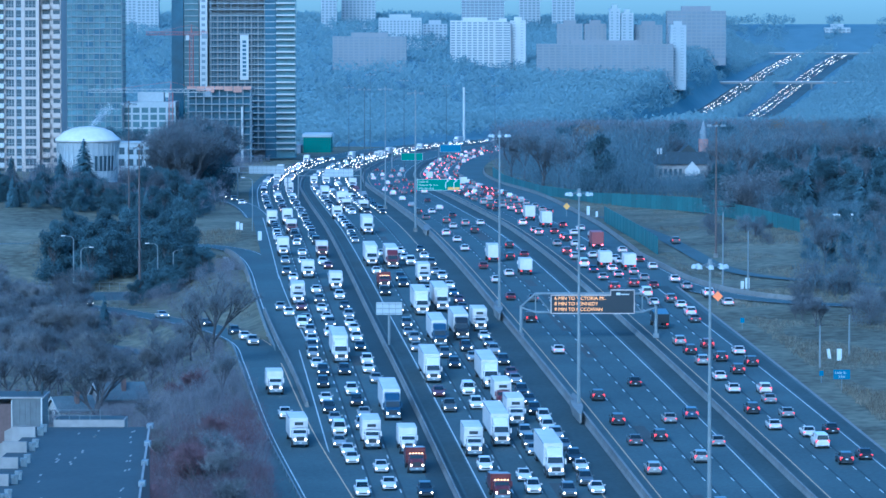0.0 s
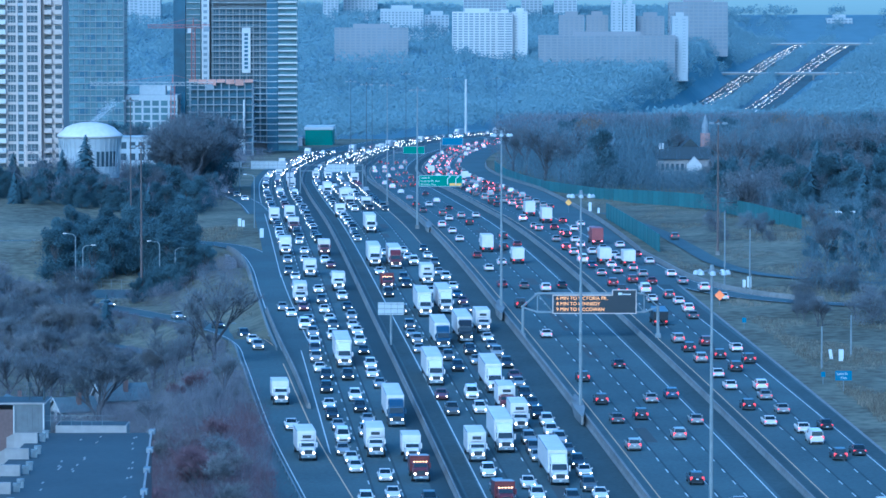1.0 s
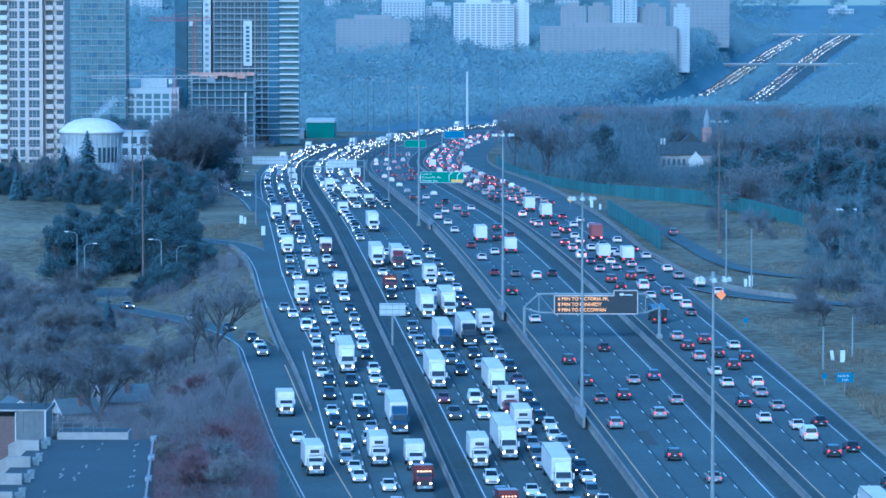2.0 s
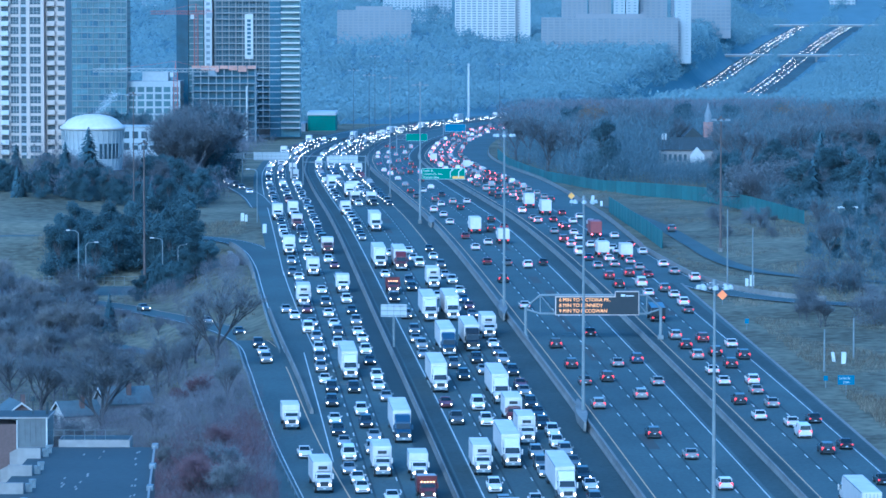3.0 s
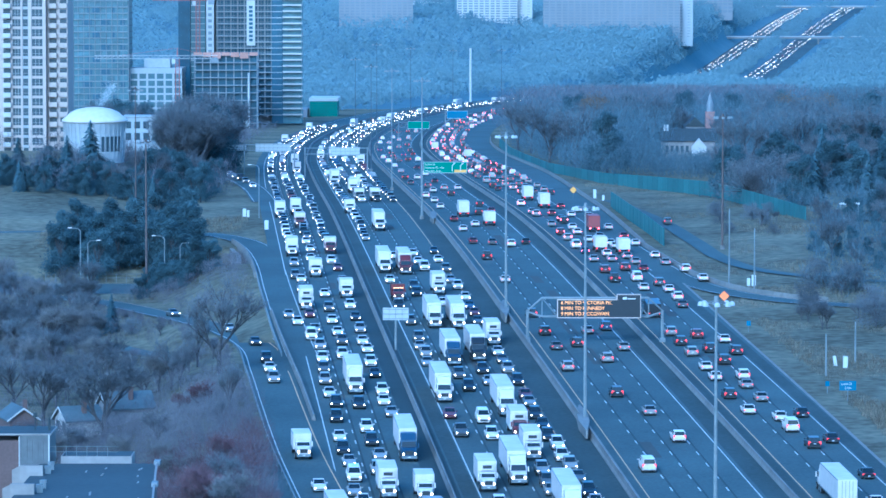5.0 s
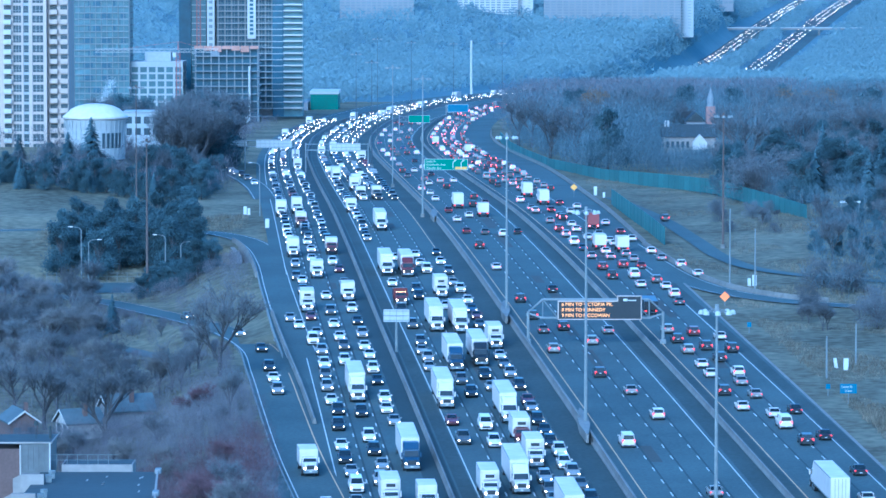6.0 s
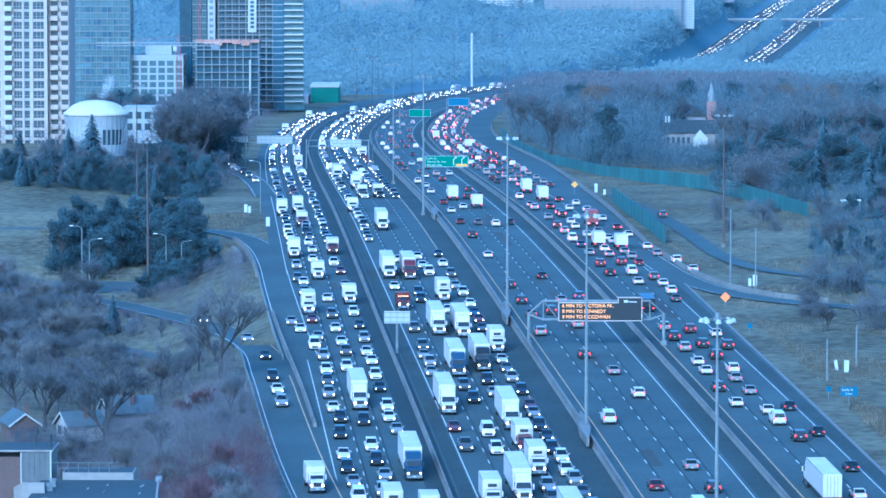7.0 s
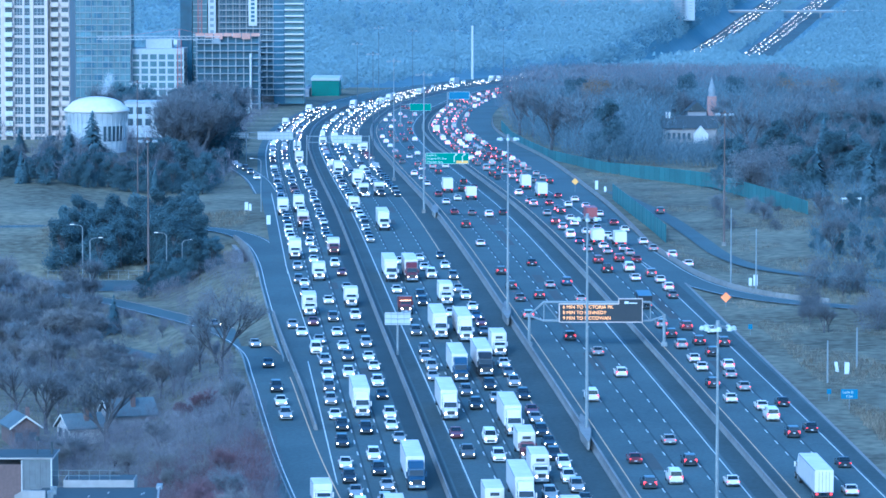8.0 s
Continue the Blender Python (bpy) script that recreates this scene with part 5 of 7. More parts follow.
# ---- buildings ----
PINK_STONE = mat("pale_pink_precast_concrete", (0.40, 0.325, 0.27), 0.85, vary=0.1, grain=0.8, coarse=0.05)
PALE = mat("pale_concrete", (0.33, 0.325, 0.315), 0.8, vary=0.1, grain=0.8, coarse=0.03)
TAN = mat("tan_brick", (0.215, 0.205, 0.205), 0.85, vary=0.1, grain=1.0, coarse=0.03)
RAW = mat("raw_concrete", (0.20, 0.205, 0.21), 0.85, vary=0.18, grain=0.8, coarse=0.05)
PANE = mat("window_glass", (0.03, 0.042, 0.052), 0.35, vary=0.3, grain=0.3, coarse=0.1, spec=0.5)
TEAL_PANE = mat("teal_curtain_glass", (0.088, 0.132, 0.145), 0.35, vary=0.3, grain=0.25, coarse=0.06, spec=0.4, per="object", spread=0.2)
BLUE_PANE = mat("blue_curtain_glass", (0.04, 0.075, 0.105), 0.35, vary=0.3, grain=0.25, coarse=0.06, spec=0.35)
# panes paled in base colour to give the softened contrast of haze
FAR_PANE = mat("hazed_window_glass", (0.17, 0.18, 0.19), 0.4, vary=0.15, grain=0.1, coarse=0.02, spec=0.4)
WHITE_WALL = mat("white_painted_wall", (0.42, 0.39, 0.355), 0.7, vary=0.08, grain=0.8, coarse=0.08)
ROOF_TAR = mat("bluish_roof_membrane", (0.042, 0.047, 0.048), 0.9, vary=0.22, grain=1.5, coarse=0.1)
BRICK = mat("brown_brick", (0.105, 0.07, 0.06), 0.9, vary=0.2, grain=3, coarse=0.2)
PARAPET = mat("weathered_white_paint", (0.23, 0.205, 0.185), 0.75, vary=0.2, grain=1.0, coarse=0.3)
CLADDING = mat("grey_ribbed_metal", (0.12, 0.12, 0.12), 0.6, 0.3, vary=0.2, grain=1.5, coarse=0.3)


def house_block(name, label, x0, x1, y0, y1, z0, z1, storey, bays, wall, glass, pier=0.35, band=0.9, category="building", stuff=True, balcony=()):
    """A tower of floors: a glazed core behind real bands and piers on the sides that face the road; balcony: bays that carry parapets."""
    root = empty(name, label, category, at=((x0 + x1) / 2, y0, z0))
    ox, H = (x0 + x1) / 2, z1 - z0
    hw, D = (x1 - x0) / 2, y1 - y0
    bm = bmesh.new()
    box(bm, -hw + 0.35, hw - 0.35, 0.35, D, -7, H - 0.3)
    part("window_glazing" if stuff else "core", bm, glass, root)
    bm = bmesh.new()
    n = int(H / storey)
    for k in range(n + 1):
        box(bm, -hw, hw, 0.0, D, k * storey - band * 0.5 if k else -7, k * storey + band * 0.5 if k < n else H)
    w = 2 * hw / bays
    tagged(part("wall_band", bm, wall, root), kind="stuff")
    bm = bmesh.new()
    for i in range(bays + 1):
        x = -hw + i * w
        box(bm, max(x - pier, -hw - 0.02), min(x + pier, hw + 0.02), -0.05, 0.5, -3, H + 0.05)
    for s in (-1, 1):
        for i in range(1, max(2, int(D / 7))):
            yy = D * i / max(2, int(D / 7))
            box(bm, s * hw - 0.3 if s > 0 else -hw - 0.04, s * hw + 0.04 if s > 0 else -hw + 0.3, yy - pier, yy + pier, -3, H + 0.05)
    tagged(part("pier", bm, wall, root), kind="stuff")
    for i in balcony:
        xa, xb = -hw + i * w + pier, -hw + (i + 1) * w - pier
        bm = bmesh.new()
        box(bm, xa, xb, -1.5, 0.1, -0.12, 0.12)
        box(bm, xa, xb, -1.5, -1.4, 0.12, 1.15)
        bmesh.ops.recalc_face_normals(bm, faces=bm.faces[:])
        me = bpy.data.meshes.new("balcony")
        bm.to_mesh(me)
        bm.free()
        me.materials.append(WHITE_WALL)
        for k in range(n):
            piece("balcony", me, root, at=(0, 0, k * storey + 0.1))
    bm = bmesh.new()
    box(bm, -hw * 0.5, hw * 0.5, D * 0.3, D * 0.8, H, H + storey * 1.3)
    part("roof_plant_room", bm, wall, root)
    return root


def apartment_tower():
    """The nearest tower: every window of the front is set into the wall."""
    x0, y0, z0, storey, n = -133.5, 1208.0, 9.0, 2.92, 30
    root = empty("apartment_tower", "pale pink concrete apartment tower with dark windows and white balconies", "apartment building", at=(x0, y0, z0))
    H = storey * n
    bm = bmesh.new()
    box(bm, -16, 14.2, 0.6, 22, -4, H)
    part("core", bm, PINK_STONE, root)
    cols = ((-2.2, 0.3), (4.3, 6.8), (7.35, 9.0), (10.0, 13.3))
    edges = [-16] + [e for c in cols for e in c] + [14.2]
    for i in range(0, len(edges), 2):
        bm = bmesh.new()
        box(bm, edges[i], edges[i + 1], 0.0, 0.62, -4, H)
        part("pier", bm, PINK_STONE, root)
    for ci, (a, b) in enumerate(cols):
        bm = bmesh.new()
        box(bm, a, b, 0.08, 0.6, -0.42, 0.36)
        sp = part("spandrel", bm, PINK_STONE if ci % 2 else PALE, root)
        bm = bmesh.new()
        box(bm, a + 0.04, b - 0.04, 0.40, 0.59, 0.38, storey - 0.44)
        pane = part("window", bm, PANE, root)
        bm = bmesh.new()
        for x in ((a + 0.06, b - 0.06) if b - a < 2.3 else (a + 0.06, (a * 2 + b) / 3, (a + 2 * b) / 3, b - 0.06)):
            box(bm, x - 0.05, x + 0.05, 0.33, 0.42, 0.37, storey - 0.43)
        box(bm, a + 0.04, b - 0.04, 0.33, 0.42, 1.05, 1.13)
        fr = part("window_frame", bm, PALE, pane)
        for k in range(1, 21):
            piece("spandrel", sp.data, root, at=(0, 0, k * storey))
            pn = piece("window", pane.data, root, at=(0, 0, k * storey))
            piece("window_frame", fr.data, pn)
    # the wing with two stacks of white balconies
    bm = bmesh.new()
    box(bm, 14.2, 20.4, 3.0, 22, -4, H)
    part("wing", bm, PINK_STONE, root)
    for a, b, yy in ((14.9, 17.2, 1.7), (18.0, 20.2, 2.6), (1.6, 3.9, -1.3)):
        bm = bmesh.new()
        back = 3.1 if a > 14 else 0.1
        box(bm, a, b, yy - 0.1, back, -0.1, 0.1)
        box(bm, a, b, yy - 0.15, yy, -0.1, 1.3)
        for xx in (a, b - 0.12):
            box(bm, xx, xx + 0.12, yy, back, -0.1, 1.3)
        bal = part("balcony", bm, PINK_STONE if a > 14 else WHITE_WALL, root)
        bm = bmesh.new()
        box(bm, a + 0.1, b - 0.1, back - 0.2, back - 0.08, 0.15, 2.5)
        wn2 = part("balcony_door", bm, PANE, root)
        for k in range(1, 22):
            piece("balcony", bal.data, root, at=(0, 0, k * storey))
            piece("balcony_door", wn2.data, root, at=(0, 0, k * storey))


apartment_tower()


def glass_tower():
    """A finished curtain-wall tower: slab edges, mullions and separate bands of panes."""
    x0, x1, y0, z0, storey, n = -182.5, -153.0, 1950.0, 2.0, 2.95, 30
    root = empty("glass_tower", "pale teal glass apartment tower with thin slab edges", "apartment building", at=(x0, y0, z0))
    W, H = x1 - x0, storey * n
    bm = bmesh.new()
    box(bm, 0.3, W - 0.3, 0.3, 26, -5, H)
    part("core", bm, TEAL_PANE, root)
    slab = bmesh.new()
    box(slab, -0.2, W + 0.2, -0.35, 26, -0.22, 0.22)
    sl = part("floor_slab", slab, RAW, root)
    rows = []
    for v in range(4):
        bm = bmesh.new()
        rg = random.Random(v)
        x = 0.2
        while x < W - 1.5:
            w = rg.choice((1.2, 1.2, 2.4, 3.6))
            if rg.random() < 0.5:
                box(bm, x, min(x + w - 0.12, W), 0.02, 0.28, 0.25, storey - 0.25)
            x += w
        rows.append(tagged(part("window_band", bm, BLUE_PANE if v % 2 else TEAL_PANE, root, at=(0, 0, v * storey)), kind="stuff"))
    for k in range(1, n):
        piece("floor_slab", sl.data, root, at=(0, 0, k * storey))
        if k > 3:
            tagged(piece("window_band", rows[(k * 7) % 4].data, root, at=(0, 0, k * storey)), kind="stuff")
    bm = bmesh.new()
    for i in range(12):
        x = i * W / 11
        box(bm, x - 0.12, x + 0.12, -0.1, 0.4, -5, H)
    part("mullion", bm, RAW, root)


glass_tower()


def unfinished_tower():
    """A tower under construction: raw slabs and columns, part of it glazed, a finished stack of balconies at its corner."""
    y0, z0, storey, n = 2000.0, -4.0, 2.97, 26
    root = empty("unfinished_tower", "tall concrete tower under construction with open floors and dark glazing", "tower", at=(0, y0, z0))
    H = storey * n
    bm = bmesh.new()
    box(bm, -128, -82, 6, 22, -4, H)
    part("inner_core", bm, RAW, root)
    bm = bmesh.new()
    box(bm, -114.3, -82, -0.6, 22, -0.17, 0.17)
    sl = part("floor_slab", bm, PALE, root)
    bm = bmesh.new()
    for i in range(9):
        x = -113.5 + i * 3.3
        box(bm, x - 0.35, x + 0.35, 0.2, 0.9, 0.17, storey - 0.17)
    co = tagged(part("column", bm, RAW, root), kind="stuff")
    bm = bmesh.new()
    box(bm, -113.9, -87.2, 1.6, 2.0, 0.17, storey - 0.3)
    gl = part("window_band", bm, BLUE_PANE, root)
    bm = bmesh.new()
    for zz in (0.6, 1.1):
        box(bm, -113.9, -87.2, -0.25, -0.18, zz - 0.06, zz + 0.06)
    for i in range(17):
        box(bm, -113.9 + i * 1.66, -113.75 + i * 1.66, -0.26, -0.1, 0.13, storey - 0.13)
    ra = tagged(part("edge_rail", bm, STEEL, root), kind="stuff")
    bm = bmesh.new()
    box(bm, -81.6, -72.0, -1.4, 8, -0.14, 0.14)
    box(bm, -81.6, -72.0, -1.5, -1.35, -0.14, 0.6)
    ba = part("balcony", bm, WHITE_WALL, root)
    bm = bmesh.new()
    box(bm, -126.5, -119.2, -0.6, 4, -0.16, 0.16)
    bs = part("balcony_slab", bm, PALE, root)
    for k in range(1, n):
        piece("floor_slab", sl.data, root, at=(0, 0, k * storey))
        piece("balcony", ba.data, root, at=(0, 0, k * storey))
        piece("balcony_slab", bs.data, root, at=(0, 0, k * storey))
        tagged(piece("column", co.data, root, at=(0, 0, k * storey)), kind="stuff")
        if k < 22:
            piece("window_band", gl.data, root, at=(0, 0, k * storey))
        if k > 8:
            tagged(piece("edge_rail", ra.data, root, at=(0, 0, k * storey)), kind="stuff")
    bm = bmesh.new()
    box(bm, -81.5, -72.4, 0.4, 20, -4, H)
    part("balcony_wall", bm, TEAL_PANE, root)
    bm = bmesh.new()
    box(bm, -87.0, -81.4, -0.5, 20, -4, H)
    for k in range(n * 1):
        box(bm, -87.1, -81.3, -0.56, -0.45, k * storey - 0.08, k * storey + 0.08)
    part("dark_glazing", bm, BLUE_PANE, root, "dark blue curtain glass")
    bm = bmesh.new()
    box(bm, -132.6, -126.8, -0.5, 20, -4, H)
    for k in range(n):
        box(bm, -132.7, -126.7, -0.56, -0.45, k * storey - 0.08, k * storey + 0.08)
    part("dark_glazing", bm, BLUE_PANE, root, "dark blue curtain glass")
    bm = bmesh.new()
    box(bm, -126.6, -119.4, 0.3, 20, -4, H)
    part("window_wall", bm, TEAL_PANE, root)
    bm = bmesh.new()
    box(bm, -118.9, -115.2, -0.8, 20, -4, H)
    for k in range(n):
        box(bm, -118.0, -116.2, -0.84, -0.75, k * storey + 0.7, k * storey + 2.2, 1)
    part("white_pier", bm, [WHITE_WALL, FAR_PANE], root, "broad white wall pier")
    bm = bmesh.new()
    box(bm, -99.2, -95.0, -1.1, -0.9, 34, 56)
    ban = part("banner", bm, WHITE_WALL, root, "tall white banner with unreadable lettering")
    bars(ban, [(-98.0, -96.2, 36 + 2.0 * i, 37.3 + 2.0 * i) for i in range(9)], -1.12, BLUE_PANE)


unfinished_tower()


def podium():
    """The low building in front, still raw concrete with orange edge boards."""
    x0, x1, y0, z0, storey, n = -121.8, -91.0, 1945.0, -6.0, 3.6, 9
    root = empty("concrete_podium", "raw concrete building under construction with orange edge boards", "building", at=(0, y0, z0))
    for k in range(n + 1):
        bm = bmesh.new()
        box(bm, x0, x1, 0, 24, k * storey - 0.2, k * storey + 0.2)
        part("floor_slab", bm, RAW, root)
    for i in range(9):
        bm = bmesh.new()
        x = x0 + 0.5 + i * (x1 - x0 - 1) / 8
        box(bm, x - 0.25, x + 0.25, 0.5, 1.1, -3, n * storey)
        part("column", bm, RAW, root)
    # dark blue sheet added to give the open floors their shade
    bm = bmesh.new()
    box(bm, x0 + 1, x1 - 1, 2.2, 23, -3, n * storey - 0.3)
    part("inner_wall", bm, BLUE_PANE, root, "dark sheet standing for the shaded open floors")
    for i in range(7):
        bm = bmesh.new()
        w = (x1 - x0) / 7
        box(bm, x0 + i * w + 0.1, x0 + (i + 1) * w - 0.3, -0.25, 0.0, n * storey - 0.2 - (i % 3) * 0.7, n * storey + 1.3)
        part("edge_board", bm, mat("faded_orange_board", (0.36, 0.20, 0.145), 0.75), root)
    bm = bmesh.new()
    rod(bm, (-95.5, -2.5, -2), (-95.5, -2.5, 24), 0.45, 0.45, 8)
    part("debris_chute", bm, WHITE_WALL, root, "white debris chute")


podium()


def lattice(bm, a, b, s, n):
    """A square lattice boom from a to b."""
    a, b = Vector(a), Vector(b)
    d = (b - a).normalized()
    u = d.cross((0, 1, 0)).normalized() if abs(d.y) < 0.9 else Vector((1, 0, 0))
    v = d.cross(u)
    cs = [(u * i + v * k) * s / 2 for i, k in ((-1, -1), (1, -1), (1, 1), (-1, 1))]
    for c in cs:
        rod(bm, a + c, b + c, 0.11, 0.11, 4)
    for i in range(n):
        p, q = a.lerp(b, i / n), a.lerp(b, (i + 1) / n)
        for k in range(4):
            rod(bm, p + cs[k], q + cs[(k + 1) % 4], 0.07, 0.07, 3, cap=False)


def tower_crane(x, y, z0, zj, left, right, mast, jib, label):
    root = empty("tower_crane", label, "crane", at=(x, y, z0))
    h = zj - z0
    bm = bmesh.new()
    lattice(bm, (0, 0, -2), (0, 0, h), 1.8, 16)
    part("mast", bm, mast, root)
    bm = bmesh.new()
    lattice(bm, (-left, 0, h + 0.8), (right, 0, h + 0.8), 1.5, 24)
    part("jib", bm, jib, root)
    bm = bmesh.new()
    box(bm, right - 3, right, -1, 1, h - 1.8, h + 0.6)
    part("counterweight", bm, RAW, root)
    bm = bmesh.new()
    box(bm, -2.6, -0.9, -1.2, 0.6, h - 2.3, h - 0.2)
    part("cabin", bm, WHITE_WALL, root)
    bm = bmesh.new()
    rod(bm, (0, 0, h + 1), (0, 0, h + 5), 0.4, 0.1, 5)
    for e in (-left * 0.7, right * 0.8):
        rod(bm, (0, 0, h + 5), (e, 0, h + 1.5), 0.06, 0.06, 3)
    part("tie_head", bm, mast, root)


CRANE_RED = mat("red_crane_paint", (0.32, 0.10, 0.08), 0.6, vary=0.1)
tower_crane(-128.5, 1930, -6, 25.0, 39, 19, CRANE_RED, WHITE_WALL, "red and white tower crane with a long level jib")
tower_crane(-121.5, 1975, 28, 52.0, 22, 8, CRANE_RED, CRANE_RED, "red tower crane standing beside the unfinished tower")


def domed_hall():
    """A round white hall under a shallow dome."""
    x, y = -101.5, 1168.0
    z = 15.0
    root = empty("domed_hall", "round white hall with a shallow pale dome", "building", at=(x, y, z))
    n, R = 32, 8.9
    bm = bmesh.new()
    loft(bm, [[(r * math.cos(k * math.tau / n), r * math.sin(k * math.tau / n), zz) for k in range(n)] for r, zz in ((R - 0.5, -3), (R - 0.5, 5.2), (R + 0.2, 8.6))])
    part("drum_wall", bm, PALE, root)
    bm = bmesh.new()
    loft(bm, [[(r * math.cos(k * math.tau / n), r * math.sin(k * math.tau / n), zz) for k in range(n)] for r, zz in ((R + 0.5, 8.5), (R + 0.5, 9.2), (R * 0.94, 9.9), (R * 0.78, 11.3), (R * 0.55, 12.2), (R * 0.28, 12.7), (0.2, 12.85))])
    part("dome_roof", bm, BOX_WHITE, root, smoothed=True)
    for k in range(20):
        a = -math.pi + k * math.pi / 19
        bm = bmesh.new()
        rod(bm, ((R - 0.45) * math.cos(a), (R - 0.45) * math.sin(a), -2), ((R + 0.15) * math.cos(a), (R + 0.15) * math.sin(a), 8.5), 0.09, 0.09, 5)
        part("rib", bm, PALE, root)
    for k in range(5):
        a = -math.pi * 0.38 + k * 0.17
        bm = bmesh.new()
        loft(bm, [[(rr * math.cos(a + s), rr * math.sin(a + s), zz) for rr, zz in ((R - 0.6, 0.3), (R - 0.38, 0.3), (R - 0.38, 4.6), (R - 0.6, 4.6))] for s in (-0.065, 0.065)])
        part("window", bm, PANE, root)


domed_hall()


def low_school():
    x0, x1, y0, z0, top = -114.0, -94.8, 1425.0, 6.5, 15.6
    root = empty("low_white_building", "low white building with a row of dark windows", "building", at=(x0, y0, z0))
    W, H = x1 - x0, top - z0
    bm = bmesh.new()
    box(bm, 0, W, 0, 16, -3, H)
    part("wall", bm, PALE, root)
    for r in range(2):
        for i in range(6):
            bm = bmesh.new()
            box(bm, 0.9 + i * 3.1, 2.9 + i * 3.1, -0.06, 0.1, 1.2 + r * 4.0, 3.6 + r * 4.0)
            part("window", bm, PANE, root)
    bm = bmesh.new()
    box(bm, -0.3, W + 0.3, -0.3, 16.3, H, H + 0.35)
    part("roof_edge", bm, PALE, root)


low_school()


def green_shed():
    root = empty("green_shed", "large shed with green end wall and pale roof", "building", at=(-74, 2163, -12))
    bm = bmesh.new()
    box(bm, 0, 14.5, 0, 40, -3, 9.5)
    part("wall", bm, mat("green_cladding", (0.04, 0.125, 0.085), 0.7), root)
    bm = bmesh.new()
    box(bm, -0.4, 15, -0.4, 40.4, 9.5, 11.0)
    part("roof", bm, WHITE_WALL, root)
    bm = bmesh.new()
    box(bm, -17, -1, -12, 18, -3, 5.5)
    part("annexe", bm, TAN, root)


green_shed()
bm = bmesh.new()
rod(bm, (13, 2540, -18), (13, 2540, 18.3), 0.8, 0.7, 10)
tagged(part("white_pylon", bm, WHITE_WALL), "tall slender white pylon in the valley", "pylon")

house_block("office_block", "white low-rise building with greenish glass beside the podium", -153, -128, 1955, 1985, -6, 20, 3.4, 6, PALE, TEAL_PANE, 0.5, 0.9)

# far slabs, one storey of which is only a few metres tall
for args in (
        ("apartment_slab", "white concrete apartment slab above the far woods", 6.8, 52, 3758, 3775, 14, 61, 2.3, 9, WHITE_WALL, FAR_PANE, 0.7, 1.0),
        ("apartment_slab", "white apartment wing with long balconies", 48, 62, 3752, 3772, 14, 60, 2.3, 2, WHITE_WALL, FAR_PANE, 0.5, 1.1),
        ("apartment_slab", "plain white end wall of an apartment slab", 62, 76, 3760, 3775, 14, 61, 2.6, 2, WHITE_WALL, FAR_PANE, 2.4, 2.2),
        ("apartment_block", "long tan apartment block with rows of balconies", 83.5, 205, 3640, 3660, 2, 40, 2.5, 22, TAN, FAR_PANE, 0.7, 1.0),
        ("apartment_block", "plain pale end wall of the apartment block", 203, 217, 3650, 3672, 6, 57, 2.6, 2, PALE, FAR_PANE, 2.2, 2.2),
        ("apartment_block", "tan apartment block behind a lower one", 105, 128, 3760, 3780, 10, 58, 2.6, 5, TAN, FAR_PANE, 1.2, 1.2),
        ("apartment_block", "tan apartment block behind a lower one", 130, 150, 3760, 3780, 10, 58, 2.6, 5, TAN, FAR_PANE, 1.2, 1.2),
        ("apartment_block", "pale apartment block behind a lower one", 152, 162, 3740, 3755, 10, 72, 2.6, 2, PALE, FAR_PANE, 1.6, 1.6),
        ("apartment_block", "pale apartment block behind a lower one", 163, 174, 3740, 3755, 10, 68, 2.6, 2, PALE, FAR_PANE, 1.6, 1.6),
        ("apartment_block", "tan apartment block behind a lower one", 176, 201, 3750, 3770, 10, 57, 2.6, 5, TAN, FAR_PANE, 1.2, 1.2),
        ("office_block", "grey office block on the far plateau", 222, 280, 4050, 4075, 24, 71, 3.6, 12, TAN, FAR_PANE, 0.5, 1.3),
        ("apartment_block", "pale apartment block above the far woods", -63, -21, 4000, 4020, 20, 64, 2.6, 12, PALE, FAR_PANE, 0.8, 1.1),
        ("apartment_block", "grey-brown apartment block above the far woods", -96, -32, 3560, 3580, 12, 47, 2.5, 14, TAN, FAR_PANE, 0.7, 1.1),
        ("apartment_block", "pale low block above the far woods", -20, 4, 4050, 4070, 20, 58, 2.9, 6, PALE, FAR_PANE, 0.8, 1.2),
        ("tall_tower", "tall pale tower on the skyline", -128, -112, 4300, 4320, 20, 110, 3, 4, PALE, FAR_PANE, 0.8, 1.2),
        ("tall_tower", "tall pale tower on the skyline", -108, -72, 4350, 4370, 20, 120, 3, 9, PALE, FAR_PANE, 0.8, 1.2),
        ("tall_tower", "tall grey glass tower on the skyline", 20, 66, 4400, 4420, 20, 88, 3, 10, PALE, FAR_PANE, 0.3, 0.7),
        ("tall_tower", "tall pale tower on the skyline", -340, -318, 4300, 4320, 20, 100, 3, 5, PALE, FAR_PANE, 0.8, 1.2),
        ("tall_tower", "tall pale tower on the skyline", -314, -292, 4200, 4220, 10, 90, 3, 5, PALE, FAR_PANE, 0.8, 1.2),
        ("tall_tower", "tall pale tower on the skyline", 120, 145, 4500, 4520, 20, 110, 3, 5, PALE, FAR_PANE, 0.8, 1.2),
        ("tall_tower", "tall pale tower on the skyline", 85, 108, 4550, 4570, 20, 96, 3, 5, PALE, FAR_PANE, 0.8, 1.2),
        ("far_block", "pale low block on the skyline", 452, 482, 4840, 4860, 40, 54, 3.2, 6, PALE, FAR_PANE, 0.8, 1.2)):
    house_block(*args)


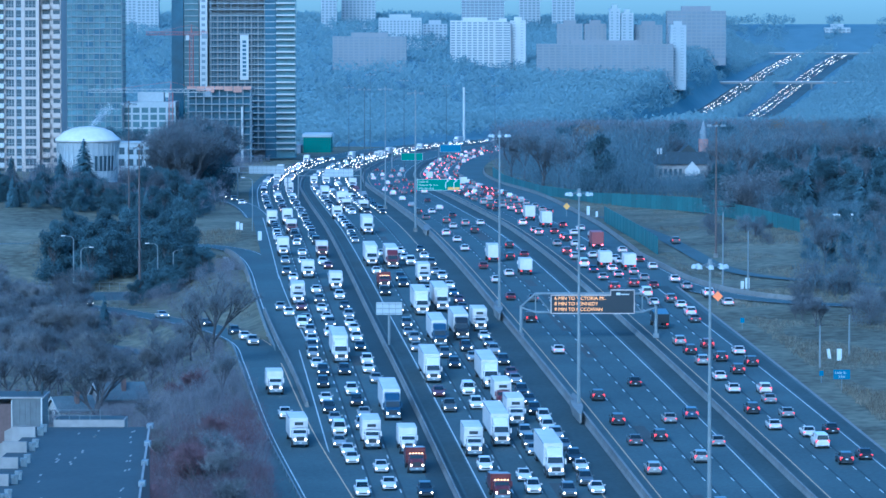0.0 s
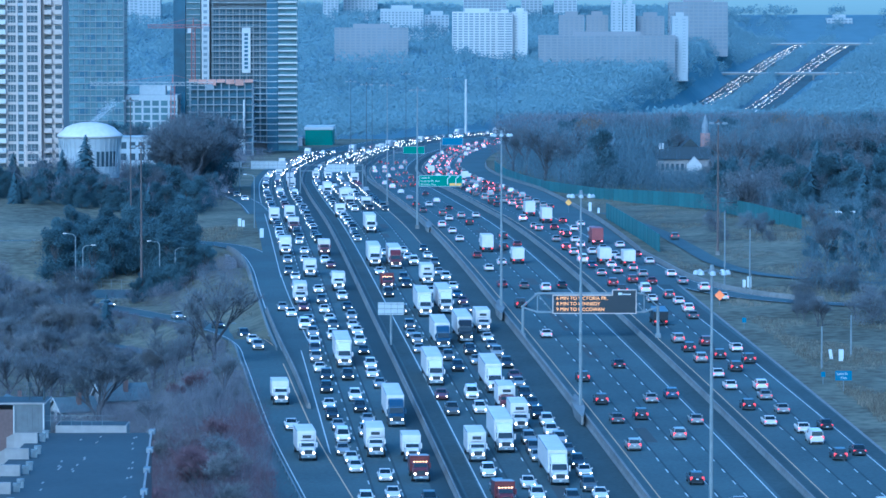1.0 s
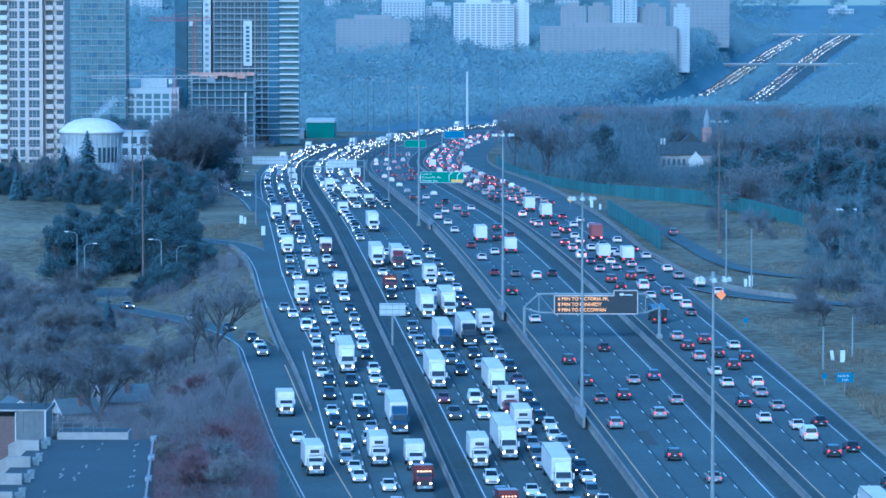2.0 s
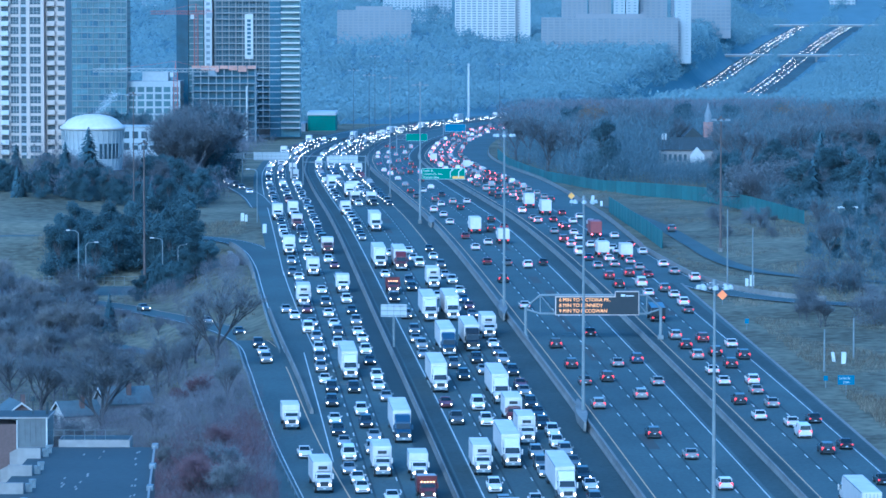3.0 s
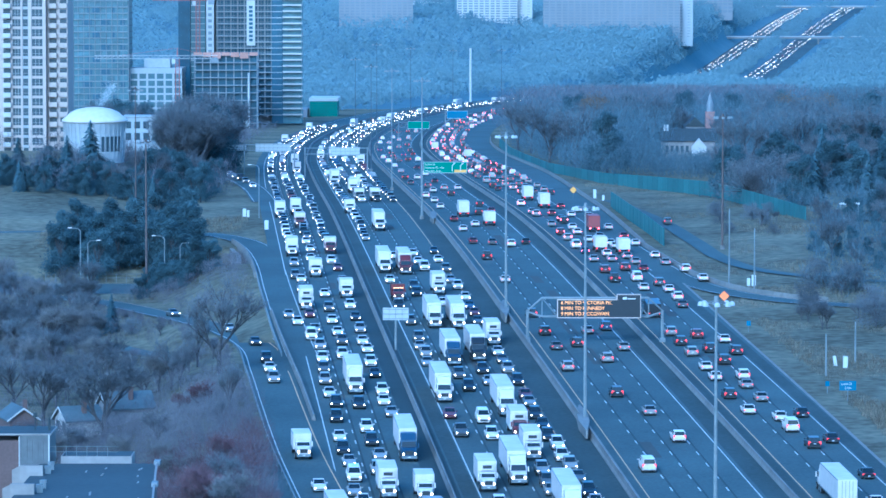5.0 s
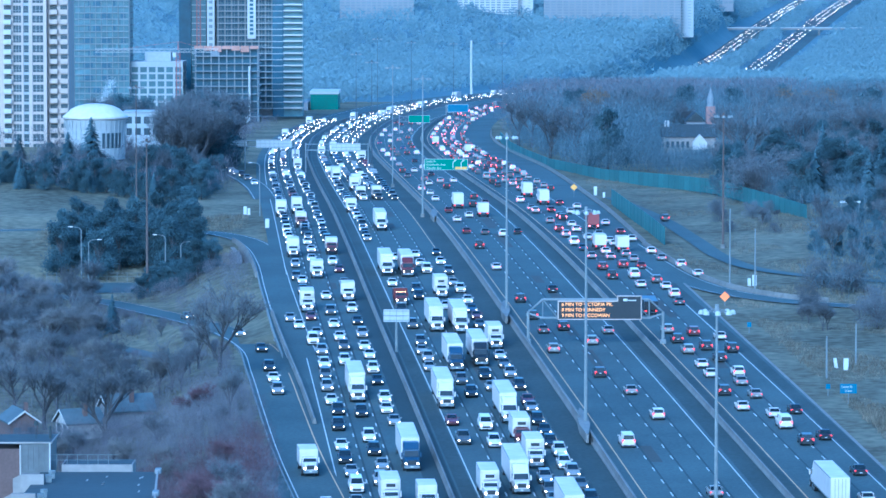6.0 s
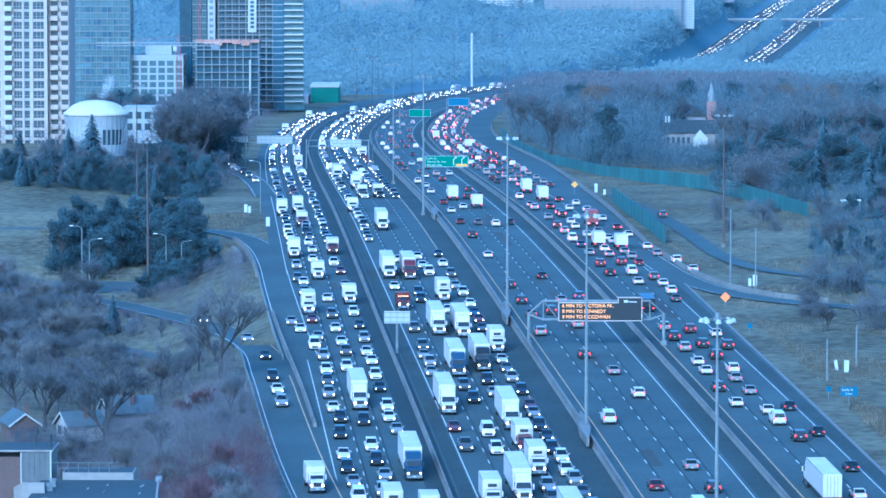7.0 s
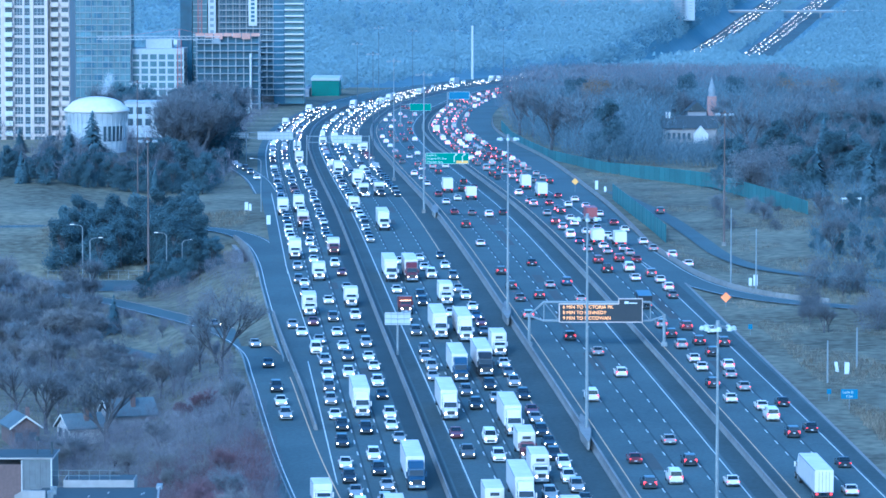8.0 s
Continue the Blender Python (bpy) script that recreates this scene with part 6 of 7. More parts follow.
def flat_roofed_house():
    """The near flat-roofed building with stepped white parapets; only its roof and upper walls rise into view."""
    root = empty("flat_roofed_building", "flat-roofed building with dark roof and white parapet walls", "building", at=(0, 0, 12.0))
    x0, x1, ya, yb = -45.5, -32.8, 352.0, 452.0

    def rx(y):                      # the roof's outer edge runs slightly askew
        return -32.6 + (452 - y) * 0.058
    bm = bmesh.new()
    loft(bm, [[(x0, y, -14), (rx(y), y, -14), (rx(y), y, 0), (x0, y, 0)] for y in (ya, yb)])
    part("wall", bm, BRICK, root)
    bm = bmesh.new()
    loft(bm, [[(x0 - 0.1, y, 0.0), (rx(y) + 0.05, y, 0.0), (rx(y) + 0.05, y, 0.12), (x0 - 0.1, y, 0.12)] for y in (ya, yb + 0.1)])
    part("roof", bm, ROOF_TAR, root)
    for k in range(9):
        y = yb - k * 9.5
        bm = bmesh.new()
        loft(bm, [[(rx(yy) - 0.1, yy, 0.1), (rx(yy) + 0.12, yy, 0.1), (rx(yy) + 0.12, yy, 0.4), (rx(yy) - 0.1, yy, 0.4)] for yy in (y - 9.4, y)])
        part("parapet", bm, PARAPET, root)
        if k % 2 == 0:
            bm = bmesh.new()
            box(bm, rx(y) - 0.2, rx(y) + 0.45, y - 1.6, y + 0.1, 0.1, 0.6)
            part("parapet_block", bm, RAW, root)
    bm = bmesh.new()
    box(bm, x0 + 2.2, rx(yb) - 2.8, yb + 0.4, yb + 5.0, -14, 0.9)
    part("back_wing", bm, PARAPET, root)
    bm = bmesh.new()
    box(bm, x0 + 2.35, rx(yb) - 2.95, yb + 0.6, yb + 4.85, 0.88, 0.93)
    part("back_roof", bm, ROOF_TAR, root, "dark roof membrane")
    for k, x in enumerate(np.arange(x0 + 0.5, x0 + 7.6, 1.15)):
        bm = bmesh.new()
        rod(bm, (x, yb + 0.5, 0.8), (x, yb + 0.5, 2.0), 0.035, 0.035, 4)
        rod(bm, (x, yb + 0.5, 2.0), (x + 1.15, yb + 0.5, 2.0), 0.03, 0.03, 4)
        rod(bm, (x, yb + 0.5, 1.4), (x + 1.15, yb + 0.5, 1.4), 0.03, 0.03, 4)
        part("roof_rail", bm, STEEL, root)
    for k, y in enumerate((441.0, 425.0, 409.5, 394.0, 378.0)):    # white dividing walls between the terraces
        xa = x0 - 1.2 + 0.7 * k
        bm = bmesh.new()
        box(bm, xa, xa + 2.5, y, y + 0.5, -8, 1.25)
        part("terrace_wall", bm, PARAPET, root)
        bm = bmesh.new()
        loft(bm, [[(xa - 0.9, yy, -8), (xa + 0.05, yy, -8), (xa + 0.05, yy, zz), (xa - 0.9, yy, zz - 0.5)] for yy, zz in ((y + 0.6, 1.2), (y + 9.0, 0.0))])
        part("terrace_side_wall", bm, PARAPET, root)
        bm = bmesh.new()
        box(bm, xa, xa + 2.5, y + 0.55, y + 9.0, -0.5, 0.16)
        part("terrace_floor", bm, ROOF_TAR, root)
        for d in (1.6, 5.2):
            bm = bmesh.new()
            box(bm, xa + 2.6, xa + 3.2, y + d, y + d + 0.6, 0.1, 0.75)
            rod(bm, (xa + 2.9, y + d + 0.3, 0.7), (xa + 2.9, y + d + 0.3, 1.0), 0.42, 0.42, 6)
            part("roof_vent", bm, STEEL, root)
    rg = random.Random(3)
    for k in range(34):             # pale ballast patches on the roof
        y = rg.uniform(ya + 20, yb - 4)
        x = rg.choice((x0 + 5.8, x0 + 7.6, rx(y) - 1.7)) + rg.uniform(-0.25, 0.25)
        bm = bmesh.new()
        box(bm, x - 0.09, x + 0.09, y - 0.7, y + 0.7, 0.11, 0.16)
        part("roof_paver", bm, PARAPET, root)
    # the brick stair tower
    tower = empty("brick_stair_tower", "brown brick stair tower with a ribbed metal top", "building", at=(-48.0, 452.0, 0))
    bm = bmesh.new()
    box(bm, -3.4, 3.4, 0, 7, -6, 14.7)
    part("wall", bm, BRICK, tower)
    bm = bmesh.new()
    box(bm, 0.2, 3.5, -0.12, 7.1, 11.6, 15.3)
    clad = part("metal_top", bm, CLADDING, tower, "grey ribbed metal cladding")
    for i in range(6):
        bm = bmesh.new()
        box(bm, 0.3 + i * 0.6, 0.42 + i * 0.6, -0.2, -0.1, 11.6, 15.2)
        part("cladding_rib", bm, CLADDING, clad)
    bm = bmesh.new()
    rod(bm, (0.15, -0.25, -6), (0.15, -0.25, 15.2), 0.08, 0.08, 6)
    rod(bm, (3.45, -0.25, 6), (3.45, -0.25, 15.4), 0.1, 0.1, 6)
    part("rain_pipe", bm, WHITE_WALL, tower)
    bm = bmesh.new()
    box(bm, -3.5, 3.6, -0.2, 7.2, 15.3, 15.5)
    rod(bm, (1.6, 3, 15.4), (1.6, 3, 17.2), 0.06, 0.06, 6)
    rod(bm, (1.6, 3, 17.0), (1.6, 3, 17.5), 0.3, 0.2, 6)
    rod(bm, (3.2, 3, 15.4), (3.2, 3, 16.9), 0.15, 0.15, 6)
    part("roof_deck", bm, ROOF_TAR, tower)
    bm = bmesh.new()
    box(bm, -3.55, 3.65, -0.3, -0.2, 15.32, 15.52)
    box(bm, 3.6, 3.7, -0.2, 7.2, 15.32, 15.52)
    part("roof_edge", bm, PARAPET, tower)


flat_roofed_house()


def church():
    x, y = 95.4, 1497.0
    z = ground_z(x, y) + 4
    root = empty("church", "red brick church with a slim pointed steeple among trees", "church", at=(x, y, z))
    bm = bmesh.new()
    box(bm, -1.7, 1.7, -1.7, 1.7, -8, 11.5)
    part("tower", bm, mat("pale_red_brick", (0.26, 0.155, 0.13), 0.9), root)
    bm = bmesh.new()
    rod(bm, (0, 0, 11.5), (0, 0, 13.5), 1.3, 1.2, 8)
    rod(bm, (0, 0, 13.4), (0, 0, 18.5), 1.45, 0.05, 8)
    part("steeple", bm, RAW, root)
    bm = bmesh.new()
    box(bm, -9, -2.2, -3, 10, -8, 6)
    part("nave", bm, TAN, root)
    bm = bmesh.new()
    loft(bm, [[(-9.5, yy, 6), (-1.8, yy, 6), (-5.6, yy, 9.5)] for yy in (-3.4, 10.4)])
    part("roof", bm, ROOF_TAR, root)


church()


def cottage(x, y, w, d, h, turn, wall, roof, label):
    """A gabled house with eaves, a chimney and windows in its front."""
    root = empty("house", label, "house", "houses among the trees", at=pose(x, y, ground_z(x, y), 0, 0, turn))
    bm = bmesh.new()
    loft(bm, [[(-w / 2, yy, -2), (w / 2, yy, -2), (w / 2, yy, h), (0, yy, h + w * 0.36), (-w / 2, yy, h)] for yy in (0, d)])
    part("wall", bm, wall, root)
    for s in (-1, 1):
        bm = bmesh.new()
        loft(bm, [[(s * (w / 2 + 0.45), yy, h - 0.25), (0, yy, h + w * 0.36 + 0.06), (0, yy, h + w * 0.36 + 0.3), (s * (w / 2 + 0.45), yy, h - 0.02)] for yy in (-0.45, d + 0.45)])
        part("roof_slope", bm, roof, root)
        bm = bmesh.new()
        loft(bm, [[(s * (w / 2 + 0.46), yy, h - 0.3), (0, yy, h + w * 0.36 + 0.02), (0, yy, h + w * 0.36 + 0.32), (s * (w / 2 + 0.46), yy, h)] for yy in (-0.55, -0.46)])
        part("barge_board", bm, WHITE_WALL, root)
    bm = bmesh.new()
    box(bm, w * 0.2, w * 0.2 + 0.6, d * 0.5, d * 0.5 + 0.7, h, h + w * 0.36 + 1.1)
    part("chimney", bm, BRICK, root)
    for i in (-1, 1):
        bm = bmesh.new()
        box(bm, i * w * 0.25 - 0.6, i * w * 0.25 + 0.6, -0.05, 0.1, 1.0, 2.4)
        part("window", bm, PANE, root)


def long_hall():
    """A long low hall with a black pitched roof and a white gabled porch."""
    x, y = 76.5, 1302.0
    z = ground_z(x, y)
    root = empty("long_hall", "long pale hall with black roof and white gabled porch", "building", at=(x, y, z))
    e = 12.4 - z
    bm = bmesh.new()
    box(bm, -8.5, 8.0, 0, 14, -1, e)
    part("wall", bm, PARAPET, root)
    bm = bmesh.new()
    loft(bm, [[(xx, -0.7, e), (xx, 14.7, e), (xx, 7, e + 3.8)] for xx in (-9.1, 8.6)])
    part("roof", bm, ROOF_TAR, root)
    bm = bmesh.new()
    loft(bm, [[(0.6, yy, -1), (5.2, yy, -1), (5.2, yy, e - 1.6), (2.9, yy, e + 1.0), (0.6, yy, e - 1.6)] for yy in (-3.5, 0)])
    part("porch", bm, WHITE_WALL, root, "white gabled porch")
    for i in range(5):
        bm = bmesh.new()
        box(bm, -7.6 + i * 1.6, -6.7 + i * 1.6, -0.06, 0.1, e - 3.4, e - 1.4)
        part("window", bm, PANE, root)
    for xx in (-8.0, -7.0):
        bm = bmesh.new()
        box(bm, xx, xx + 0.6, 5.5, 6.5, e + 2.6, e + 5.0)
        part("chimney", bm, WHITE_WALL, root)


long_hall()
SHINGLE = mat("grey_roof_shingles", (0.085, 0.098, 0.105), 0.9, vary=0.2, grain=2.0, coarse=0.3)
for hx, hy, hw2, hd, hh, turn, wall, roof, words in (
        (86.5, 1290, 6, 9, 4, 0, PARAPET, ROOF_TAR, "small white house with a dark pitched roof among bare trees"),
        (-61.0, 638, 5.0, 6.0, 2.6, -62, WHITE_WALL, SHINGLE, "white house with a grey shingle roof among bare trees"),
        (-55.2, 648, 6.0, 7.5, 2.9, -70, TAN, SHINGLE, "tan house with a wide grey roof behind a bare tree"),
        (-66.5, 634, 4.4, 8, 3.2, 18, BRICK, SHINGLE, "brown brick house with white barge boards on its gable")):
    cottage(hx, hy, hw2, hd, hh, turn, wall, roof, words)


def far_bridge(y, z, x0, x1, label):
    """An overpass that spans the highway on the far slope."""
    root = empty("overpass", label, "bridge", at=(0, y, z))
    bm = bmesh.new()
    box(bm, x0, x1, 0, 9, -1.6, 0)
    part("deck", bm, CONCRETE, root)
    bm = bmesh.new()
    box(bm, x0, x1, -0.2, 0.2, 0.01, 1.0)
    part("parapet", bm, PALE, root)
    for x in np.linspace(x0 + 8, x1 - 8, 6):
        bm = bmesh.new()
        box(bm, x - 0.7, x + 0.7, 1, 8, min(ground_z(x, y), road_z(y)) - z - 1, -1.6)
        part("pier", bm, CONCRETE, root)


far_bridge(4020, 0.8, 255, 520, "pale concrete overpass across the far slope of the highway")
far_bridge(4600, 25.5, 330, 620, "pale concrete overpass at the top of the far slope")


def steam_plume():
    """Thin steam over the hall: a drift of small pale flecks that leans and rises as one."""
    rg = random.Random(31)
    verts, faces = [], []
    for _ in range(1500):
        k = rg.random() ** 1.3
        c = Vector((-1.0 + 5.5 * k + rg.gauss(0, 0.35 + 0.7 * k), rg.gauss(0, 0.8), 0.3 + 5.5 * k ** 1.2 + rg.gauss(0, 0.3 + 0.5 * k)))
        s = 0.07 + 0.12 * k
        i = len(verts)
        verts += [c + Vector((rg.uniform(-1, 1), rg.uniform(-1, 1), rg.uniform(-1, 1))) * s for _ in range(3)]
        faces.append((i, i + 1, i + 2))
    me = bpy.data.meshes.new("steam_plume")
    me.from_pydata(verts, [], faces)
    me.materials.append(mat("pale_steam", (0.55, 0.55, 0.55), 1.0, vary=0.05))
    return tagged(new("steam_plume", me), "thin pale steam that leans over the hall roof", "steam", kind="stuff")


STEAM = steam_plume()


# ---- traffic ----
CARS = (("sedan", 16), ("suv", 28), ("hatch", 30), ("van", 9), ("pickup", 14))
JAM = CARS + (("box", 4), ("short", 3), ("semi", 2))
KIND_OF = {"s": "sedan", "u": "suv", "h": "hatch", "v": "van", "p": "pickup", "S": "semi", "B": "box", "T": "short", "D": "dump", "R": "redbox"}
COLOUR_OF = {"w": "white", "i": "silver", "g": "grey", "k": "black", "r": "red", "b": "blue", "o": "orange", "n": "green"}


def place(facing, *cars):
    """Vehicles of a lane: offset from the median, station at 4 s, speeds before and after it, kind and colour."""
    for u, y, va, vb, code in cars:
        f = facing
        if facing == "e" and u > 22 and y > 840 and (code[1] == "r" or int(y) % 2 == 0):
            f = "b"
        c = COLOUR_OF[code[1]]
        if f == "b" and code[0] in "su" and int(y) % 2:
            c = "silver"
        drive(KIND_OF[code[0]], c, f, lane(u), y, (va, vb))


place("w", (-35.6, 496, 5.2, 5.0, "uw"), (-35.6, 525, 5.2, 4.9, "sw"), (-35.8, 533, 5.2, 4.9, "sw"), (-36.6, 541, 5.2, 4.8, "si"), (-36.1, 553, 5.2, 4.8, "vw"), (-36.2, 566, 5.2, 4.8, "si"), (-36.6, 577, 5.2, 4.7, "uk"), (-36.6, 589, 5.2, 4.7, "sw"), (-36.3, 608, 5.2, 4.7, "uk"), (-35.7, 624, 5.2, 4.8, "uk"), (-36.3, 635, 5.1, 4.8, "sw"), (-36.4, 650, 4.8, 4.8, "ui"), (-36.1, 664, 4.1, 4.8, "ug"), (-35.8, 677, 3.3, 4.7, "uw"), (-35.6, 694, 2.8, 4.4, "ui"), (-36.6, 708, 2.3, 4.3, "vw"), (-35.6, 718, 2.3, 3.5, "si"), (-35.8, 741, 2.1, 2.8, "sr"))
place("w", (-36.0, 756, 2.0, 2.4, "Bw"), (-36.0, 784, 1.9, 2.2, "ug"), (-35.6, 805, 2.2, 2.8, "sw"), (-36.6, 813, 3.6, 3.4, "ug"), (-36.2, 841, 4.3, 3.9, "ui"), (-36.1, 868, 4.6, 4.0, "Bw"), (-36.6, 993, 4.2, 4.8, "Bw"))
place("w", (-31.9, 502, 5.1, 4.8, "sw"), (-32.1, 517, 5.2, 4.9, "sw"), (-32.2, 542, 5.2, 4.9, "Bw"), (-32.6, 559, 5.2, 5.0, "ui"), (-31.7, 572, 5.2, 5.0, "si"), (-32.2, 585, 5.3, 5.1, "uk"), (-32.3, 598, 5.4, 5.2, "uw"), (-32.3, 623, 5.6, 5.4, "uk"), (-32.1, 647, 5.7, 5.5, "Sw"), (-32.3, 683, 5.0, 5.4, "uw"), (-31.6, 702, 4.2, 5.1, "ug"), (-31.8, 715, 3.8, 4.9, "sw"), (-32.1, 733, 3.4, 4.6, "sw"), (-32.0, 752, 2.8, 4.1, "ug"), (-31.9, 777, 2.0, 3.4, "sw"), (-32.4, 818, 1.1, 2.9, "Tw"), (-32.5, 853, 1.6, 3.0, "sw"), (-32.0, 876, 2.2, 3.2, "sw"))
place("w", (-32.6, 953, 4.3, 4.7, "Tr"), (-32.6, 1005, 4.2, 4.8, "Bw"))
place("w", (-27.6, 497, 4.8, 4.3, "uk"), (-27.5, 520, 4.8, 4.3, "Dr"), (-27.5, 538, 4.8, 4.3, "Tw"), (-27.7, 578, 4.9, 4.5, "Sb"), (-27.8, 614, 5.2, 5.2, "si"), (-28.3, 627, 5.3, 5.4, "sw"), (-28.0, 638, 5.4, 5.5, "uw"), (-28.1, 659, 5.4, 5.5, "sk"), (-28.1, 673, 5.3, 5.5, "uw"), (-27.8, 691, 4.8, 5.3, "sw"), (-28.1, 702, 4.3, 5.1, "sw"), (-27.7, 719, 3.6, 4.9, "ui"), (-27.7, 738, 3.4, 4.7, "sk"), (-27.9, 757, 3.6, 4.6, "uw"), (-27.8, 778, 3.8, 4.5, "Tw"), (-27.6, 804, 3.9, 4.5, "si"), (-27.6, 831, 3.6, 4.3, "sr"), (-28.4, 846, 2.3, 3.5, "uw"))
place("w", (-27.8, 873, 1.9, 3.3, "Tr"))
place("w", (-38.3, 730, 2.2, 3.8, "sw"), (-39.6, 741, 2.2, 3.8, "si"))
place("w", (-18.2, 502, 3.3, 3.2, "Dr"), (-18.2, 513, 2.9, 3.2, "ug"), (-18.3, 528, 2.7, 3.2, "uw"), (-18.7, 546, 2.4, 3.2, "Bw"), (-18.8, 592, 2.0, 3.1, "pg"), (-19.2, 610, 1.9, 3.1, "sr"), (-18.9, 635, 1.9, 3.1, "Sw"), (-18.8, 671, 2.1, 3.3, "si"), (-18.3, 683, 2.6, 3.5, "ui"), (-18.7, 693, 2.6, 3.5, "si"), (-18.2, 705, 3.2, 3.7, "ug"), (-18.2, 730, 3.5, 3.7, "ug"), (-18.9, 758, 5.5, 5.9, "pk"), (-18.3, 774, 5.8, 6.3, "Dr"), (-18.2, 807, 6.0, 6.4, "sw"), (-18.2, 836, 6.0, 6.5, "Sw"), (-19.2, 1012, 10.4, 6.6, "Tw"), (-18.2, 1187, 9.4, 6.2, "Sw"))
place("w", (-13.7, 505, 3.5, 3.2, "uw"), (-13.9, 516, 3.5, 3.2, "sw"), (-14.2, 556, 3.5, 3.2, "Sw"), (-14.6, 589, 3.5, 3.2, "uw"), (-14.6, 606, 3.4, 3.3, "vw"), (-14.2, 641, 3.5, 3.7, "uk"), (-14.7, 656, 3.4, 3.9, "ug"), (-14.4, 680, 3.5, 4.0, "Sb"), (-14.1, 733, 3.6, 3.6, "Sw"), (-14.4, 780, 4.7, 4.9, "uk"), (-14.2, 793, 5.1, 5.4, "uk"), (-14.2, 832, 5.3, 5.6, "Sr"), (-14.7, 861, 5.5, 5.8, "sw"), (-14.5, 948, 6.4, 4.6, "Sw"), (-14.7, 1075, 10.4, 6.6, "Tk"), (-14.7, 1127, 10.3, 6.6, "Bw"), (-13.7, 1143, 9.1, 6.1, "Bw"))
place("w", (-9.5, 503, 3.2, 2.9, "ug"), (-9.6, 527, 3.3, 3.0, "Sw"), (-10.5, 540, 3.5, 3.1, "si"), (-10.4, 547, 3.5, 3.1, "ug"), (-10.2, 557, 3.4, 3.1, "ui"), (-10.3, 573, 3.5, 3.1, "Bw"), (-10.5, 593, 3.5, 3.2, "Br"), (-10.5, 620, 3.7, 3.3, "Sw"), (-10.5, 648, 4.3, 3.6, "si"), (-10.5, 662, 4.4, 3.7, "uk"), (-9.9, 686, 4.7, 3.9, "Sk"), (-10.0, 733, 5.5, 4.7, "Sw"), (-10.3, 763, 5.6, 5.0, "sw"), (-9.9, 787, 5.6, 5.6, "Bw"), (-10.0, 833, 5.6, 5.9, "vw"), (-10.5, 848, 5.5, 5.8, "sw"), (-10.5, 868, 5.6, 5.9, "sw"), (-10.5, 1075, 7.4, 5.2, "Tg"))
place("w", (-5.6, 510, 2.2, 2.3, "sw"), (-6.3, 517, 2.3, 2.3, "ug"), (-5.6, 530, 2.2, 2.3, "sw"), (-5.7, 538, 2.2, 2.3, "uk"), (-5.9, 550, 2.2, 2.3, "sg"), (-6.0, 560, 2.2, 2.3, "ui"), (-6.4, 568, 2.3, 2.4, "uw"), (-6.0, 579, 2.2, 2.3, "uw"), (-6.6, 587, 2.3, 2.4, "uk"), (-6.3, 599, 2.3, 2.4, "sk"), (-6.5, 609, 2.4, 2.4, "uk"), (-6.2, 623, 2.7, 2.6, "si"), (-6.1, 631, 2.9, 2.7, "sr"), (-6.0, 647, 3.0, 2.7, "uk"), (-6.3, 662, 3.1, 2.8, "ui"), (-6.2, 674, 3.1, 2.8, "sg"), (-6.1, 685, 3.1, 2.9, "sw"), (-5.7, 702, 3.2, 2.9, "Bw"))
place("w", (-6.2, 731, 4.4, 3.8, "sg"), (-5.8, 745, 4.7, 4.1, "sr"), (-5.9, 757, 5.3, 4.6, "sb"), (-5.6, 773, 5.5, 5.0, "sw"), (-5.7, 794, 5.6, 5.8, "uw"), (-6.3, 807, 5.6, 5.9, "si"), (-5.8, 830, 5.6, 5.9, "ug"), (-6.1, 852, 5.6, 5.9, "sw"), (-5.8, 874, 5.6, 5.9, "sk"))
place("e", (4.1, 450, 25.0, 26.0, "uk"), (4.5, 471, 25.0, 26.0, "sr"), (4.5, 531, 25.0, 26.0, "vw"), (3.6, 636, 25.0, 26.0, "ui"), (4.4, 664, 25.0, 26.0, "sg"), (4.3, 685, 25.0, 26.0, "uk"), (4.4, 713, 25.0, 26.0, "uk"), (4.5, 776, 25.0, 26.0, "sw"), (4.5, 828, 25.0, 26.0, "pk"), (4.3, 870, 25.0, 26.0, "sr"), (4.5, 909, 25.0, 26.0, "sw"), (4.5, 945, 25.0, 26.0, "sr"), (4.2, 1000, 25.0, 26.0, "sw"), (4.5, 1033, 25.0, 26.0, "sw"), (3.5, 1059, 25.0, 26.0, "uw"), (3.5, 1149, 25.0, 26.0, "sg"), (3.5, 1189, 25.0, 26.0, "uk"), (4.5, 1249, 25.0, 26.0, "si"))
place("e", (4.5, 1311, 25.0, 26.0, "sw"))
place("e", (8.1, 454, 25.0, 26.0, "vw"), (8.2, 605, 25.0, 26.0, "uk"), (8.3, 668, 25.0, 26.0, "uk"), (8.3, 867, 25.0, 26.0, "sg"), (8.3, 925, 25.0, 26.0, "sw"), (8.0, 967, 25.0, 26.0, "Bw"), (7.3, 1095, 25.0, 26.0, "sw"), (7.3, 1125, 25.0, 26.0, "ug"), (7.3, 1193, 25.0, 26.0, "sw"), (8.3, 1416, 25.0, 26.0, "sg"))
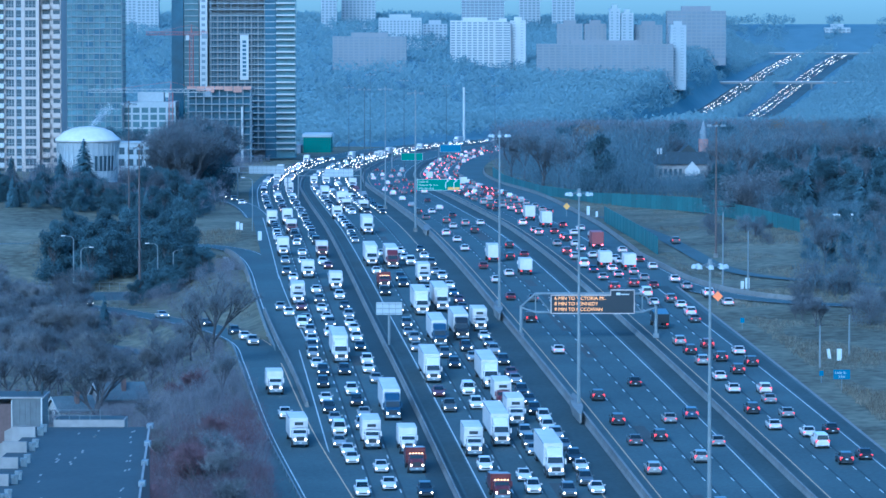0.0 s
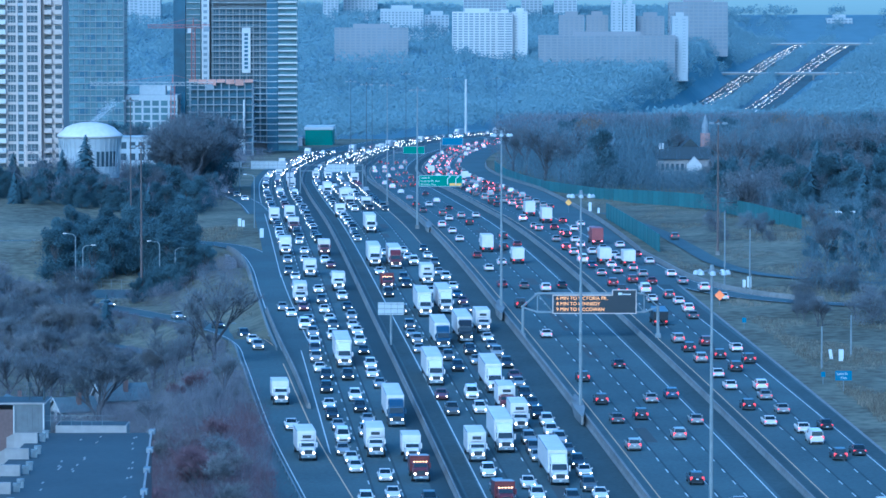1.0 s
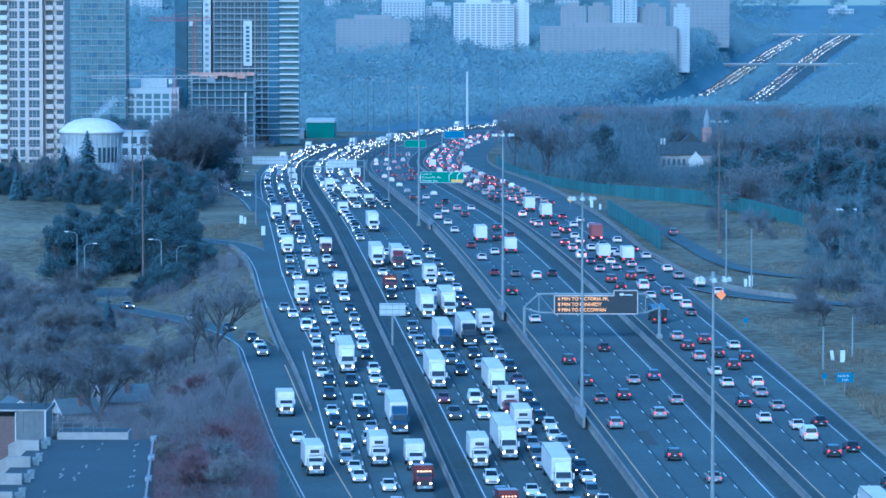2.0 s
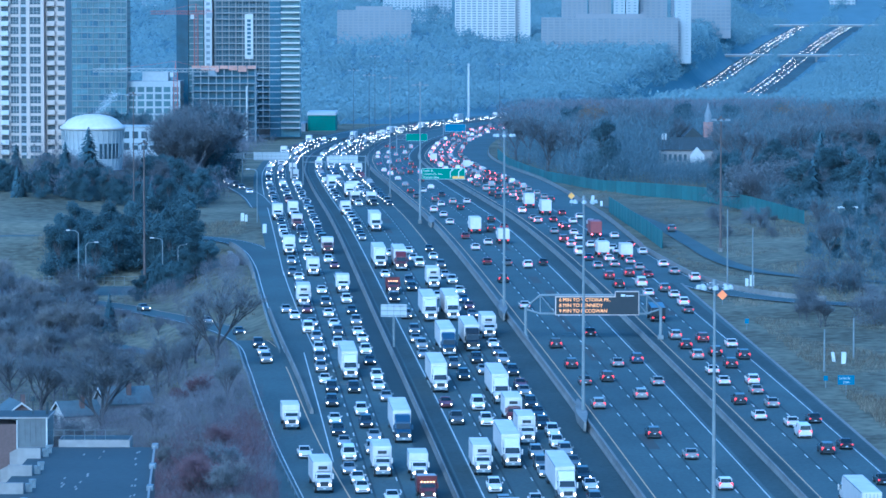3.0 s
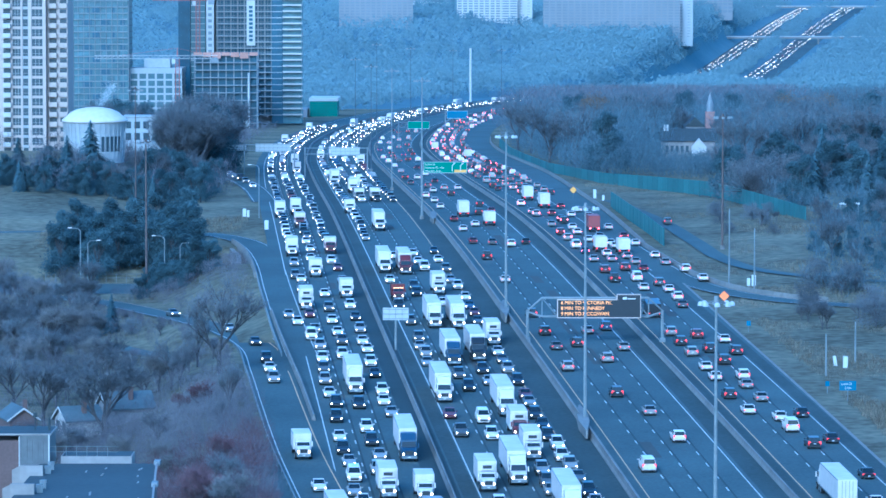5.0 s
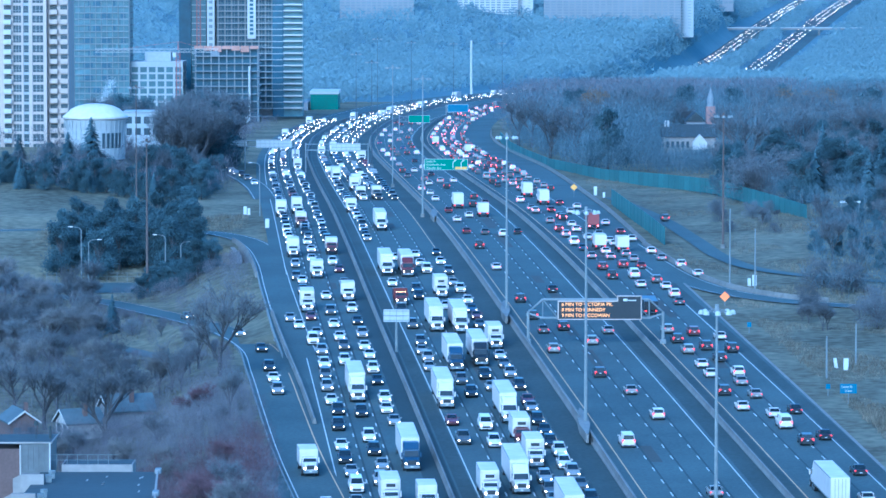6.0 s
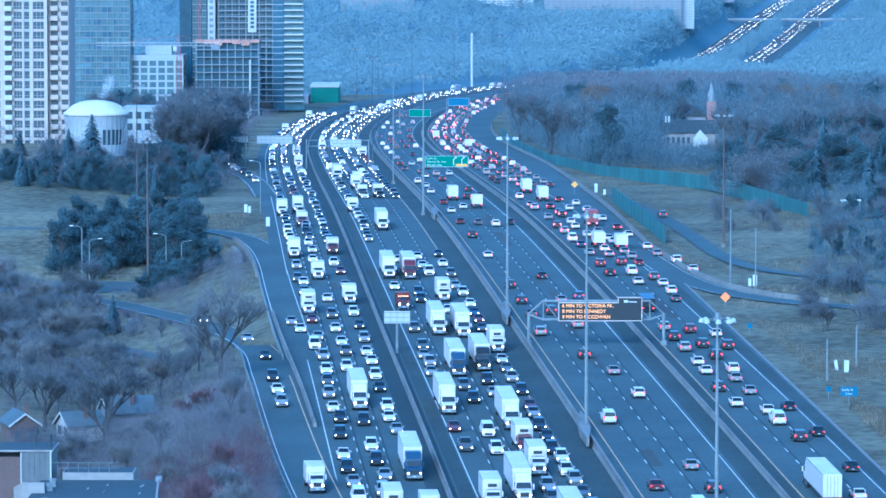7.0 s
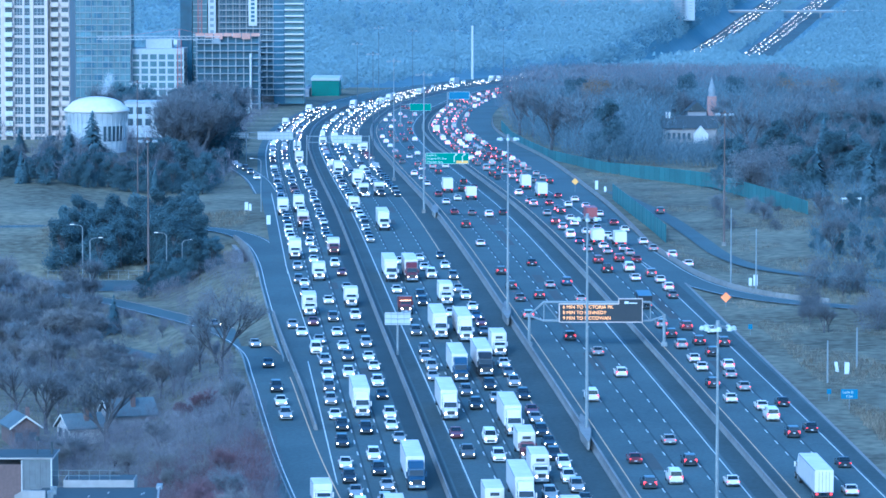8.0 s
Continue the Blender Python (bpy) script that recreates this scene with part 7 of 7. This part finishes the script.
place("e", (12.0, 469, 25.0, 26.0, "uk"), (11.4, 488, 25.0, 26.0, "si"), (12.0, 558, 25.0, 26.0, "uw"), (11.0, 585, 25.0, 26.0, "si"), (11.2, 647, 25.0, 26.0, "ui"), (12.0, 687, 25.0, 26.0, "si"), (12.0, 731, 25.0, 26.0, "sk"), (12.0, 861, 25.0, 26.0, "uw"), (12.0, 931, 25.0, 26.0, "Tw"), (12.0, 971, 25.0, 26.0, "uk"), (11.0, 1073, 25.0, 26.0, "uk"), (11.1, 1109, 25.0, 26.0, "ui"), (11.0, 1162, 25.0, 26.0, "sk"), (11.0, 1223, 25.0, 26.0, "sw"), (11.0, 1291, 25.0, 26.0, "sk"))
place("e", (15.7, 452, 25.0, 26.0, "sw"), (15.7, 663, 25.0, 26.0, "si"), (15.7, 692, 25.0, 26.0, "ub"), (15.7, 868, 25.0, 26.0, "sk"), (15.7, 980, 25.0, 26.0, "sr"), (14.7, 1010, 25.0, 26.0, "uk"), (15.1, 1113, 25.0, 26.0, "sw"))
place("e", (26.4, 524.5, 12.5, 7.0, "Sw"), (26.0, 605, 6.3, 7.1, "sw"), (25.4, 622, 6.1, 7.0, "uk"), (26.1, 644, 5.4, 6.4, "sw"), (26.2, 657, 4.6, 5.8, "sw"), (26.2, 676, 4.1, 5.4, "ui"), (26.2, 691, 4.0, 5.4, "uk"), (26.2, 705, 4.0, 5.4, "ui"), (26.4, 735, 4.1, 5.5, "Dk"), (26.1, 797, 5.4, 6.1, "pk"), (26.1, 816, 6.2, 6.1, "ur"), (26.3, 842, 6.6, 6.1, "si"), (26.3, 862, 6.6, 6.1, "sb"), (25.7, 876, 6.7, 6.2, "vw"), (25.9, 899, 6.7, 6.2, "ur"), (25.7, 916, 6.7, 6.3, "ur"), (26.1, 945, 6.7, 6.2, "si"), (25.5, 985, 5.6, 4.9, "ur"))
place("e", (25.4, 997, 5.7, 4.8, "sr"), (25.4, 1034, 5.7, 4.8, "uw"))
place("e", (30.7, 521, 6.4, 6.9, "sw"), (30.4, 571, 6.4, 6.9, "uk"), (29.7, 587, 6.4, 7.0, "vw"), (29.7, 598, 6.4, 6.9, "sw"), (29.9, 619, 6.4, 6.9, "si"), (29.7, 634, 6.1, 6.8, "si"), (30.7, 645, 5.9, 6.6, "uw"), (30.2, 665, 4.5, 5.7, "uk"), (29.9, 681, 4.1, 5.4, "uk"), (30.3, 701, 4.2, 5.6, "ur"), (30.0, 780, 5.3, 6.0, "sw"), (30.7, 799, 5.6, 5.9, "vw"), (30.7, 822, 5.7, 5.4, "ur"), (30.1, 844, 5.3, 4.3, "si"), (30.4, 858, 5.1, 3.8, "sw"), (30.2, 871, 5.0, 3.7, "To"), (30.2, 897, 5.0, 3.6, "sw"), (29.7, 920, 5.3, 4.1, "sw"))
place("e", (30.1, 937, 5.1, 3.8, "sw"), (29.9, 958, 5.2, 4.6, "uk"), (29.7, 964, 5.2, 4.7, "uk"), (29.7, 990, 5.2, 4.7, "sr"), (30.7, 1027, 5.3, 4.7, "Bw"), (29.7, 1069, 5.7, 4.8, "Bw"))
place("e", (33.5, 544, 6.5, 6.9, "sk"), (33.8, 576, 6.5, 6.9, "sk"), (33.5, 602, 6.5, 6.9, "sk"), (33.9, 677, 4.8, 6.0, "uk"), (34.2, 694, 4.9, 6.1, "sw"), (33.7, 749, 5.4, 6.0, "sg"), (34.4, 762, 5.7, 6.0, "uw"), (34.5, 777, 5.8, 5.9, "sw"), (34.0, 789, 5.9, 5.9, "ug"), (34.2, 820, 6.0, 5.6, "sr"), (34.4, 837, 5.8, 5.0, "si"), (34.0, 851, 5.3, 4.1, "sr"), (34.5, 865, 5.2, 3.8, "Tg"), (34.2, 879, 5.0, 3.6, "sw"), (34.0, 887, 5.0, 3.6, "sw"), (33.5, 907, 4.9, 3.5, "sr"), (34.3, 932, 5.0, 3.7, "Rr"), (33.9, 983, 5.2, 4.7, "sw"))
place("e", (34.5, 1022, 5.2, 4.7, "sr"))
place("e", (43.8, 796, 9.4, 9.1, "sw"), (42.6, 815, 9.4, 9.1, "uw"), (40.4, 831, 9.4, 9.1, "si"), (40.1, 848, 9.4, 9.1, "sw"), (39.4, 881, 9.4, 9.1, "sw"), (38.9, 902, 9.4, 9.1, "sr"), (38.3, 931, 9.4, 9.0, "sw"), (37.7, 978, 5.2, 4.7, "sw"), (37.4, 1005, 5.2, 4.7, "sw"))

def fill(rng, facing, u, y0, y1, gap, speed, mix):
    """The far queues: vehicles at uneven gaps along a lane."""
    y = y0 + rng.uniform(0, gap)
    while y < y1:
        k = rng.choices([m[0] for m in mix], [m[1] for m in mix])[0]
        c = "white" if k in ("box", "short", "semi") else rng.choices(("white", "silver", "grey", "black", "red", "blue"), (20, 18, 24, 28, 5, 5))[0]
        half = LENGTH[k] / 2
        y += half
        drive(k, c, ("b" if rng.random() < 0.28 else "e") if facing == "queue" else facing, lane(u + rng.uniform(-0.3, 0.3)), y, (speed, speed))
        y += half + gap * rng.uniform(0.5, 1.6)


rng = random.Random(7)
for u in (-36.1, -32.1, -28.0):
    fill(rng, "w", u, 895, 1250, 7.5, 5.0, CARS)
    fill(rng, "w", u, 1260, 1980, 22, 5.0, JAM)
for u in (-18.7, -14.2, -10.0, -6.1):
    fill(rng, "w", u, 1060 if u > -15 else 900, 1250, 8, 5.0, CARS)
    fill(rng, "w", u, 1260, 2620, 26, 5.0, JAM)
for u in (4.0, 7.8, 11.5, 15.2):
    fill(rng, "e", u, 1330, 1900, 85, 24.0, CARS)
for u in (25.9, 30.2, 34.0, 38.5):
    fill(rng, "queue", u, 1085 if u > 27 else 1120, 1800, 22, 3.5, CARS + (("short", 2),))
    fill(rng, "e", u, 340, 470, 45, 8.0, CARS) if u < 35 else None
    fill(rng, "queue", u, 1800, 2300, 34, 3.5, CARS)
for u in (-36.0, -30.5, -25.0, 13.0, 19.0, 25.0):      # the far slope beyond the valley
    fill(rng, "w", u, 3450, 4740, 18 if u < 0 else 22, 5.0, CARS)


def along(pts):
    """A path by distance along a ramp; s grows as the vehicle in it recedes."""
    seg = [0.0]
    for a, b in zip(pts, pts[1:]):
        seg.append(seg[-1] + (b - a).length)

    def f(s):
        i = min(max(int(np.searchsorted(seg, s)) - 1, 0), len(pts) - 2)
        p = pts[i].lerp(pts[i + 1], (s - seg[i]) / (seg[i + 1] - seg[i]))
        return p.x, p.y, p.z + 0.04
    return f, seg


path_e, seg_e = along(SERVICE[::-1])
drive("suv", "grey", "e", path_e, seg_e[-1] * 0.62, (6.0, 6.0))
RAMP_CARS = ((657, "suv", "silver"), (669, "sedan", "white"), (578, "short", "white"), (552, "sedan", "white"), (525, "box", "white"), (687, "suv", "black"), (719, "sedan", "black"), (751, "sedan", "silver"), (800, "sedan", "grey"))
path_d, seg_d = along(RAMP_D)
for i, s4 in enumerate((95, 128, 150, 171, 186, 214, 240, 262, 290)):
    drive(("sedan", "suv", "van")[i % 3], ("white", "grey", "black", "silver")[i % 4], "w", path_d, s4, (4.0, 4.0))
path_a, seg_a = along(RAMP_A[::-1])
for station, kind, col in RAMP_CARS:
    i = min(range(len(RAMP_A)), key=lambda k: abs(RAMP_A[::-1][k].y - station))
    drive(kind, col, "w", path_a, seg_a[i], (10.5, 10.5))


def motions():
    for ob, path, s4, (va, vb), way in MOVERS:
        def s_at(t):
            return s4 + way * (va * min(t - 4, 0) + vb * max(t - 4, 0))
        walk(ob, [(t, pose_on(path, s_at(t), way)) for t in (0, 2, 4, 6, 8)])
    walk(STEAM, [(t, pose(-101.0 + 0.06 * t, 1182, 27.3 + 0.05 * t, 0, 5 * math.sin(t * 0.9), 9 * t)) for t in (0, 2, 4, 6, 8)])


motions()
